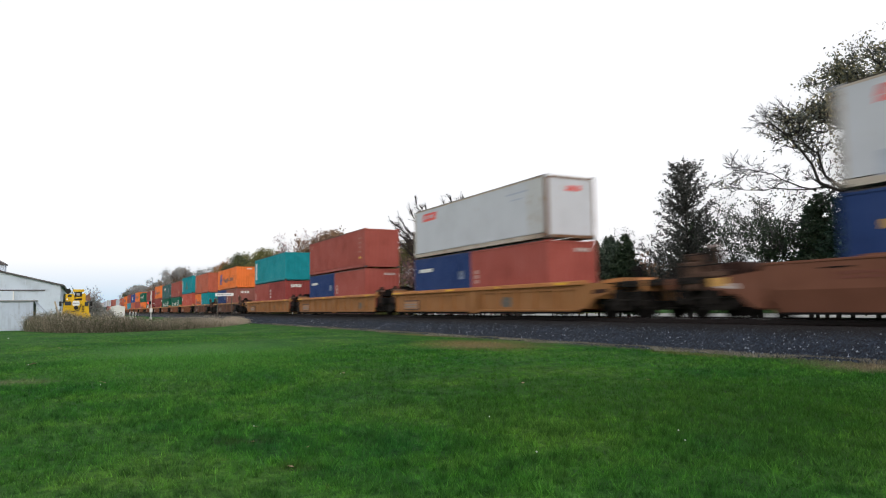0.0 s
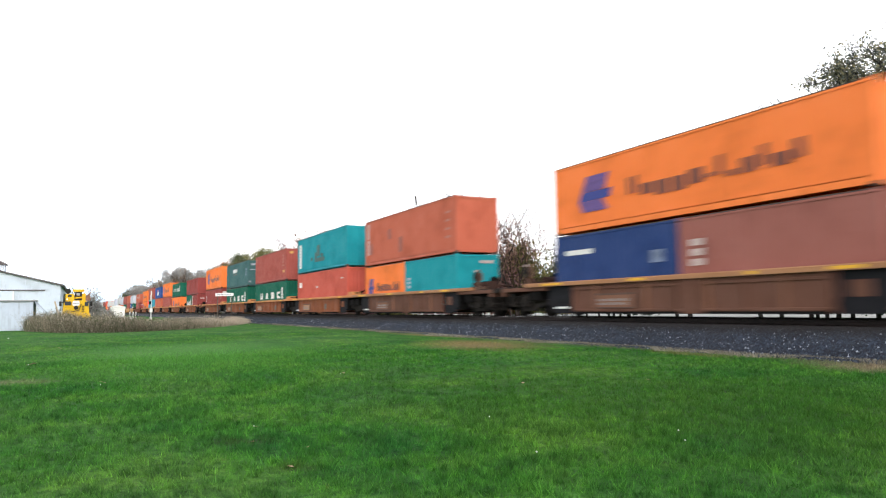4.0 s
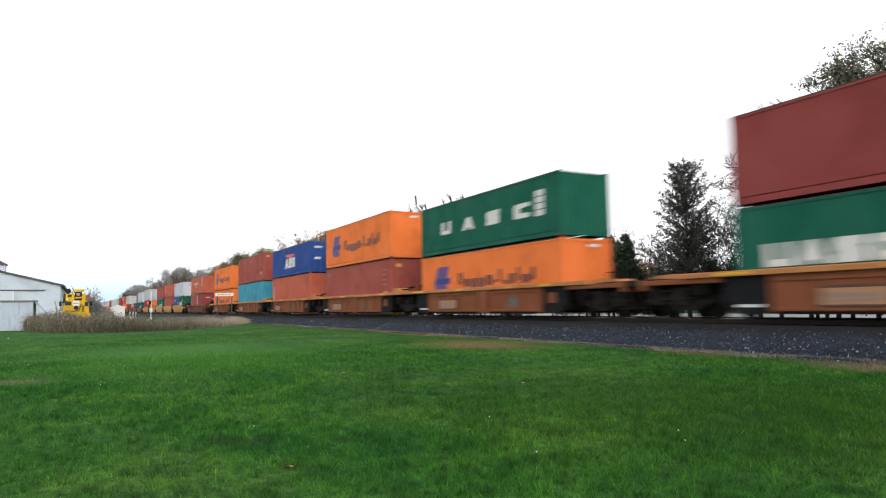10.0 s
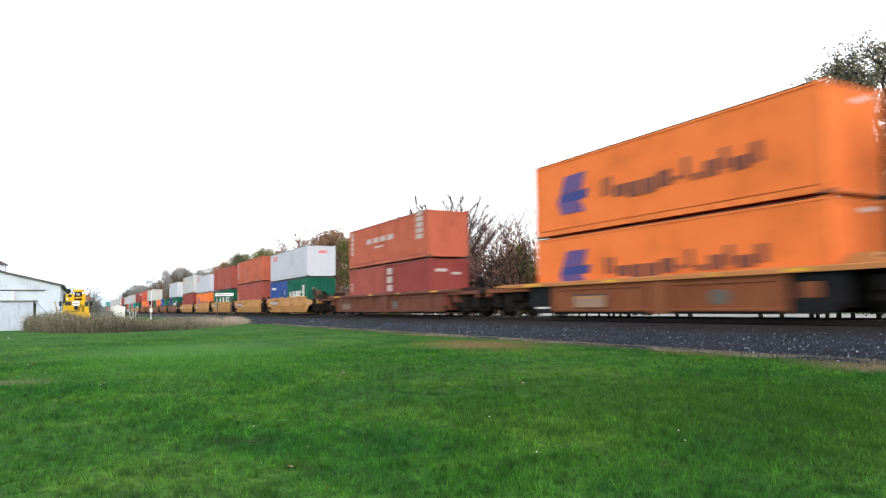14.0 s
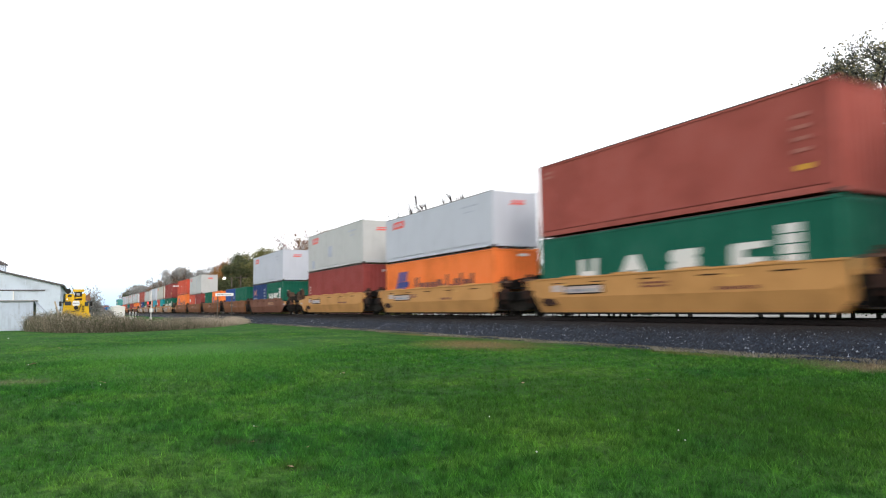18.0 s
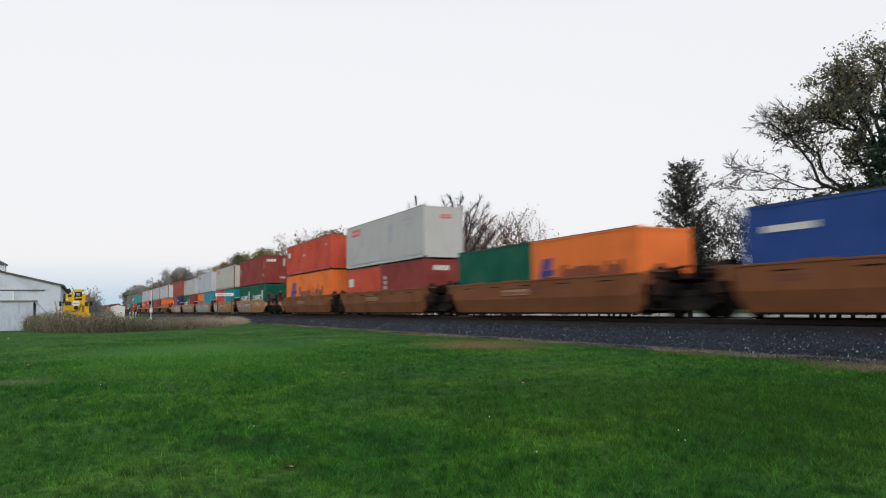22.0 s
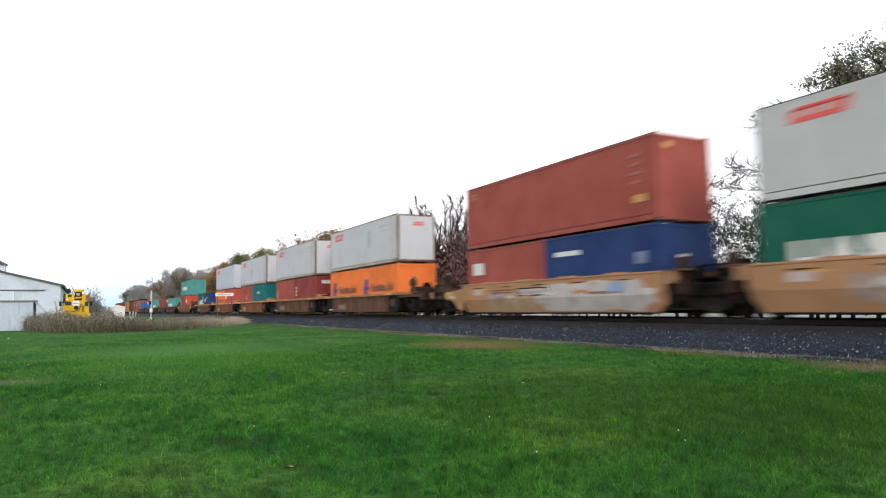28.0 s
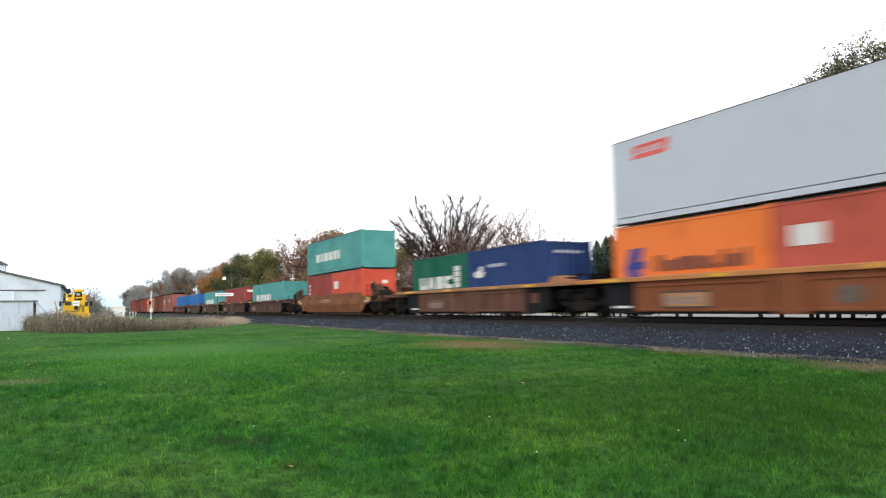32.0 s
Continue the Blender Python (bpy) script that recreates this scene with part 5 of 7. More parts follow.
        def deck():
            r1 = half + (3.1 if coupled else 1.5)
            x, prof = half + 0.22, []
            while x < r1:
                prof += [(x, 2.0), (x, 2.03), (x + 0.16, 2.03), (x + 0.16, 2.0)]
                x += 0.2
            return Shape().plate([(half + 0.22, 1.985)] + [(prof[-1][0], 1.985)] + prof[::-1], -1.2, 1.2)

        piece(("deck", half, coupled), "end_walkway", deck, M_GRIME, c, turn)
        skirt = coupled and (kind == "tub" or colour == "amber")
        if skirt:
            for sy in (-1, 1):
                piece(("skirt", half, kind), "end_skirt", lambda: Shape().plate([(half - 0.05, B + 0.12), (half + 0.42, 1.16), (half + 0.85, 1.50), (half + 1.25, 1.58), (half + 1.7, 1.64), (half + 1.75, 1.95), (half + 0.6, 2.03), (half - 0.05, 2.10)], -0.03, 0.03),
                      mat, c, turn @ pose(0, sy * 1.40, 0), "end of the side sill, tapered over the truck")
                piece("scuff", "scuff_plate", lambda: Shape().plate([(0, 1.62), (0.8, 1.68), (0.8, 1.80), (0.1, 1.78)], -0.006, 0.006), M_FADED if kind == "tub" else M_RUSTY, c, turn @ pose(half + 0.7, sy * 1.437, 0), "worn bare plate")
        if coupled:
            reach = 10.0 + (half - 6.35)
            piece(("end_sill", half), "end_sill", lambda: Shape().box(reach - 0.55, reach - 0.35, -1.45, 1.45, 1.66, 2.0, 0.03), mat, c, turn)
            for sy in () if skirt else (-1, 1):
                piece(("end_beam", half), "end_beam", lambda: Shape().box(half + 0.2, reach - 0.55, -0.1, 0.1, 1.82, 1.98, 0.02), mat, c, turn @ pose(0, sy * 1.34, 0))
            piece("coupler", "coupler", lambda: Shape().box(-0.55, 0.02, -0.07, 0.07, 1.52, 1.66, 0.02).box(-0.05, 0.16, -0.16, 0.16, 1.45, 1.75, 0.04), M_GRIME, c, turn @ pose(reach, 0, 0), "grimy knuckle coupler")
            piece("brake_gear", "brake_wheel", lambda: Shape().tube((0, -0.6, 2.35), (0.05, -0.6, 2.35), 0.28, 0.28, 14).box(-0.06, 0.0, -0.66, -0.54, 1.9, 2.4), M_GRIME, c, turn @ pose(half + 2.2, 0, 0))
            for sy in (-1, 1):
                piece("grab_iron", "grab_iron", lambda: Shape().tube((0, 0, 1.3), (0, 0, 2.35), 0.018, 0.018, 6).tube((0.4, 0, 1.3), (0.4, 0, 2.35), 0.018, 0.018, 6).tube((0, 0, 1.5), (0.4, 0, 1.5), 0.016, 0.016, 6).tube((0, 0, 1.9), (0.4, 0, 1.9), 0.016, 0.016, 6).tube((0, 0, 2.35), (0.4, 0, 2.35), 0.018, 0.018, 6),
                      M_GRIME, c, turn @ pose(half + 2.5, sy * 1.42, 0))
            add_truck(c, end * (half + 1.75))
            end_gear(c, (Matrix() if end > 0 else Matrix.Diagonal((-1, 1, 1, 1))) @ pose(half + 0.75, 0, 0), kind, colour)
        else:
            if kind == "tub" or colour == "amber":
                joint_gear(c, turn @ pose(half + 0.2, 0, 0), mat, colour)
            piece("brake_box", "brake_box", lambda: Shape().box(0, 0.5, -1.1, -0.5, 2.03, 2.32, 0.03), M_GRIME, c, turn @ pose(half + 0.45, 0, 0))
            if kind == "ribbed" and colour != "amber" and end > 0:
                piece("end_hood", "end_hood", lambda: Shape().plate([(0, 2.03), (0.9, 2.03), (0.9, 2.2), (0.72, 2.38), (0.2, 2.38), (0, 2.22)], -1.3, -0.6), CHORD.get(colour, mat), c, turn @ pose(half + 0.1, 0, 0), "rounded ochre hood on the end deck")
            piece("air_hose", "air_hose", lambda: Shape().tube((0.1, -0.9, 2.3), (0.4, -0.2, 2.45), 0.05, 0.05, 6), M_GRIME, c, turn @ pose(half + 0.45, 0, 0))
            piece("valve_box", "valve_box", lambda: Shape().box(0.1, 0.3, 0.3, 0.9, 2.03, 2.5, 0.04), M_GRIME, c, turn @ pose(half + 0.45, 0, 0))
            if end < 0:
                add_truck(c, -pitch / 2)
    return c


def build_boxcar(colour, length, label, triangle=False):
    mat = CAR[colour] if colour in CAR else BOX[colour]
    c = tagged(new("boxcar"), label, "rail car", "boxcars of the train")
    hl = length / 2
    s = Shape().box(-hl, hl, -1.45, 1.45, 1.15, 1.35)
    s.plate([(-hl, 1.3), (-hl, 4.6), (hl, 4.6), (hl, 1.3)], -1.42, 1.42)
    whole("body", s, mat, c)
    for i in range(int(length / 0.9)):
        x = -hl + 0.45 + i * 0.9
        piece(("boxrib", colour), "rib", lambda: Shape().box(-0.06, 0.06, -1.48, -1.41, 1.3, 4.55, 0.01), mat, c, pose(x, 0, 0))
    r = Shape().prism([(-1.5, 4.58), (1.5, 4.58), (1.5, 4.66), (0.7, 4.9), (-0.7, 4.9), (-1.5, 4.66)], -hl - 0.05, hl + 0.05)
    whole("roof", r, M_GRIME, c)
    d = whole("sliding_door", Shape().box(-1.6, 1.6, -1.53, -1.47, 1.35, 4.4).box(-1.4, 1.4, -1.56, -1.52, 1.6, 2.3).box(-1.4, 1.4, -1.56, -1.52, 2.5, 3.2), mat, c)
    whole("lock_bar", Shape().tube((1.2, -1.58, 1.4), (1.2, -1.58, 4.3), 0.03, 0.03, 6), M_GRIME, d)
    if triangle:
        for x in (-hl + 3.0, hl - 4.0):
            whole("emblem", Shape().plate([(x, 3.6), (x + 1.0, 3.6), (x + 0.5, 2.7)], -1.49, -1.43), M_WHITE, c, label="white triangle")
    whole("underframe", Shape().box(-hl - 0.6, hl + 0.6, -0.3, 0.3, 0.95, 1.2, 0.03), M_GRIME, c)
    for e in (-1, 1):
        add_truck(c, e * (hl - 2.2))
    return c


# rear of the load along the train at time zero, car type, paint, half length of the well, ends (rear, front: coupled), load
TRAIN = [
    (-14.70, "tub", "earth", 8.2, 1, 1, [("bl", STD)], ("wr", STD)),
    (-38.62, "ribbed", "amber", 8.2, 0, 1, [("ns", STD), ("rs", STD)], ("wr", STD)),
    (-58.35, "ribbed", "amber", 8.2, 0, 0, [("ns", STD), ("rs", STD)], ("r", STD)),
    (-78.15, "ribbed", "amber", 8.2, 1, 0, [("rs", STD), ("mts", STD)], ("tc", STD)),
    (-100.24, "ribbed", "umber", 6.35, 1, 1, [("ns", STD), ("p", STD)], ("ho", STD)),
    (-120.4, "ribbed", "umber", 6.35, 0, 1, [("os", STD), ("ts", STD)], ("b", HIGH)),
    (-136.12, "ribbed", "ochre", 6.35, 0, 0, [("cd", HIGH)], ("t", HIGH)),
    (-152.15, "ribbed", "ochre", 6.35, 0, 0, [("ug", STD)], ("rl", HIGH)),
    (-168.25, "ribbed", "ochre", 6.35, 0, 0, [("ug", STD)], ("dg", HIGH)),
    (-184.25, "ribbed", "ochre", 6.35, 1, 0, [("mt", HIGH)], ("hod", HIGH)),
    (-204.71, "ribbed", "ochre", 6.35, 1, 1, [("us", STD), ("ms", STD)], ("mp", STD)),
    (-224.73, "ribbed", "ochre", 6.35, 0, 1, [("ho", STD)], ("ug", STD)),
    (-241.12, "ribbed", "ochre", 6.35, 0, 0, [("rl", HIGH)], ("ho", HIGH)),
    (-257.50, "ribbed", "ochre", 6.35, 0, 0, [("bc", HIGH)], ("ap", STD)),
    (-273.74, "ribbed", "ochre", 6.35, 0, 0, [("a", HIGH)], ("rl", HIGH)),
    (-290.01, "ribbed", "ochre", 6.35, 1, 0, [("ho", STD)], ("ho", HIGH)),
    (-311.97, "ribbed", "oxide", 8.2, 1, 1, [("rs", STD), ("ms", STD)], ("ub", STD)),
    (-334.18, "tub", "tan", 6.35, 0, 1, [("bs", STD), ("us", STD)], ("w", STD)),
    (-350.19, "tub", "tan", 6.35, 0, 0, [("rc", HIGH)], ("b", STD)),
    (-366.22, "tub", "tan", 6.35, 0, 0, [("ug", STD)], ("r", HIGH)),
    (-381.98, "tub", "tan", 6.35, 0, 0, [("ho", STD)], ("w", STD)),
    (-398.05, "tub", "tan", 6.35, 1, 0, [("m", HIGH)], ("wg", HIGH)),
    (-418.30, "tub", "earth", 6.35, 0, 1, [("nx", STD), ("us", STD)], ("w", HIGH)),
    (-433.87, "tub", "sienna", 6.35, 0, 0, [("bs", STD), ("gs", STD)], None),
    (-450.12, "tub", "sienna", 6.35, 0, 0, [("gs", STD), ("os", STD)], None),
    (-466.08, "tub", "sienna", 6.35, 0, 0, [("cs", STD), ("mts", STD)], ("wg", HIGH)),
    (-481.80, "tub", "sienna", 6.35, 1, 0, [("ho", HIGH)], ("c", STD)),
    (-502.40, "tub", "buff", 6.35, 0, 1, [("us", STD), ("us", STD)], ("mt", HIGH)),
    (-517.98, "tub", "buff", 6.35, 0, 0, [("cs", STD), ("ts", STD)], ("wc", HIGH)),
    (-534.24, "tub", "buff", 6.35, 0, 0, [("os", STD), ("as", STD)], ("w", HIGH)),
    (-549.99, "tub", "buff", 6.35, 0, 0, [("us", STD), ("mts", STD)], ("wg", STD)),
    (-565.77, "tub", "buff", 6.35, 1, 0, [("rq", STD), ("ns", STD)], ("rl", HIGH)),
    (-586.11, "ribbed", "umber", 6.35, 0, 1, [("os", STD), ("os", STD)], ("wr", HIGH)),
    (-602.10, "ribbed", "umber", 6.35, 0, 0, [("rs", STD), ("mts", STD)], ("wr", HIGH)),
    (-618.22, "ribbed", "ochre", 6.35, 0, 0, [("rd", STD), ("dgs", STD)], ("wr", HIGH)),
    (-634.54, "ribbed", "ochre", 6.35, 0, 0, [("os", STD), ("co", STD)], ("w", HIGH)),
    (-650.75, "ribbed", "umber", 6.35, 1, 0, [("us", STD), ("nw", STD)], None),
    (-670.81, "tub", "sienna", 6.35, 1, 1, [("mts", STD), ("cs", STD)], ("s", STD)),
    (-690.90, "ribbed", "soot", 6.35, 0, 1, [("sb", STD)], None),
    (-707.00, "ribbed", "soot", 6.35, 0, 0, [("mt", STD)], None),
    (-723.10, "ribbed", "soot", 6.35, 0, 0, [("sb", STD)], None),
    (-739.20, "ribbed", "soot", 6.35, 0, 0, [("ks", STD)], None),
    (-755.30, "ribbed", "soot", 6.35, 1, 0, [("ks", STD)], None),
]


def build_train():
    for i, (s, kind, colour, half, rear, front, low, top) in enumerate(TRAIN):
        back = s - TRAIN[i + 1][0] if i + 1 < len(TRAIN) else 20.2
        ahead = TRAIN[i - 1][0] - s if i else 20.2
        well = build_well(kind, colour, half, back, ahead, rear, front, 100 + i, colour == "buff" or i == 0, 4 <= i <= 15 or 32 <= i <= 36)
        MOVERS.append((well, s + HL / 2, 0.0))
        if len(low) == 1:
            load(s, low[0][0], low[0][1], FLOOR_Z)
        else:
            for j, (k, h) in enumerate(low):
                load(s + j * 6.13, k, h, FLOOR_Z, 6.06)
        if top:
            load(s, top[0], top[1], FLOOR_Z + low[0][1] + 0.03)
    s = -755.3 - 14
    for colour, tri, label in (("rose", True, "dull red boxcar with white triangle emblems"), ("oxide", False, "weathered brown boxcar with ribbed sides"), ("buff", False, "tan boxcar with ribbed sides"),
                               ("maroon", False, "dark maroon boxcar with ribbed sides"), ("oxide", False, "red-brown boxcar with ribbed sides"), ("maroon", False, "dark maroon boxcar with ribbed sides")):
        b = build_boxcar(colour, 15.5, label, tri)
        MOVERS.append((b, s, 0.0))
        s -= 17.6


build_train()


# ---- trees ----
def grow(rnd, segs, tips, p, d, length, radius, depth, spread, lift, side=2, split=(2, 3), crook=0.16):
    """A limb in three bent pieces, then its children."""
    for i in range(3):
        d = (d + Vector((rnd.gauss(0, crook), rnd.gauss(0, crook), rnd.gauss(0, crook * 0.7) + lift * 0.08))).normalized()
        q = p + d * (length / 3)
        r = radius * (1 - 0.14 * (i + 1))
        segs.append((p, q, radius * (1 - 0.14 * i), r))
        p = q
        if depth > 0 and i < 2:
            for _ in range(rnd.randint(0, side)):
                e = (d + Vector((rnd.gauss(0, 1), rnd.gauss(0, 1), rnd.gauss(0, 0.5))) * spread).normalized()
                grow(rnd, segs, tips, p, e, length * rnd.uniform(0.45, 0.7), r * 0.5, depth - 1, spread, lift, side, split, crook)
    if depth > 0:
        for _ in range(rnd.randint(*split)):
            e = (d + Vector((rnd.gauss(0, 1), rnd.gauss(0, 1), rnd.gauss(0, 0.6))) * spread).normalized()
            grow(rnd, segs, tips, p, e, length * rnd.uniform(0.6, 0.85), r * 0.72, depth - 1, spread, lift, side, split, crook)
    else:
        tips.append(p)


def limb_mesh(name, segs, mat, parent, thin=0.012):
    n = len(segs)
    p0 = np.array([s[0] for s in segs])
    p1 = np.array([s[1] for s in segs])
    r0 = np.maximum([s[2] for s in segs], thin)
    r1 = np.maximum([s[3] for s in segs], thin)
    d = p1 - p0
    d /= np.linalg.norm(d, axis=1)[:, None] + 1e-9
    ref = np.where(np.abs(d[:, 2:3]) > 0.9, [[1.0, 0, 0]], [[0, 0, 1.0]])
    a = np.cross(d, ref)
    a /= np.linalg.norm(a, axis=1)[:, None]
    b = np.cross(d, a)
    corners, quads, first = [], [], 0
    for k, sel in ((5, r0 > 0.045), (3, r0 <= 0.045)):
        m = int(sel.sum())
        co = np.zeros((m, 2 * k, 3))
        for i in range(k):
            w = 2 * math.pi * i / k
            e = a[sel] * math.cos(w) + b[sel] * math.sin(w)
            co[:, i] = p0[sel] + e * r0[sel][:, None]
            co[:, k + i] = p1[sel] + e * r1[sel][:, None]
        quad = np.array([(i, (i + 1) % k, k + (i + 1) % k, k + i) for i in range(k)])
        quads.append((quad[None] + first + (np.arange(m) * 2 * k)[:, None, None]).reshape(-1, 4))
        corners.append(co.reshape(-1, 3))
        first += m * 2 * k
    return bulk(name, np.concatenate(corners), np.concatenate(quads), mat, parent)


def leaf_mesh(name, at, size, mat, parent, seed, flat=0.0):
    """Small bent leaves or clumps: two triangles each, turned at random."""
    rng = np.random.default_rng(seed)
    at = np.asarray(at, float)
    n = len(at)
    u = rng.normal(size=(n, 3))
    u[:, 2] *= 1 - flat
    u /= np.linalg.norm(u, axis=1)[:, None]
    w = np.cross(u, rng.normal(size=(n, 3)))
    w /= np.linalg.norm(w, axis=1)[:, None]
    s = (size * rng.uniform(0.5, 1.3, n))[:, None]
    co = np.stack([at - u * s, at + w * s * 0.55 + u * s * 0.1, at + u * s, at - w * s * 0.5], 1)
    f = np.arange(n * 4).reshape(n, 4)
    return bulk(name, co.reshape(-1, 3), f, mat, parent)


def deciduous(name, label, height, leaf, seed, depth=4, spread=0.5, per_tip=10, leaf_size=0.12, cloud=0.5, bark=None, trunk=0.22, stems=1, lift=0.6, limit=None, split=(2, 3), side=2, thin=0.012, crook=0.16, stout=1.0):
    rnd = random.Random(seed)
    t = tagged(new(name), label, "tree")
    segs, tips = [], []
    for k in range(stems):
        lean = Vector((rnd.gauss(0, 0.12 if stems == 1 else 0.45), rnd.gauss(0, 0.12 if stems == 1 else 0.45), 1)).normalized()
        grow(rnd, segs, tips, Vector((rnd.gauss(0, 0.1) * (stems > 1), rnd.gauss(0, 0.1) * (stems > 1), -0.1)), lean, height * trunk, stout * height * 0.018 / max(1, stems ** 0.4), depth, spread, lift, side, split, crook)
    top = max(s[1].z for s in segs)
    k = height / top
    segs = [(a * k, b * k, r0, r1) for a, b, r0, r1 in segs]
    limb_mesh("trunk", segs, bark or M_BARK, t, thin)
    if per_tip and tips:
        rng = np.random.default_rng(seed + 1)
        base = np.array([tuple(p * k) for p in tips])
        at = np.repeat(base, per_tip, 0) + rng.normal(size=(len(base) * per_tip, 3)) * cloud
        at = at[at[:, 2] > 0.3]
        if limit and len(at) > limit:
            at = at[rng.permutation(len(at))[:limit]]
        leaf_mesh("crown", at, leaf_size, LEAF[leaf], t, seed + 2)
    return t


def conifer(name, label, height, width, leaf, seed, start=0.08, ragged=0.25, size=0.16, density=1.0, sweep=0.0, blunt=0.85, leader=0.0):
    rnd = random.Random(seed)
    t = tagged(new(name), label, "tree")
    segs = [(Vector((0, 0, -0.1)), Vector((0, 0, height * 0.5)), height * 0.016, height * 0.010), (Vector((0, 0, height * 0.5)), Vector((0, 0, height)), height * 0.010, 0.02)]
    at = []
    if leader:
        segs.append((Vector((0, 0, height)), Vector((0.05, 0, height + leader)), 0.03, 0.012))
        at += [Vector((rnd.gauss(0, 0.05), rnd.gauss(0, 0.05), height + leader * rnd.random() * 0.8)) for _ in range(24)]
    z = height * start
    while z < height * 0.985:
        f = 1 - z / height
        reach = width / 2 * min(1, f * 1.25 + 0.04) ** blunt
        for _ in range(rnd.randint(5, 7)):
            a = rnd.uniform(0, 2 * math.pi)
            r = reach * (1 - ragged * rnd.random())
            d = Vector((math.cos(a), math.sin(a), rnd.uniform(-0.25, 0.15) + 0.35 * (1 - f) + sweep))
            p0 = Vector((0, 0, z))
            p1 = p0 + d * r
            segs.append((p0, p1, 0.035, 0.012))
            m = max(3, int(r * 26 * density))
            for i in range(m):
                u = rnd.uniform(0.2, 1.05)
                at.append(p0 + d * (r * u) + Vector((rnd.gauss(0, 0.16), rnd.gauss(0, 0.16), rnd.gauss(-0.06, 0.12))) * (0.6 + 0.5 * f))
        z += height * rnd.uniform(0.018, 0.03)
    limb_mesh("trunk", segs, M_BARK, t)
    leaf_mesh("crown", np.array([tuple(p) for p in at]), size, LEAF[leaf], t, seed + 3, 0.4)
    return t


def place(ob, x, y, turn=0, size=1.0):
    ob.matrix_basis = pose(x, y, 0, 0, 0, turn) @ Matrix.Scale(size, 4)
    return ob


LEFTWARD = Vector((-0.465, -0.885, 0))


def towards(side, up, deep=0.0):
    return LEFTWARD * side + Vector((0, 0, up)) + Vector((-0.885, 0.465, 0)) * deep


def guided_tree(name, label, trunk, limbs, seed, leaf, size=0.092, cloud=0.30, thin=0.014, bark=None, stem=0.34, twig=1.0):
    """A tree whose main limbs follow bent lines: (bends as side and height, radius, depth of the twigs, leaves at each tip)."""
    rnd = random.Random(seed)
    rng = np.random.default_rng(seed)
    t = tagged(new(name), label, "tree")
    segs, at = [], []
    for bends, radius, depth, leaves in [(trunk, stem, 0, 0)] + limbs:
        tips = []
        deep = rnd.uniform(-0.25, 0.25)
        pts = [towards(side, up, abs(side) * deep) for side, up in bends]
        for i in range(len(pts) - 1):
            r0, r1 = 0.62 * radius * (1 - 0.8 * i / len(pts)), 0.62 * radius * (1 - 0.8 * (i + 1) / len(pts))
            a, b = pts[i], pts[i + 1]
            mid = (a + b) / 2 + Vector((rnd.gauss(0, 0.12), rnd.gauss(0, 0.12), rnd.gauss(0, 0.12)))
            segs += [(a, mid, r0, (r0 + r1) / 2), (mid, b, (r0 + r1) / 2, r1)]
            for q in ((mid, b) if depth and i else (b,) if depth else ()):
                for _ in range(3):
                    d = ((b - a).normalized() + Vector((rnd.gauss(0, 1), rnd.gauss(0, 1), rnd.gauss(0.25, 0.8))) * 0.62).normalized()
                    grow(rnd, segs, tips, q, d, rnd.uniform(0.6, 1.1) * twig, max(0.02, r1 * 0.4), depth, 0.45, 0.3, crook=0.25)
        if leaves and tips:
            base = np.array([tuple(q) for q in tips])
            at.append(np.repeat(base, leaves, 0) + np.clip(rng.normal(size=(len(base) * leaves, 3)), -1.7, 1.7) * cloud)
    limb_mesh("trunk", segs, bark or M_BARK, t, thin)
    at = np.concatenate(at)
    leaf_mesh("crown", at, size, LEAF[leaf], t, seed + 2)
    return t


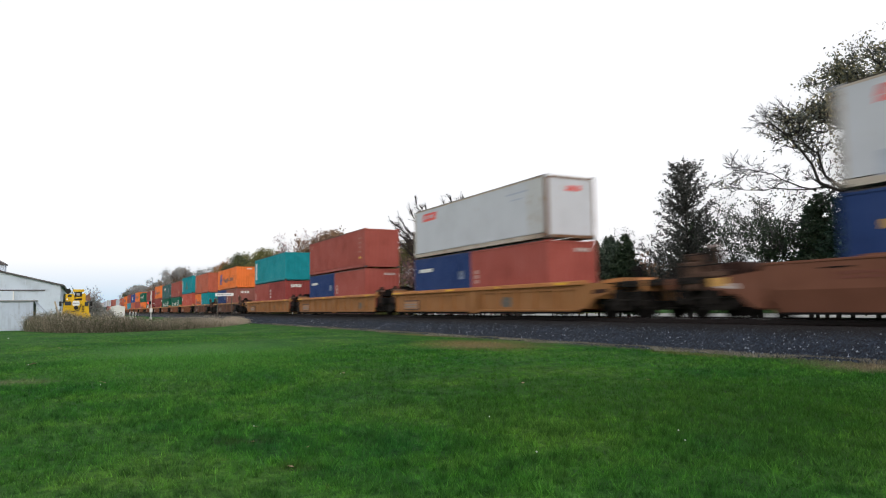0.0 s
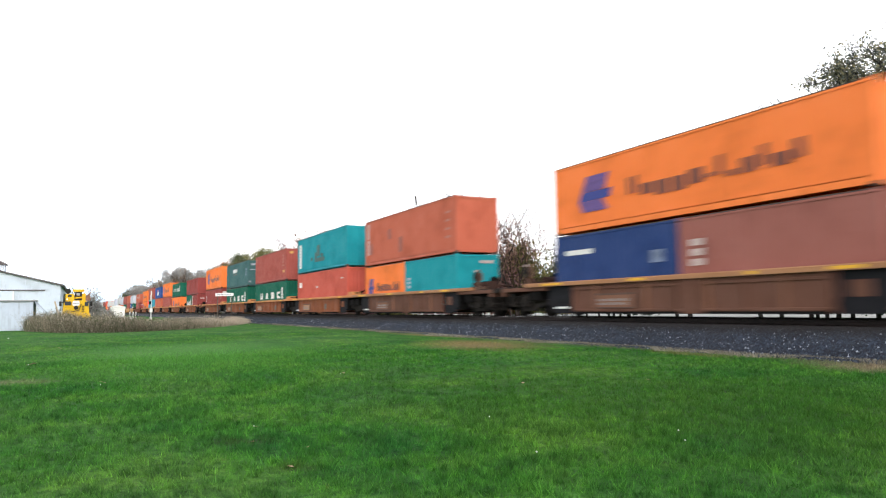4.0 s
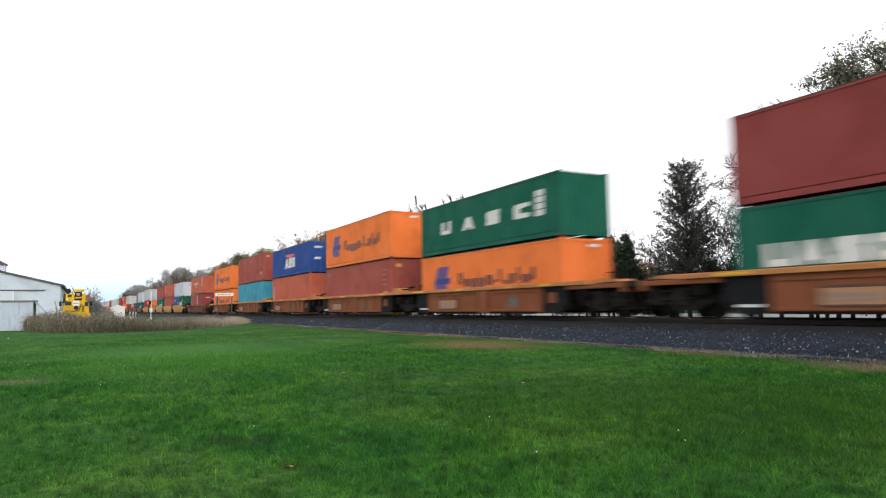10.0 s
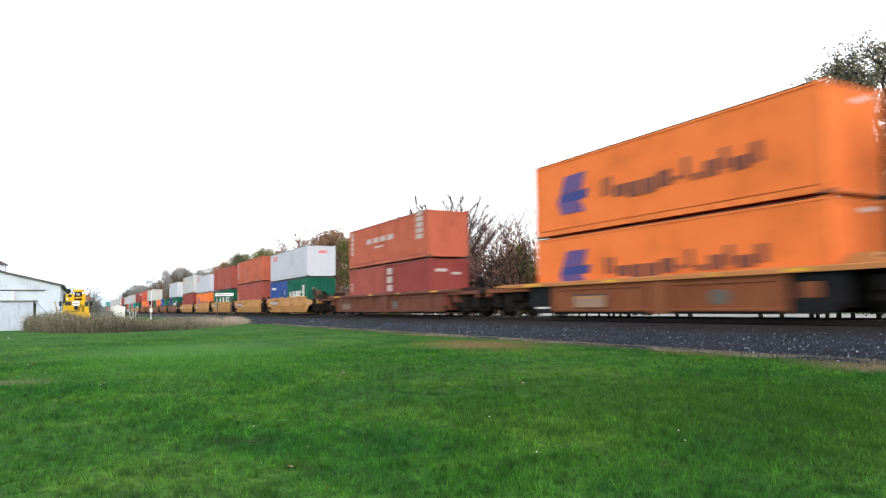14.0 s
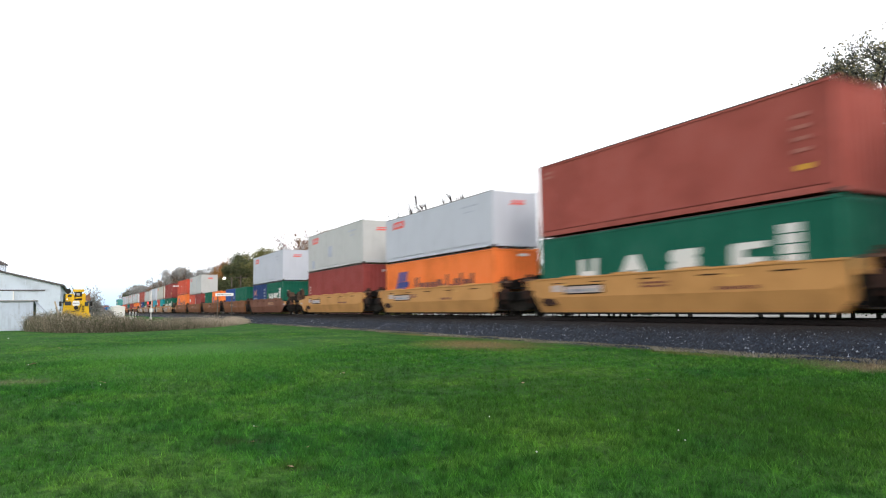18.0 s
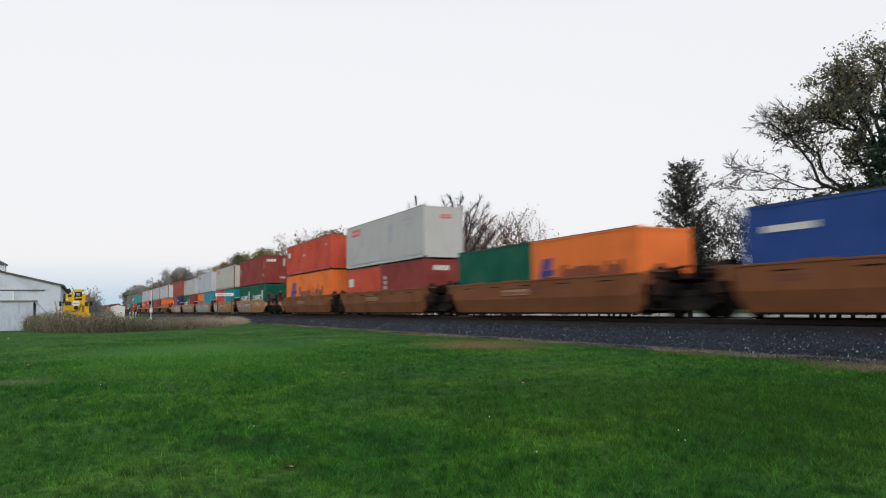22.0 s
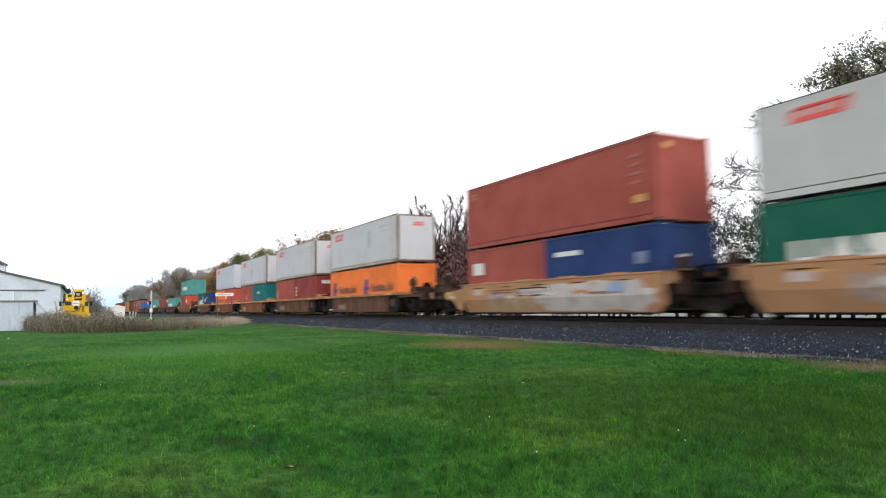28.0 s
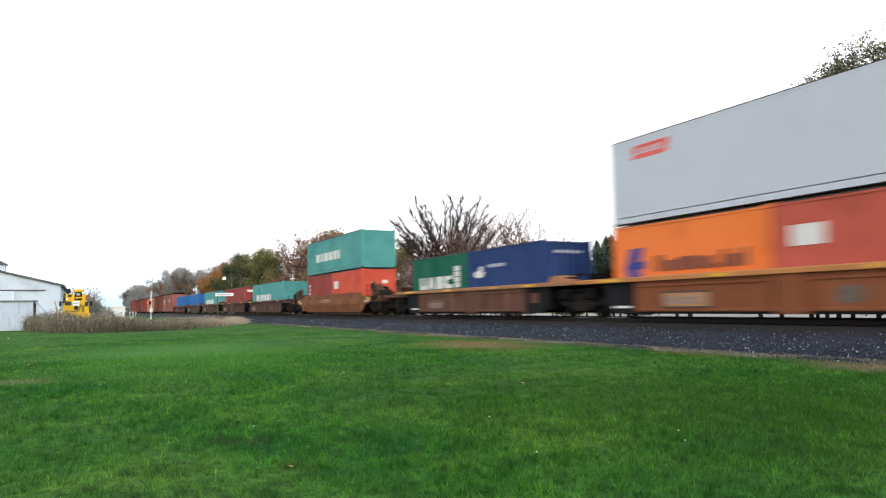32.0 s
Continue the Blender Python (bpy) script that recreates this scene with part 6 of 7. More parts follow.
def fan_tree(name, label, seed, ends):
    """Bare limbs that fan out from a low fork to the given ends, with fine twigs all along them."""
    rnd = random.Random(seed)
    t = tagged(new(name), label, "tree")
    segs, at = [(Vector((0, 0, -0.1)), Vector((0, 0, 2.4)), 0.36, 0.30)], []
    ends = ends + [(a + rnd.gauss(0, 0.45), b - abs(rnd.gauss(0, 1.1))) for a, b in ends[::2]]
    for side, up in ends:
        up *= 0.955
        deep = rnd.uniform(-0.5, 0.5)
        end = towards(side, up, abs(side) * deep * 0.6 + rnd.gauss(0, 1.0))
        p, last, r = Vector((rnd.gauss(0, 0.08), rnd.gauss(0, 0.08), rnd.uniform(1.2, 2.4))), None, rnd.uniform(0.09, 0.145)
        n = 11
        for i in range(1, n + 1):
            f = i / n
            g = towards(side * f ** 1.25, 1.8 + (up - 1.8) * f ** 0.92, 0) + (end - towards(side, up, 0)) * f
            q = g + Vector((rnd.gauss(0, 0.11), rnd.gauss(0, 0.11), rnd.gauss(0, 0.09)))
            segs.append((p, q, max(0.03, r * (1 - 0.82 * (i - 1) / n)), max(0.026, r * (1 - 0.82 * f))))
            d, before = (q - p).normalized(), p
            p = q
            if f > 0.2:
                for _ in range(12):
                    o = before.lerp(q, rnd.random())
                    e = (d + Vector((rnd.gauss(0, 1), rnd.gauss(0, 1), rnd.gauss(0.15, 0.8))) * 0.48).normalized()
                    w = rnd.uniform(0.5, 1.5) * (1.2 - 0.6 * f)
                    segs.append((o, o + e * w, 0.024, 0.014))
                    for u in (0.4, 0.7):
                        e2 = (e + Vector((rnd.gauss(0, 1), rnd.gauss(0, 1), rnd.gauss(0.1, 0.7))) * 0.42).normalized()
                        segs.append((o + e * (w * u), o + e * (w * u) + e2 * (w * rnd.uniform(0.35, 0.6)), 0.017, 0.011))
                    if 0.4 < f < 0.8 and rnd.random() < 0.18:
                        at += [tuple(o + e * w + Vector((rnd.gauss(0, 0.2), rnd.gauss(0, 0.2), rnd.gauss(0, 0.16)))) for _ in range(4)]
    limb_mesh("trunk", segs, M_BARKRED, t, 0.013)
    leaf_mesh("crown", at, 0.07, LEAF["plum"], t, seed + 2)
    return t


def recoloured(tree, leaf, label):
    tagged(tree, label)
    for o in tree.children:
        if o.name.startswith("crown"):
            o.material_slots[0].link = "OBJECT"
            o.material_slots[0].material = LEAF[leaf]
    return tree


def build_trees():
    # opposite the lawn, beyond the track
    place(guided_tree("maple_tree", "large half-bare maple with grey-olive leaves", [(-0.4, -0.1), (-0.2, 4.5), (-0.1, 7.0), (-0.4, 9.2)],
                      [([(-0.3, 8.6), (0.6, 10.2), (1.6, 11.6), (2.6, 12.5)], 0.19, 2, 6), ([(-0.3, 8.9), (0.4, 11.0), (1.2, 12.4), (1.9, 13.2)], 0.19, 2, 6), ([(-0.4, 9.2), (-0.1, 11.3), (0.5, 13.0), (0.9, 14.0)], 0.2, 2, 6),
                       ([(-0.4, 9.2), (-0.8, 11.3), (-0.7, 13.2), (-0.3, 14.6)], 0.2, 2, 6), ([(-0.4, 9.2), (-1.5, 11.6), (-1.8, 13.6), (-1.6, 15.0)], 0.2, 2, 6), ([(0.4, 11.0), (1.3, 11.3), (2.0, 11.4), (2.6, 11.5)], 0.12, 2, 6),
                       ([(-0.4, 9.6), (-1.6, 11.2), (-2.8, 12.6), (-3.6, 14.0)], 0.2, 2, 6), ([(0.3, 10.6), (0.9, 11.8), (1.1, 12.5), (1.4, 12.9)], 0.1, 2, 6),
                       ([(-0.2, 5.6), (1.4, 7.05), (3.5, 7.6), (4.3, 9.1), (5.4, 10.2), (6.4, 10.9)], 0.17, 2, 0), ([(1.4, 7.0), (2.5, 8.2), (2.7, 9.1), (3.4, 9.9), (4.0, 10.3), (4.8, 10.7)], 0.12, 2, 1), ([(3.0, 7.4), (4.4, 7.9), (5.2, 8.4), (6.4, 8.7), (7.2, 8.7)], 0.08, 2, 0),
                       ([(-0.3, 9.4), (0.8, 10.5), (2.5, 10.6), (3.7, 10.4), (4.5, 10.1)], 0.13, 2, 1), ([(1.1, 10.6), (2.8, 11.1), (3.9, 11.3), (4.7, 11.5)], 0.08, 2, 0), ([(1.7, 7.3), (3.6, 7.4), (5.2, 7.55), (6.8, 7.5), (7.6, 7.6)], 0.08, 1, 1),
                       ([(4.3, 9.2), (4.7, 9.9), (4.8, 10.4)], 0.06, 2, 3), ([(2.0, 9.5), (1.6, 8.8), (1.0, 9.2)], 0.06, 2, 3), ([(-0.3, 8.2), (0.6, 8.6), (1.2, 9.4)], 0.08, 2, 6)], 12, "maple", size=0.094, cloud=0.19, thin=0.012, twig=0.7), -21.3, 38.0)
    place(conifer("spruce_tree", "tall dark green fir with dense needles", 13.2, 6.8, "fir", 21, density=2.0, size=0.13, sweep=0.1), -18.9, 36.6)
    for x, y, h, seed in ((-27.0, 44.5, 9.0, 46), (-24.8, 43.5, 9.6, 47), (-22.4, 42.5, 10.2, 48), (-29.4, 45.5, 8.8, 49), (-31.4, 47.5, 8.6, 50), (-17.6, 43.0, 10.0, 51), (-20.4, 41.5, 10.4, 52)):
        place(conifer("fir_tree", "dark fir with a ragged blunt crown", h, 5.2, "pine" if seed % 2 else "fir", seed, ragged=0.65, density=1.9, size=0.115, sweep=0.2, blunt=0.6), x, y)
    place(conifer("spruce_tree", "dark grey-green spruce with a broad spired crown", 13.0, 7.0, "spruce", 22, ragged=0.5, density=1.75, size=0.105, sweep=0.55, blunt=0.45, leader=0.9), -41.0, 45.0)
    place(conifer("spruce_tree", "young dark green spruce beyond the track", 8.0, 5.2, "pine", 23, density=1.7, size=0.13), -48.4, 45.0)
    for x, y, h, w, seed in ((-52.4, 46.2, 7.9, 3.0, 24), (-53.5, 45.9, 7.5, 2.8, 27), (-54.8, 45.4, 7.0, 2.8, 28), (-51.2, 46.6, 7.4, 2.6, 29), (-53.0, 47.4, 8.1, 3.0, 30), (-50.2, 46.9, 6.6, 2.6, 31), (-56.0, 45.4, 6.2, 2.8, 32)):
        place(conifer("cedar_tree", "narrow grey-green cedar with a pointed tip", h, w, "cedar", seed, ragged=0.45, density=3.0, size=0.10, sweep=1.5, blunt=0.8, leader=0.3), x, y)
    for x, y, h, seed in ((-45.6, 48.5, 9.3, 41), (-38.0, 50.0, 11.0, 42), (-35.0, 48.5, 10.0, 43), (-31.2, 46.5, 9.8, 44), (-28.3, 45.0, 9.4, 45)):
        place(deciduous("pine_tree", "dark pine with ragged tufts of needles", h, "spruce" if seed % 2 else "pine", seed, depth=4, spread=0.55, per_tip=13, leaf_size=0.10, cloud=0.17, trunk=0.24, limit=7000), x, y)
    place(fan_tree("bare_tree", "wide bare tree with many thin purple-grey limbs", 33, [(6.1, 11.1), (5.6, 10.0), (4.8, 9.0), (5.2, 11.4), (3.6, 13.0), (4.1, 11.9), (2.7, 12.5), (1.7, 11.8), (2.2, 10.2), (0.5, 12.8), (-0.3, 13.3), (-1.0, 12.7), (-0.4, 11.2), (-1.9, 11.4),
                                                                                                         (-2.7, 12.6), (-3.3, 12.9), (-3.9, 12.3), (-4.6, 10.9), (-3.6, 9.6), (-4.4, 9.2), (3.4, 9.4), (0.9, 10.0), (-2.4, 10.2), (6.0, 9.0), (-5.2, 9.6)]), -62.5, 33.7)
    place(deciduous("young_tree", "slender young tree with sparse pinkish brown leaves", 10.8, "pink", 36, depth=4, spread=0.30, per_tip=5, leaf_size=0.085, cloud=0.22, bark=M_BARKRED, trunk=0.25, stems=4, lift=0.9, limit=6000, crook=0.2), -53.6, 36.0)
    # woods beyond the track: prototypes, then copies
    protos = [deciduous("broadleaf_tree", "broadleaf tree", 14.4, "green", 51, depth=4, per_tip=60, leaf_size=0.215, cloud=0.42, spread=0.55, limit=16000),
              deciduous("broadleaf_tree", "broadleaf tree", 14.4, "green", 52, depth=4, per_tip=60, leaf_size=0.215, cloud=0.42, spread=0.5, limit=16000),
              deciduous("broadleaf_tree", "broadleaf tree", 14.4, "plum", 53, depth=4, per_tip=16, leaf_size=0.13, cloud=0.3, spread=0.5, limit=6500, thin=0.03)]
    said = {"plum": "half-bare tree with purple-brown leaves", "russet": "broadleaf tree with russet brown leaves", "olive": "broadleaf tree with dull olive leaves", "lime": "broadleaf tree with yellow-green leaves",
            "green": "broadleaf tree with dark green leaves", "gold": "broadleaf tree in golden autumn leaf", "orange": "broadleaf tree in pale orange autumn leaf", "grey": "nearly bare tree with grey-green leaves"}
    spots = [(-123, 38, 16.6, "plum", 2), (-115, 37, 15.4, "plum", 2), (-108, 38, 14.4, "russet", 0), (-99, 37, 12.0, "olive", 0), (-91.5, 36, 11.2, "olive", 1), (-85, 38, 10.6, "olive", 0), (-79, 40, 9.2, "plum", 2),
             (-156, 38, 15.3, "lime", 0), (-146, 40, 13.4, "russet", 1), (-137, 40, 12.2, "russet", 0), (-129, 42, 11.5, "olive", 1), (-166, 38, 15.2, "green", 1), (-177, 37, 15.7, "green", 0), (-188, 35, 15.4, "green", 1),
             (-200, 33, 13.6, "gold", 0), (-196, 31, 11.0, "gold", 1), (-214, 32, 12.0, "russet", 2), (-228, 40, 18.2, "orange", 1), (-221, 38, 16.2, "orange", 0), (-240, 36, 16.0, "grey", 0), (-250, 34, 16.0, "russet", 2), (-258, 32, 16.8, "grey", 0),
             (-268, 31, 16.3, "russet", 1), (-278, 30, 16.4, "grey", 0), (-290, 30, 15.0, "russet", 2), (-304, 30, 15.5, "grey", 1), (-320, 30, 20.5, "grey", 2), (-340, 30, 16, "grey", 1), (-358, 29, 15, "russet", 0),
             (-377, 28, 15.4, "grey", 1), (-398, 28, 15, "grey", 0), (-420, 27, 16, "grey", 1), (-446, 26, 17, "grey", 0), (-470, 27, 16, "green", 1), (-500, 28, 15, "grey", 0)]
    for i, (x, y, h, leaf, k) in enumerate(spots):
        t = copy_thing(protos[k], pose(x, y, 0, 0, 0, i * 77 % 360) @ Matrix.Scale(h / 15.0, 4))
        t.matrix_basis = pose(x, y, 0, 0, 0, i * 77 % 360) @ Matrix.Diagonal((h / 15.0 * 0.92, h / 15.0 * 0.92, h / 15.0, 1))
        recoloured(t, leaf, said[leaf])
    for t in protos:
        for o in list(t.children) + [t]:
            bpy.data.objects.remove(o)
    # undergrowth
    bush = deciduous("shrub", "shrub", 4.0, "russet", 61, depth=3, per_tip=40, leaf_size=0.125, cloud=0.3, spread=0.6, stems=5, trunk=0.3, limit=4200)
    tagged(bush, category="shrub")
    rnd = random.Random(8)
    x = -66.0
    kinds = [("russet", "brown leafy shrub"), ("olive", "dull olive shrub"), ("grey", "grey-brown half-bare shrub"), ("plum", "purple-brown half-bare shrub")]
    while x > -470:
        leaf, what = rnd.choice(kinds)
        k = rnd.uniform(0.8, 1.5)
        t = copy_thing(bush, Matrix())
        t.matrix_basis = pose(x, rnd.uniform(29, 33) - max(0, -x - 250) * 0.015, 0, 0, 0, rnd.uniform(0, 360)) @ Matrix.Diagonal((k * 1.4, k * 1.2, k, 1))
        recoloured(t, leaf, what + " at the edge of the woods")
        x -= rnd.uniform(5, 8)
    for x, y, k in ((-60.6, 36.2, 1.5), (-62.6, 35.0, 1.3), (-64.4, 34.0, 1.45), (-58.6, 37.2, 1.2), (-56.6, 38.0, 1.35)):
        t = copy_thing(bush, Matrix())
        t.matrix_basis = pose(x, y, 0, 0, 0, x * 70) @ Matrix.Diagonal((k * 1.2, k * 1.2, k * 1.3, 1))
        recoloured(t, "plum", "purple-brown brush round the foot of the bare tree")
    for x, y, k, h in ((-55.4, 39.0, 1.2, 2.0), (-53.2, 40.0, 1.1, 1.75), (-57.4, 38.4, 1.1, 1.7), (-51.6, 40.6, 1.2, 1.45)):
        t = copy_thing(bush, Matrix())
        t.matrix_basis = pose(x, y, 0, 0, 0, x * 70) @ Matrix.Diagonal((k, k, h, 1))
        recoloured(t, "olive", "tall olive brush round the young tree")
    x = -12.0
    while x > -66:
        leaf, what = rnd.choice([("pine", "dark evergreen shrub"), ("cedar", "green cedar shrub"), ("russet", "brown leafy shrub")])
        k = rnd.uniform(0.7, 1.15) * (1.4 if x < -50 else 1.0)
        t = copy_thing(bush, Matrix())
        t.matrix_basis = pose(x * 1.42, rnd.uniform(68, 73), 0, 0, 0, rnd.uniform(0, 360)) @ Matrix.Diagonal((k * 2.1, k * 1.6, k * 1.42, 1))
        recoloured(t, leaf, what + " beyond the far lawn")
        x -= rnd.uniform(2.6, 4)
    for x, y, k, leaf, label in ((-77.0, 0.6, 0.85, "grey", "purple-grey half-bare bush behind the machine"), (-78.5, 1.4, 0.42, "grey", "grey half-bare bush behind the machine"), (-96.0, -1.9, 0.98, "cedar", "dark green bush behind the barn"), (-88.0, 2.6, 0.4, "grey", "low grey-brown bush behind the weeds")):
        t = copy_thing(bush, Matrix())
        t.matrix_basis = pose(x, y, 0, 0, 0, 40) @ Matrix.Diagonal((k * 0.8, k * 0.8, k, 1))
        recoloured(t, leaf, label)
    for o in list(bush.children) + [bush]:
        bpy.data.objects.remove(o)
    # far woods along the horizon
    rng = np.random.default_rng(9)
    n = 9000
    u = rng.random(n)
    at = np.stack([-620 - 160 * rng.random(n), -420 + 440 * u, rng.random(n) ** 1.6 * (7 + 4 * np.sin(u * 37) + 2.5 * np.sin(u * 91))], -1)
    tagged(leaf_mesh("far_woods", at, 1.9, LEAF["grey"], None, 4), "distant grey woods along the horizon", "woods", kind="stuff")
    at = np.stack([-700 + 1300 * u, 150 + 60 * rng.random(n), rng.random(n) ** 1.4 * (9 + 4 * np.sin(u * 51))], -1)
    tagged(leaf_mesh("far_woods", at, 1.5, LEAF["green"], None, 5), "distant woods behind the far lawn", "woods", kind="stuff")


build_trees()

# ---- the yard to the rear: barn, shed, machine, weeds ----
M_SIDING = paint("white_metal_siding", (0.60, 0.68, 0.79), wear=0.10, rust=(0.35, 0.33, 0.30))
M_SHED = paint("pale_grey_metal", (0.53, 0.61, 0.72), wear=0.12, rust=(0.30, 0.28, 0.26))
M_ROOF = plain("dark_roof_metal", (0.10, 0.09, 0.095), 0.6, 0.1, 3.0, 0.3)
M_GALV = plain("galvanised_sheet", (0.30, 0.31, 0.33), 0.5, 0.3, 4.0, 0.2)
M_YELLOW = paint("machine_yellow_paint", (0.70, 0.44, 0.022), wear=0.55)
M_RUSTPART = plain("rusty_machine_iron", (0.22, 0.12, 0.085), 0.8, 0.0, 6.0, 0.45)
M_BLACK = plain("black_rubber", (0.02, 0.02, 0.02), 0.8, 0, 9.0, 0.3)
M_PALE = plain("pale_weathered_wood", (0.45, 0.38, 0.29), 0.85, 0, 5.0, 0.3)
M_DEADGRASS = leaf_material("dead_grass", [(0, (0.12, 0.115, 0.08)), (0.5, (0.24, 0.22, 0.165)), (1, (0.38, 0.35, 0.28))])
M_LEAFDRY = plain("dry_leaf_brown", (0.34, 0.25, 0.15), 0.8, 0, 30.0, 0.35)
M_POLE = plain("weathered_pole_wood", (0.12, 0.10, 0.085), 0.9, 0, 5.0, 0.35)
M_CONC = plain("pale_concrete", (0.62, 0.61, 0.58), 0.85, 0, 4.0, 0.15)
M_WHITEWASH = plain("white_enamel", (0.82, 0.82, 0.82), 0.5, 0, 3.0, 0.08)
M_REDLENS = plain("red_lens", (0.55, 0.02, 0.02), 0.25, 0, 3.0, 0.1)
M_GLASS, _n, _l, _b = material("dark_cab_glass")
_b.inputs["Base Color"].default_value = (0.02, 0.025, 0.03, 1)
_b.inputs["Roughness"].default_value = 0.08
M_REDGLOW, _n, _l, _b = material("lit_red_lens")
_b.inputs["Base Color"].default_value = (0.5, 0.02, 0.02, 1)
_b.inputs["Emission Color"].default_value = (1.0, 0.06, 0.04, 1)
_b.inputs["Emission Strength"].default_value = 2.5
M_GLOW, _n, _l, _b = material("lamp_glow")
_b.inputs["Emission Color"].default_value = (1.0, 0.97, 0.9, 1)
_b.inputs["Emission Strength"].default_value = 6.0


def build_barn():
    b = tagged(new("barn"), "white metal barn with a dark roof and sliding door", "barn")
    X0, X1, Y1, YM = -85.0, -106.0, -2.45, -9.6
    eave, ridge = 4.2, 6.0
    Y0 = 2 * YM - Y1
    whole("gable_wall", Shape().prism([(Y0, 0), (Y1, 0), (Y1, eave), (YM, ridge), (Y0, eave)], X0 - 0.15, X0), M_SIDING, b)
    whole("gable_wall", Shape().prism([(Y0, 0), (Y1, 0), (Y1, eave), (YM, ridge), (Y0, eave)], X1, X1 + 0.15), M_SIDING, b)
    for y in (Y0, Y1):
        whole("side_wall", Shape().box(X1 + 0.15, X0 - 0.15, min(y, y + (0.15 if y == Y0 else -0.15)), max(y, y + (0.15 if y == Y0 else -0.15)), 0, eave), M_SIDING, b)
    y = Y1 - 0.3
    while y > Y0:
        z = eave + (ridge - eave) * (1 - abs(y - YM) / (Y1 - YM)) - 0.05
        piece(("seam", round(z, 2)), "siding_rib", lambda: Shape().box(-0.02, 0.03, -0.025, 0.025, 0.02, z), M_SIDING, b, pose(X0, y, 0))
        y -= 0.6
    for s_, ya in ((1, Y1), (-1, Y0)):
        dz = (ridge - eave) / (Y1 - YM)
        o = 0.35
        r = Shape()
        ye, ze = ya + s_ * o, eave - o * dz
        r.prism([(ye, ze), (ye, ze + 0.16), (YM, ridge + 0.16), (YM, ridge)] if s_ > 0 else [(ye, ze + 0.16), (ye, ze), (YM, ridge), (YM, ridge + 0.16)], X1 - 0.3, X0 + 0.35)
        whole("roof_slope", r, M_ROOF, b)
    whole("door_track", Shape().box(X0 + 0.03, X0 + 0.14, -9.4, -3.9, 3.62, 3.74), M_ROOF, b, label="dark sliding door track")
    d = whole("sliding_door", Shape().box(X0 + 0.05, X0 + 0.11, -9.2, -6.75, 0.1, 3.6), M_SIDING, b)
    whole("door_edge", Shape().box(X0 + 0.11, X0 + 0.15, -6.85, -6.72, 0.1, 3.6), M_WHITEWASH, d)
    v = whole("roof_vent", Shape().box(-87.6, -86.4, -8.9, -7.75, 5.4, 6.5), M_SIDING, b)
    whole("vent_cap", Shape().prism([(-9.05, 6.45), (-7.6, 6.45), (-7.6, 6.55), (-8.3, 6.95), (-9.05, 6.55)], -87.8, -86.2), M_ROOF, v)


def build_shed():
    b = tagged(new("shed"), "low pale grey ribbed metal shed in the weeds", "shed")
    X0, X1, Y1, Y0, H = -57.5, -61.0, -3.35, -12.5, 2.1
    whole("front_wall", Shape().box(X0 - 0.1, X0, Y0, Y1, 0, H), M_SHED, b)
    whole("rear_wall", Shape().box(X1, X1 + 0.1, Y0, Y1, 0, H), M_SHED, b)
    whole("side_wall", Shape().box(X1 + 0.1, X0 - 0.1, Y1 - 0.1, Y1, 0, H), M_SHED, b)
    whole("side_wall", Shape().box(X1 + 0.1, X0 - 0.1, Y0, Y0 + 0.1, 0, H), M_SHED, b)
    y = Y1 - 0.15
    while y > Y0:
        piece("shed_rib", "rib", lambda: Shape().prism([(-0.09, 0.03), (0.09, 0.03), (0.05, 2.04), (-0.05, 2.04)], 0.0, 0.05), M_SHED, b, pose(X0, y, 0))
        y -= 0.36
    whole("roof", Shape().prism([(Y0 - 0.15, H), (Y1 + 0.12, H), (Y1 + 0.12, H + 0.09), (Y0 - 0.15, H + 0.09)], X1 - 0.15, X0 + 0.18), M_GALV, b)
    whole("tarpaulin", Shape().prism([(Y1 + 0.02, H - 0.1), (Y1 + 0.75, 1.2), (Y1 + 0.95, 0.4), (Y1 + 1.0, 0.4), (Y1 + 0.8, 1.25), (Y1 + 0.05, H)], X1 + 0.4, X0 - 0.4), M_SHED, b, label="grey sheet hanging down the side")
    whole("reflector", Shape().tube((X0 + 0.05, -5.95, 0.42), (X0 + 0.075, -5.95, 0.42), 0.11, 0.11, 12), M_REDLENS, b, label="red reflector")


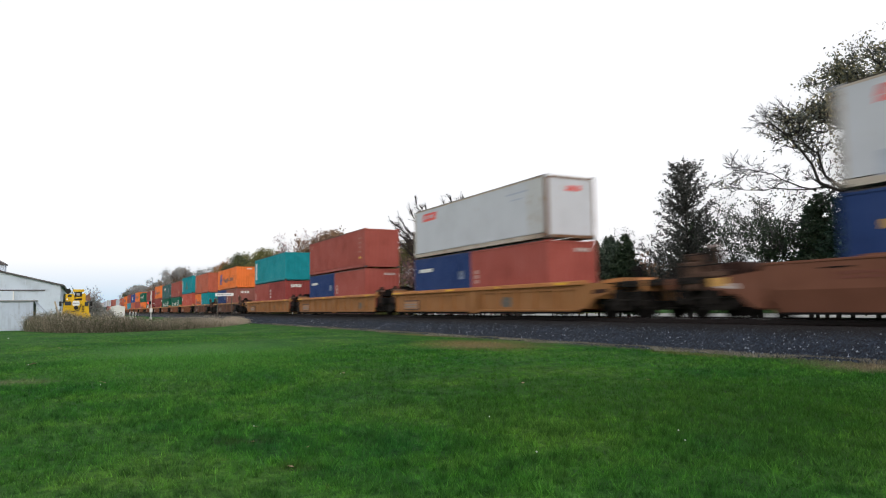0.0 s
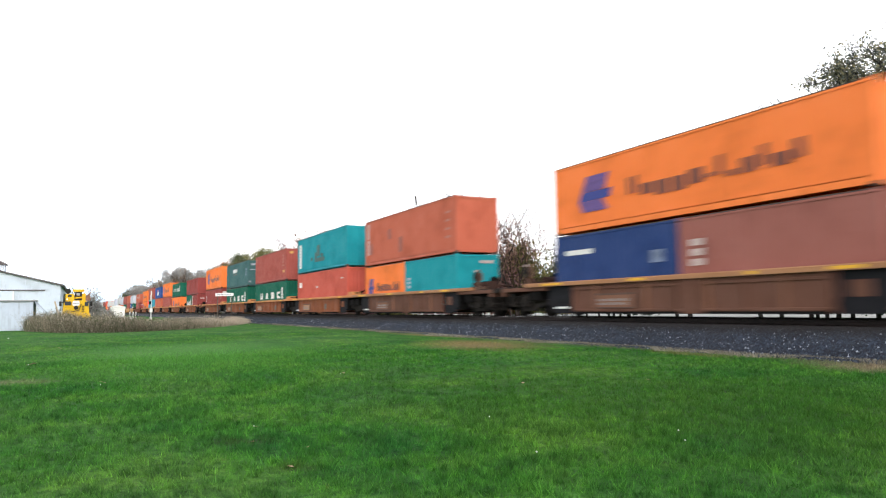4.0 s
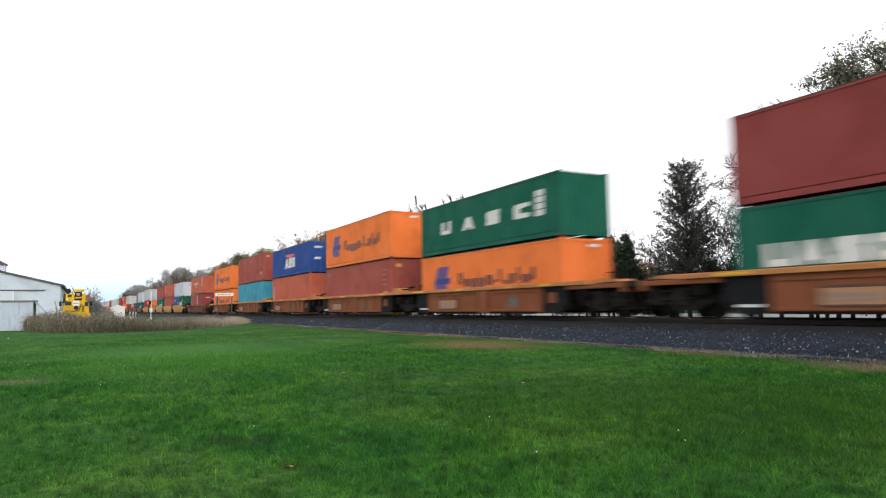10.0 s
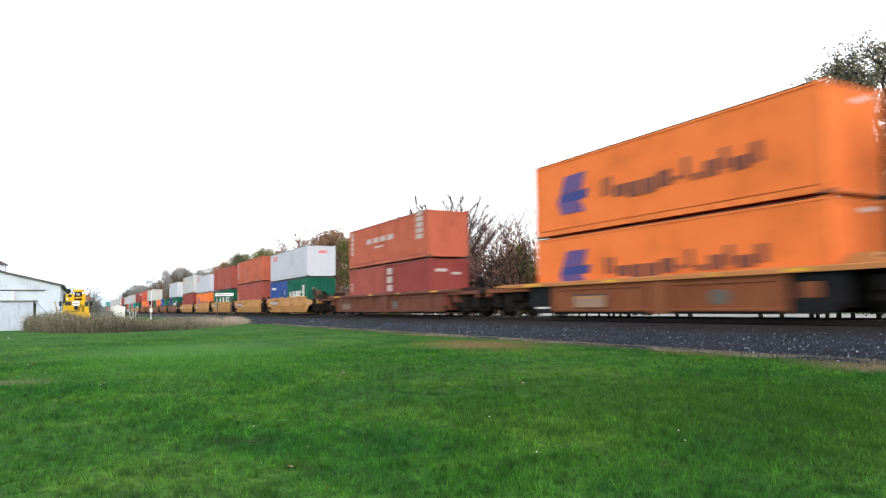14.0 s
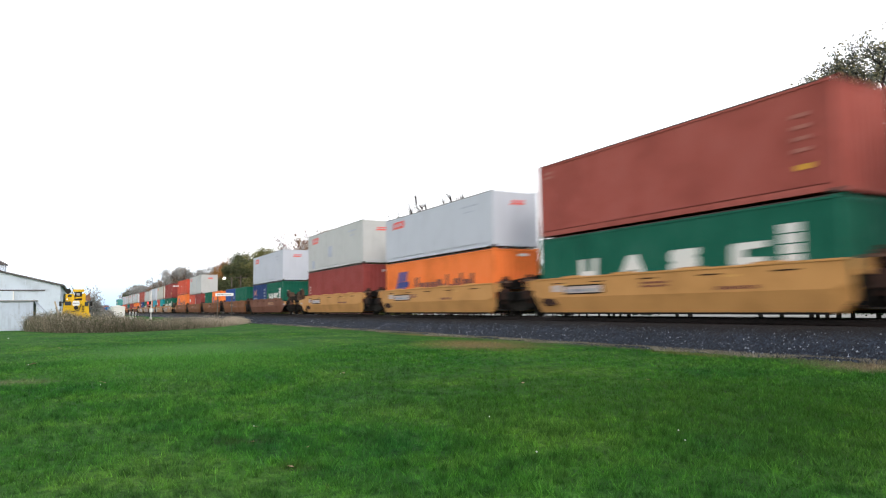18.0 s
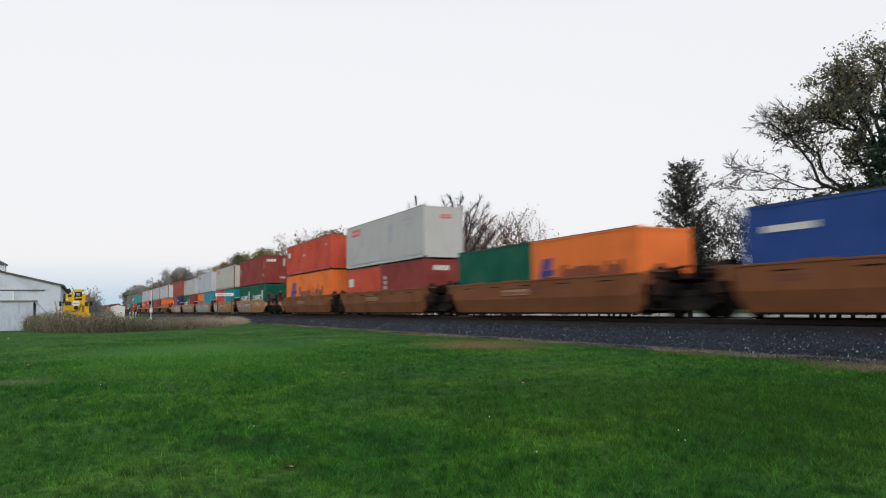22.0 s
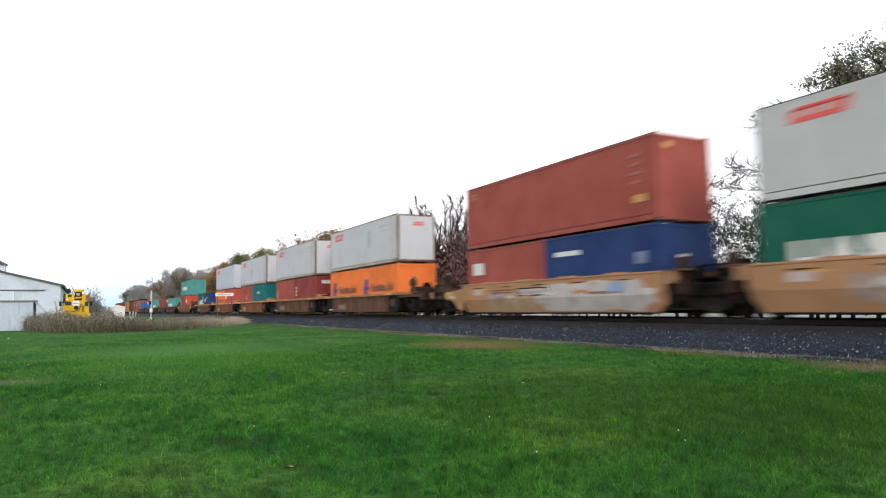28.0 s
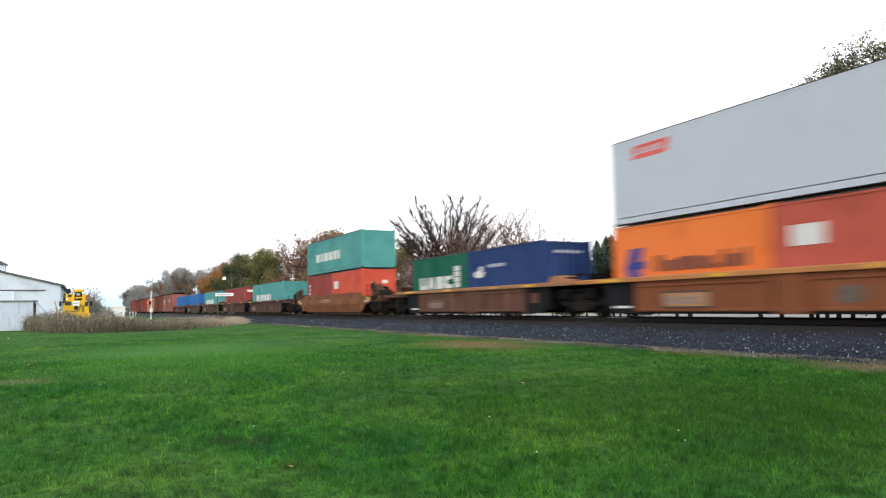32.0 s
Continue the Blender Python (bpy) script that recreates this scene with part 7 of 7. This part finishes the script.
def build_machine():
    m = tagged(new("track_machine"), "yellow railway maintenance machine parked behind the weeds", "machine")
    X = -62.0
    whole("chassis", Shape().box(X - 5.0, X, -1.72, 0.36, 0.62, 1.15, 0.05).box(X, X + 0.2, -1.78, 0.42, 0.75, 1.05, 0.04), M_YELLOW, m)
    hood = whole("hood", Shape().prism([(-1.62, 1.15), (0.28, 1.15), (0.22, 1.95), (0.02, 2.2), (-1.38, 2.2), (-1.55, 1.95)], X - 1.8, X - 0.02), M_YELLOW, m)
    whole("side_window", Shape().box(X - 0.03, X + 0.03, -1.47, -1.0, 1.82, 2.13, 0.03), M_GLASS, hood)
    whole("side_window", Shape().box(X - 0.03, X + 0.03, -0.05, 0.2, 1.75, 2.08, 0.03), M_GLASS, hood)
    whole("access_panel", Shape().box(X - 0.02, X + 0.03, -1.5, -0.98, 1.25, 1.7, 0.02), M_YELLOW, hood)
    g = whole("radiator_cowl", Shape().box(X - 0.02, X + 0.1, -0.92, -0.42, 1.78, 2.16, 0.06), M_WHITEWASH, m, label="white radiator cowl")
    whole("cowl_rib", Shape().box(X + 0.1, X + 0.13, -0.86, -0.48, 1.94, 2.0), M_GALV, g)
    fan = whole("fan_opening", Shape().tube((X, -0.66, 1.62), (X + 0.08, -0.66, 1.62), 0.17, 0.17, 18), M_BLACK, m, label="dark round opening")
    whole("fan_ring", Shape().tube((X, -0.66, 1.62), (X + 0.05, -0.66, 1.62), 0.24, 0.24, 18), M_YELLOW, fan)
    cab = whole("cab", Shape().box(X - 2.6, X - 0.6, -1.44, -0.82, 2.2, 2.74, 0.05), M_YELLOW, m)
    whole("cab_window", Shape().box(X - 0.61, X - 0.585, -1.28, -1.0, 2.5, 2.68), M_GLASS, cab)
    whole("cab_lamp", Shape().tube((X - 0.6, -1.32, 2.32), (X - 0.5, -1.32, 2.32), 0.06, 0.07, 10), M_WHITEWASH, cab)
    whole("exhaust_silencer", Shape().tube((X - 1.0, -1.28, 2.74), (X - 1.0, -1.28, 2.84), 0.09, 0.09, 12).box(X - 1.3, X - 0.7, -1.47, -1.1, 2.82, 3.14, 0.06), M_BLACK, m, label="black exhaust silencer")
    e = whole("engine_block", Shape().box(X - 2.2, X - 0.7, -0.8, -0.26, 2.2, 2.92, 0.08), M_BLACK, m, label="black engine block")
    whole("tank", Shape().tube((X - 0.68, -0.66, 2.68), (X - 0.68, -0.42, 2.68), 0.13, 0.13, 14), M_GALV, e, label="grey tank")
    whole("pipe", Shape().tube((X - 0.66, -0.8, 2.4), (X - 0.66, -0.2, 2.46), 0.06, 0.06, 8), M_YELLOW, e)
    whole("top_beam", Shape().plate([(X - 1.2, 2.92), (X - 0.66, 2.92), (X - 0.66, 3.04), (X - 0.9, 3.12), (X - 1.2, 3.12)], -0.92, -0.12), M_YELLOW, m)
    whole("side_tool", Shape().box(X - 1.6, X - 0.7, -0.26, 0.0, 2.2, 2.78, 0.05).box(X - 1.3, X - 0.8, -0.1, 0.14, 2.35, 2.55, 0.03), M_YELLOW, m)
    whole("valve_bank", Shape().box(X - 1.5, X - 0.5, 0.0, 0.36, 2.2, 2.62, 0.06).tube((X - 0.6, 0.1, 2.5), (X - 0.6, 0.34, 2.86), 0.07, 0.05, 8), M_RUSTPART, m, label="rusty brown valve bank")
    for k in range(4):
        whole("grille_slat", Shape().box(X, X + 0.03, -0.24, -0.08, 1.3 + 0.13 * k, 1.37 + 0.13 * k), M_BLACK, hood)
    whole("hose", Shape().tube((X + 0.03, -0.98, 1.3), (X + 0.06, -0.46, 1.42), 0.035, 0.035, 7).tube((X + 0.06, -0.46, 1.42), (X + 0.04, -0.3, 1.9), 0.035, 0.035, 7), M_BLACK, m)
    for y in (-1.8, 0.42):
        whole("mirror", Shape().box(X - 1.05, X - 0.98, y - 0.09, y + 0.09, 1.75, 2.15, 0.02), M_BLACK, m)
        whole("mirror_arm", Shape().tube((X - 1.0, -1.4 if y < 0 else 0.1, 2.1), (X - 1.0, y, 2.05), 0.025, 0.025, 6), M_BLACK, m)
    for y0, y1 in ((-1.85, -1.55), (0.2, 0.5)):
        for x in (-1.0, -4.2):
            w = whole("wheel", Shape().tube((X + x, y0, 0.45), (X + x, y1, 0.45), 0.45, 0.45, 20), M_BLACK, m)
            whole("rim", Shape().tube((X + x, y0 - 0.01, 0.45), (X + x, y1 + 0.01, 0.45), 0.22, 0.22, 14), M_YELLOW, w)


def build_crossing():
    c = tagged(new("signal_cabinet"), "white metal signal cabinet beside the track", "cabinet")
    whole("body", Shape().box(-155.2, -153.0, 4.55, 7.15, 0.1, 2.15, 0.03), M_WHITEWASH, c)
    whole("roof", Shape().prism([(4.4, 2.15), (7.3, 2.15), (7.3, 2.22), (5.85, 2.6), (4.4, 2.22)], -155.4, -152.8), M_WHITEWASH, c)
    whole("door", Shape().box(-153.0, -152.95, 5.1, 6.1, 0.25, 2.0), M_WHITEWASH, c)
    whole("plinth", Shape().box(-155.3, -152.9, 4.5, 7.2, -0.05, 0.1), M_CONC, c)
    s = tagged(new("crossing_signal"), "grade crossing signal mast with red lamps", "signal")
    x, y = -114.3, 9.0
    whole("mast", Shape().tube((x, y, 0), (x, y, 4.4), 0.075, 0.065, 12), M_WHITEWASH, s)
    whole("base", Shape().tube((x, y, 0), (x, y, 0.35), 0.22, 0.18, 12), M_CONC, s)
    whole("lamp_arm", Shape().tube((x - 0.75, y - 0.1, 2.55), (x + 0.75, y - 0.1, 2.55), 0.04, 0.04, 8), M_WHITEWASH, s)
    for sx in (-1, 1):
        k = whole("lamp_hood", Shape().tube((x + sx * 0.72, y - 0.08, 2.55), (x + sx * 0.72, y - 0.22, 2.55), 0.26, 0.26, 16).tube((x + sx * 0.72, y - 0.2, 2.55), (x + sx * 0.72, y - 0.45, 2.6), 0.19, 0.17, 16), M_BLACK, s)
        whole("lens", Shape().tube((x + sx * 0.72, y - 0.22, 2.55), (x + sx * 0.72, y - 0.47, 2.55), 0.16, 0.16, 16), M_REDGLOW, k, label="lit red lens")
        whole("cross_board", Shape().plate([(x - 0.62, 3.36 - sx * 0.45), (x - 0.52, 3.24 - sx * 0.45), (x + 0.62, 3.24 + sx * 0.45), (x + 0.52, 3.36 + sx * 0.45)], y - 0.12 - sx * 0.01, y - 0.09 - sx * 0.01), M_WHITEWASH, s)
    whole("relay_box", Shape().box(x - 0.15, x + 0.25, y - 0.2, y + 0.2, 1.1, 1.7, 0.03), M_WHITEWASH, s)
    for k, (x, y) in enumerate(((-127, 7.2), (-121, 6.4), (-133, 8.0))):
        p = tagged(new("marker_post"), "short white marker post by the crossing", "post", "marker posts")
        whole("post", Shape().tube((x, y, 0), (x, y, 1.15), 0.07, 0.07, 10), M_WHITEWASH, p)
        whole("cap", Shape().tube((x, y, 1.15), (x, y, 1.2), 0.085, 0.05, 10), M_WHITEWASH, p)
    tagged(whole("concrete_slab", Shape().box(-118.5, -115.5, 4.9, 6.7, 0.0, 0.42, 0.05), M_CONC), "pale concrete slab lying near the crossing", "slab")
    g = tagged(new("station_sign"), "long white sign board on two dark posts", "sign")
    x, y = -71.4, 12.5
    dx, dy = 0.465, 0.885
    for k in (-0.72, 0.72):
        whole("post", Shape().tube((x + dx * k, y + dy * k, 0), (x + dx * k, y + dy * k, 2.9), 0.05, 0.05, 8), M_POLE, g)
    b = whole("board", Shape().add([(x + dx * k + 0.05 * e, y + dy * k - 0.03 * e, z) for e in (1.2, 1.9) for k, z in ((-0.92, 2.68), (0.92, 2.68), (0.92, 2.98), (-0.92, 2.98))],
                                   [(3, 2, 1, 0), (4, 5, 6, 7), (0, 1, 5, 4), (1, 2, 6, 5), (2, 3, 7, 6), (3, 0, 4, 7)]), M_WHITEWASH, g)
    q = Shape()
    for i in range(9):
        k0 = -0.7 + i * 0.155
        q.add([(x + dx * k + 0.05 * e, y + dy * k - 0.03 * e, z) for e in (1.9, 2.0) for k, z in ((k0, 2.78), (k0 + 0.11, 2.78), (k0 + 0.11, 2.88), (k0, 2.88))],
              [(3, 2, 1, 0), (4, 5, 6, 7), (0, 1, 5, 4), (1, 2, 6, 5), (2, 3, 7, 6), (3, 0, 4, 7)])
    whole("lettering", q, M_GREYMARK, b, label="row of grey bars")
    # poles beyond the track
    for x, y, h in ((-132.0, 26.0, 7.9),):
        p = tagged(new("utility_pole"), "weathered wooden utility pole in front of the woods", "pole", "utility poles")
        whole("pole", Shape().tube((x, y, 0), (x, y, h), 0.15, 0.1, 10), M_POLE, p)
        whole("crossarm", Shape().box(x - 0.06, x + 0.06, y - 1.1, y + 1.1, h - 0.6, h - 0.48), M_POLE, p)
    x, y = -138.2, 25.5
    s = tagged(new("street_lamp"), "lit street lamp on a wooden pole before the trees", "street lamp")
    whole("pole", Shape().tube((x, y, 0), (x, y, 7.8), 0.14, 0.1, 10), M_POLE, s)
    whole("arm", Shape().tube((x, y, 7.4), (x + 0.4, y - 1.3, 7.7), 0.04, 0.03, 8), M_POLE, s)
    h = whole("lamp_head", Shape().box(x + 0.2, x + 0.6, y - 1.75, y - 1.25, 7.6, 7.8, 0.04), M_CONC, s)
    whole("bulb", Shape().tube((x + 0.4, y - 1.5, 7.35), (x + 0.4, y - 1.5, 7.6), 0.26, 0.2, 12), M_GLOW, h)
    p = tagged(new("marker_mast"), "slim white mast with a short crossarm beyond the track", "mast")
    whole("pole", Shape().tube((-88.0, 24.0, 0), (-88.0, 24.0, 5.8), 0.06, 0.05, 8), M_WHITEWASH, p)
    whole("crossarm", Shape().box(-88.04, -87.96, 23.7, 24.3, 5.2, 5.3), M_WHITEWASH, p)
    w = tagged(new("leaning_stake"), "pale wooden stake leaning in the weeds", "stake")
    whole("stake", Shape().tube((-52.5, -1.25, 0.0), (-53.2, -1.85, 2.0), 0.06, 0.05, 8), M_PALE, w)


def blades(name, x, y, z, tall, wide, lean, mat, seed):
    """Upright tapering blades, one triangle each."""
    rng = np.random.default_rng(seed)
    n = len(x)
    a = rng.uniform(0, 6.28, n)
    ux, uy = np.cos(a) * wide / 2, np.sin(a) * wide / 2
    bx, by = rng.normal(size=n) * lean * tall, rng.normal(size=n) * lean * tall
    p0 = np.stack([x - ux, y - uy, z], -1)
    p1 = np.stack([x + ux, y + uy, z], -1)
    p2 = np.stack([x + bx, y + by, z + tall], -1)
    co = np.stack([p0, p1, p2], 1).reshape(-1, 3)
    return bulk(name, co, np.arange(3 * n).reshape(n, 3), mat)


def build_weeds():
    rng = np.random.default_rng(12)
    line = np.array([(-60, -3.6), (-54, -3.0), (-47.5, -0.7), (-45.5, 1.5), (-47.5, 4.8), (-52.5, 8.4), (-60, 11.6), (-70, 14.4)])
    seg = np.concatenate([[0], np.cumsum(np.linalg.norm(np.diff(line, axis=0), axis=1))])
    n = 130000
    u = rng.random(n) * seg[-1]
    cl = rng.random(110) * seg[-1]
    pick = rng.integers(0, 110, n)
    u = np.where(rng.random(n) < 0.5, np.clip(cl[pick] + rng.normal(size=n) * 0.3, 0, seg[-1]), u)
    x, y = np.interp(u, seg, line[:, 0]), np.interp(u, seg, line[:, 1])
    back = rng.random(n) ** 1.3 * 5.0
    x, y = x - back * 0.95, y + rng.normal(size=n) * 0.25 - back * 0.05
    f = u / seg[-1]
    hi = np.interp(f, [0, 0.135, 0.29, 0.357, 0.40, 0.445, 0.58, 0.77, 1], [1.35, 1.35, 1.45, 1.1, 1.0, 0.95, 0.75, 0.62, 0.45])
    bump = 0.9 + 0.2 * np.sin(u * 0.9) * np.sin(u * 0.37 + 1)
    own = rng.uniform(0.72, 1.22, 110)
    order = np.argsort(cl)
    near = order[np.clip(np.searchsorted(cl[order], u), 0, 109)]
    tall = hi * bump * own[near] * (0.25 + 0.75 * rng.random(n) ** 1.4)
    ok = ~((x < -57.2) & (x > -61.3) & (y < -3.0)) & ~((x < -60.2) & (y < 0.8))
    pale = rng.random(n) < np.interp(f, [0, 0.2, 0.35, 0.46, 0.58, 0.7], [0.08, 0.3, 0.25, 0.3, 0.7, 0.98])
    for sel, leaf, what in ((ok & ~pale, "weeds", "tall dry brown and grey-green weeds at the lawn's edge"), (ok & pale, "straw", "soft beige plumes of dry grass at the lawn's edge")):
        k = int(sel.sum())
        w = blades("weeds", x[sel], y[sel], np.zeros(k), tall[sel], 0.013, 0.42, LEAF[leaf], 13)
        tagged(w, what, "weeds", kind="stuff")
        at = np.stack([x[sel], y[sel], tall[sel] * rng.uniform(0.35, 1.05, k)], -1)
        at[:, :2] += rng.normal(size=(k, 2)) * 0.22 * tall[sel][:, None]
        h = leaf_mesh("weed_heads", at, 0.045, LEAF[leaf], None, 14)
        tagged(h, "dry seed heads and small leaves of the weeds", "weeds", kind="stuff")


def build_grass():
    rng = np.random.default_rng(15)

    def strewn(n, reach, power):
        """Places round the viewer, thinning with distance, soon to the sides and the rear."""
        r = 0.02 + reach * rng.random(n) ** power
        a = rng.uniform(0, 2 * math.pi, n)
        off = np.abs((a - radians(152.2) + math.pi) % (2 * math.pi) - math.pi)
        near = np.clip((11 - r) / 5, 0, 1)
        keep = np.maximum(np.clip((1.5 - off) / 0.8, 0, 1), near) * np.clip((46 - r) / 20, 0, 1)
        x, y = r * np.cos(a), r * np.sin(a)
        ok = (rng.random(n) < keep) & (y < 14.1)
        return x[ok], y[ok], r[ok]

    x, y, r = strewn(1500000, 45, 1.35)
    ok = rng.random(len(x)) < np.clip(0.35 + r / 6, 0, 1)
    x, y, r = x[ok], y[ok], r[ok]
    tall = 0.042 * rng.uniform(0.5, 1.35, len(x))
    # tufts
    tx, ty, tr_ = strewn(70000, 20, 0.95)
    m, k = len(tx), 12
    th = np.repeat(rng.uniform(0.05, 0.095, m), k) * rng.uniform(0.6, 1.2, m * k)
    tx, ty = (np.repeat(v, k) + rng.normal(size=m * k) * 0.022 for v in (tx, ty))
    ok = ty < 13.4
    x, y, r, tall = np.concatenate([x, tx[ok]]), np.concatenate([y, ty[ok]]), np.concatenate([r, np.repeat(tr_, k)[ok]]), np.concatenate([tall, th[ok]])
    # dead grass along the foot of the ballast
    n = 60000
    fx = 2.0 - 62 * rng.random(n) ** 1.3
    foot = MID_Y - 3.0 + BEND * np.minimum(fx + 20, 0) ** 2
    reach = 0.55 + 0.35 * np.sin(fx * 0.9) + 0.25 * np.sin(fx * 2.3 + 1)
    fy = foot + 0.12 - np.clip(reach, 0.12, 1.2) * rng.random(n) ** 1.5
    d = blades("dry_grass", fx, fy, np.full(n, -0.01), 0.055 * rng.uniform(0.5, 1.6, n), 0.016, 0.7, M_DEADGRASS, 17)
    tagged(d, "dead grey-beige grass along the foot of the ballast", "grass", kind="stuff")
    g = blades("grass", x, y, np.full(len(x), -0.012), tall, 0.006 + 0.0006 * r, 0.5, M_BLADES, 16)
    tagged(g, "short green lawn grass blades", "grass", kind="stuff")


def build_flowers():
    for x, y in ((-4.85, 5.09), (-4.47, 4.77), (-4.77, 3.37), (-6.53, 3.99), (-18.57, -1.14), (-12.87, 0.26), (-7.35, 1.6), (-12.26, 4.26), (-37.2, -3.1)):
        f = tagged(new("clover_flower"), "small white clover flower in the lawn", "flower", "flowers in the lawn")
        f.matrix_basis = pose(x, y, 0) @ Matrix.Scale(0.52 + max(0, -x - 10) * 0.035, 4)
        piece("stem", "stem", lambda: Shape().tube((0, 0, -0.01), (0.004, 0, 0.06), 0.0018, 0.0015, 5), LEAF["green"], f)
        piece("bloom", "bloom", lambda: Shape().tube((0.004, 0, 0.055), (0.004, 0, 0.066), 0.008, 0.016, 8).tube((0.004, 0, 0.066), (0.004, 0, 0.08), 0.016, 0.006, 8), M_WHITEWASH, f)


build_barn()
build_shed()
build_machine()
build_crossing()
build_weeds()
build_grass()
build_flowers()


def build_fallen_leaves():
    rnd = random.Random(44)
    for x, y, k in ((-5.38, 1.46, 0.55), (-7.35, 1.62, 0.6), (-6.55, 1.42, 0.6), (-6.06, 1.8, 0.5), (-12.35, 4.35, 0.9), (-13.07, 0.3, 1.6), (-18.75, -1.05, 2.0), (-26.6, -0.74, 1.6), (-9.1, 6.2, 0.7), (-8.3, 8.1, 0.8)):
        def leaf():
            out = [(0, -0.045), (0.016, -0.03), (0.03, -0.004), (0.02, 0.02), (0.0, 0.05), (-0.018, 0.022), (-0.03, 0.0), (-0.014, -0.03)]
            top = [(a, b, 0.012 * abs(a) / 0.03 + 0.01 * (b / 0.05) ** 2) for a, b in out]
            v = top + [(a, b, z + 0.0012) for a, b, z in top]
            m = len(out)
            return Shape().add(v, [tuple(range(m))[::-1], tuple(range(m, 2 * m))] + [(i, (i + 1) % m, m + (i + 1) % m, m + i) for i in range(m)])
        t = tagged(new("fallen_leaf"), "curled pale brown leaf lying in the grass", "leaf", "fallen leaves on the lawn")
        t.matrix_basis = pose(x, y, 0.035 * min(k, 1.2), rnd.uniform(-25, 25), rnd.uniform(-25, 25), rnd.uniform(0, 360)) @ Matrix.Scale(k, 4)
        piece("fallen_blade", "leaf_blade", leaf, M_LEAFDRY, t)
        piece("fallen_stalk", "stalk", lambda: Shape().tube((0, -0.045, 0.006), (0.012, -0.085, 0.004), 0.0016, 0.0012, 5), M_LEAFDRY, t)


build_fallen_leaves()


# ---- ties, last of the large pieces ----
def build_ties():
    t = tagged(new("tie_row"), "row of creosoted timber ties in the ballast", "ties", kind="structure")
    rnd = random.Random(3)
    for i in range(290):
        x = -130 + i * 0.5
        y, turn = track(x)
        piece("tie", "tie", lambda: Shape().box(-0.115, 0.115, -1.3, 1.3, 0.46, 0.643, 0.01), M_TIE, t, pose(x, y + rnd.uniform(-0.03, 0.03), rnd.uniform(-0.006, 0.003), 0, 0, turn + rnd.uniform(-0.8, 0.8)))


build_ties()


def motions():
    """The train rolls along the track past the lawn."""
    # the train surges a little against an even pull
    lag = {8: 0.05, 12: 0.30, 25: 0.33, 28: 0.20, 31: 0.14}
    for ob, s0, z in MOVERS:
        rows = []
        for t in range(33):
            s = along(s0, t) - 0.08 - lag.get(t, 0.0)
            y, turn = track(s)
            rows.append((t, pose(s, y, z, 0, 0, turn)))
        walk(ob, rows)


motions()
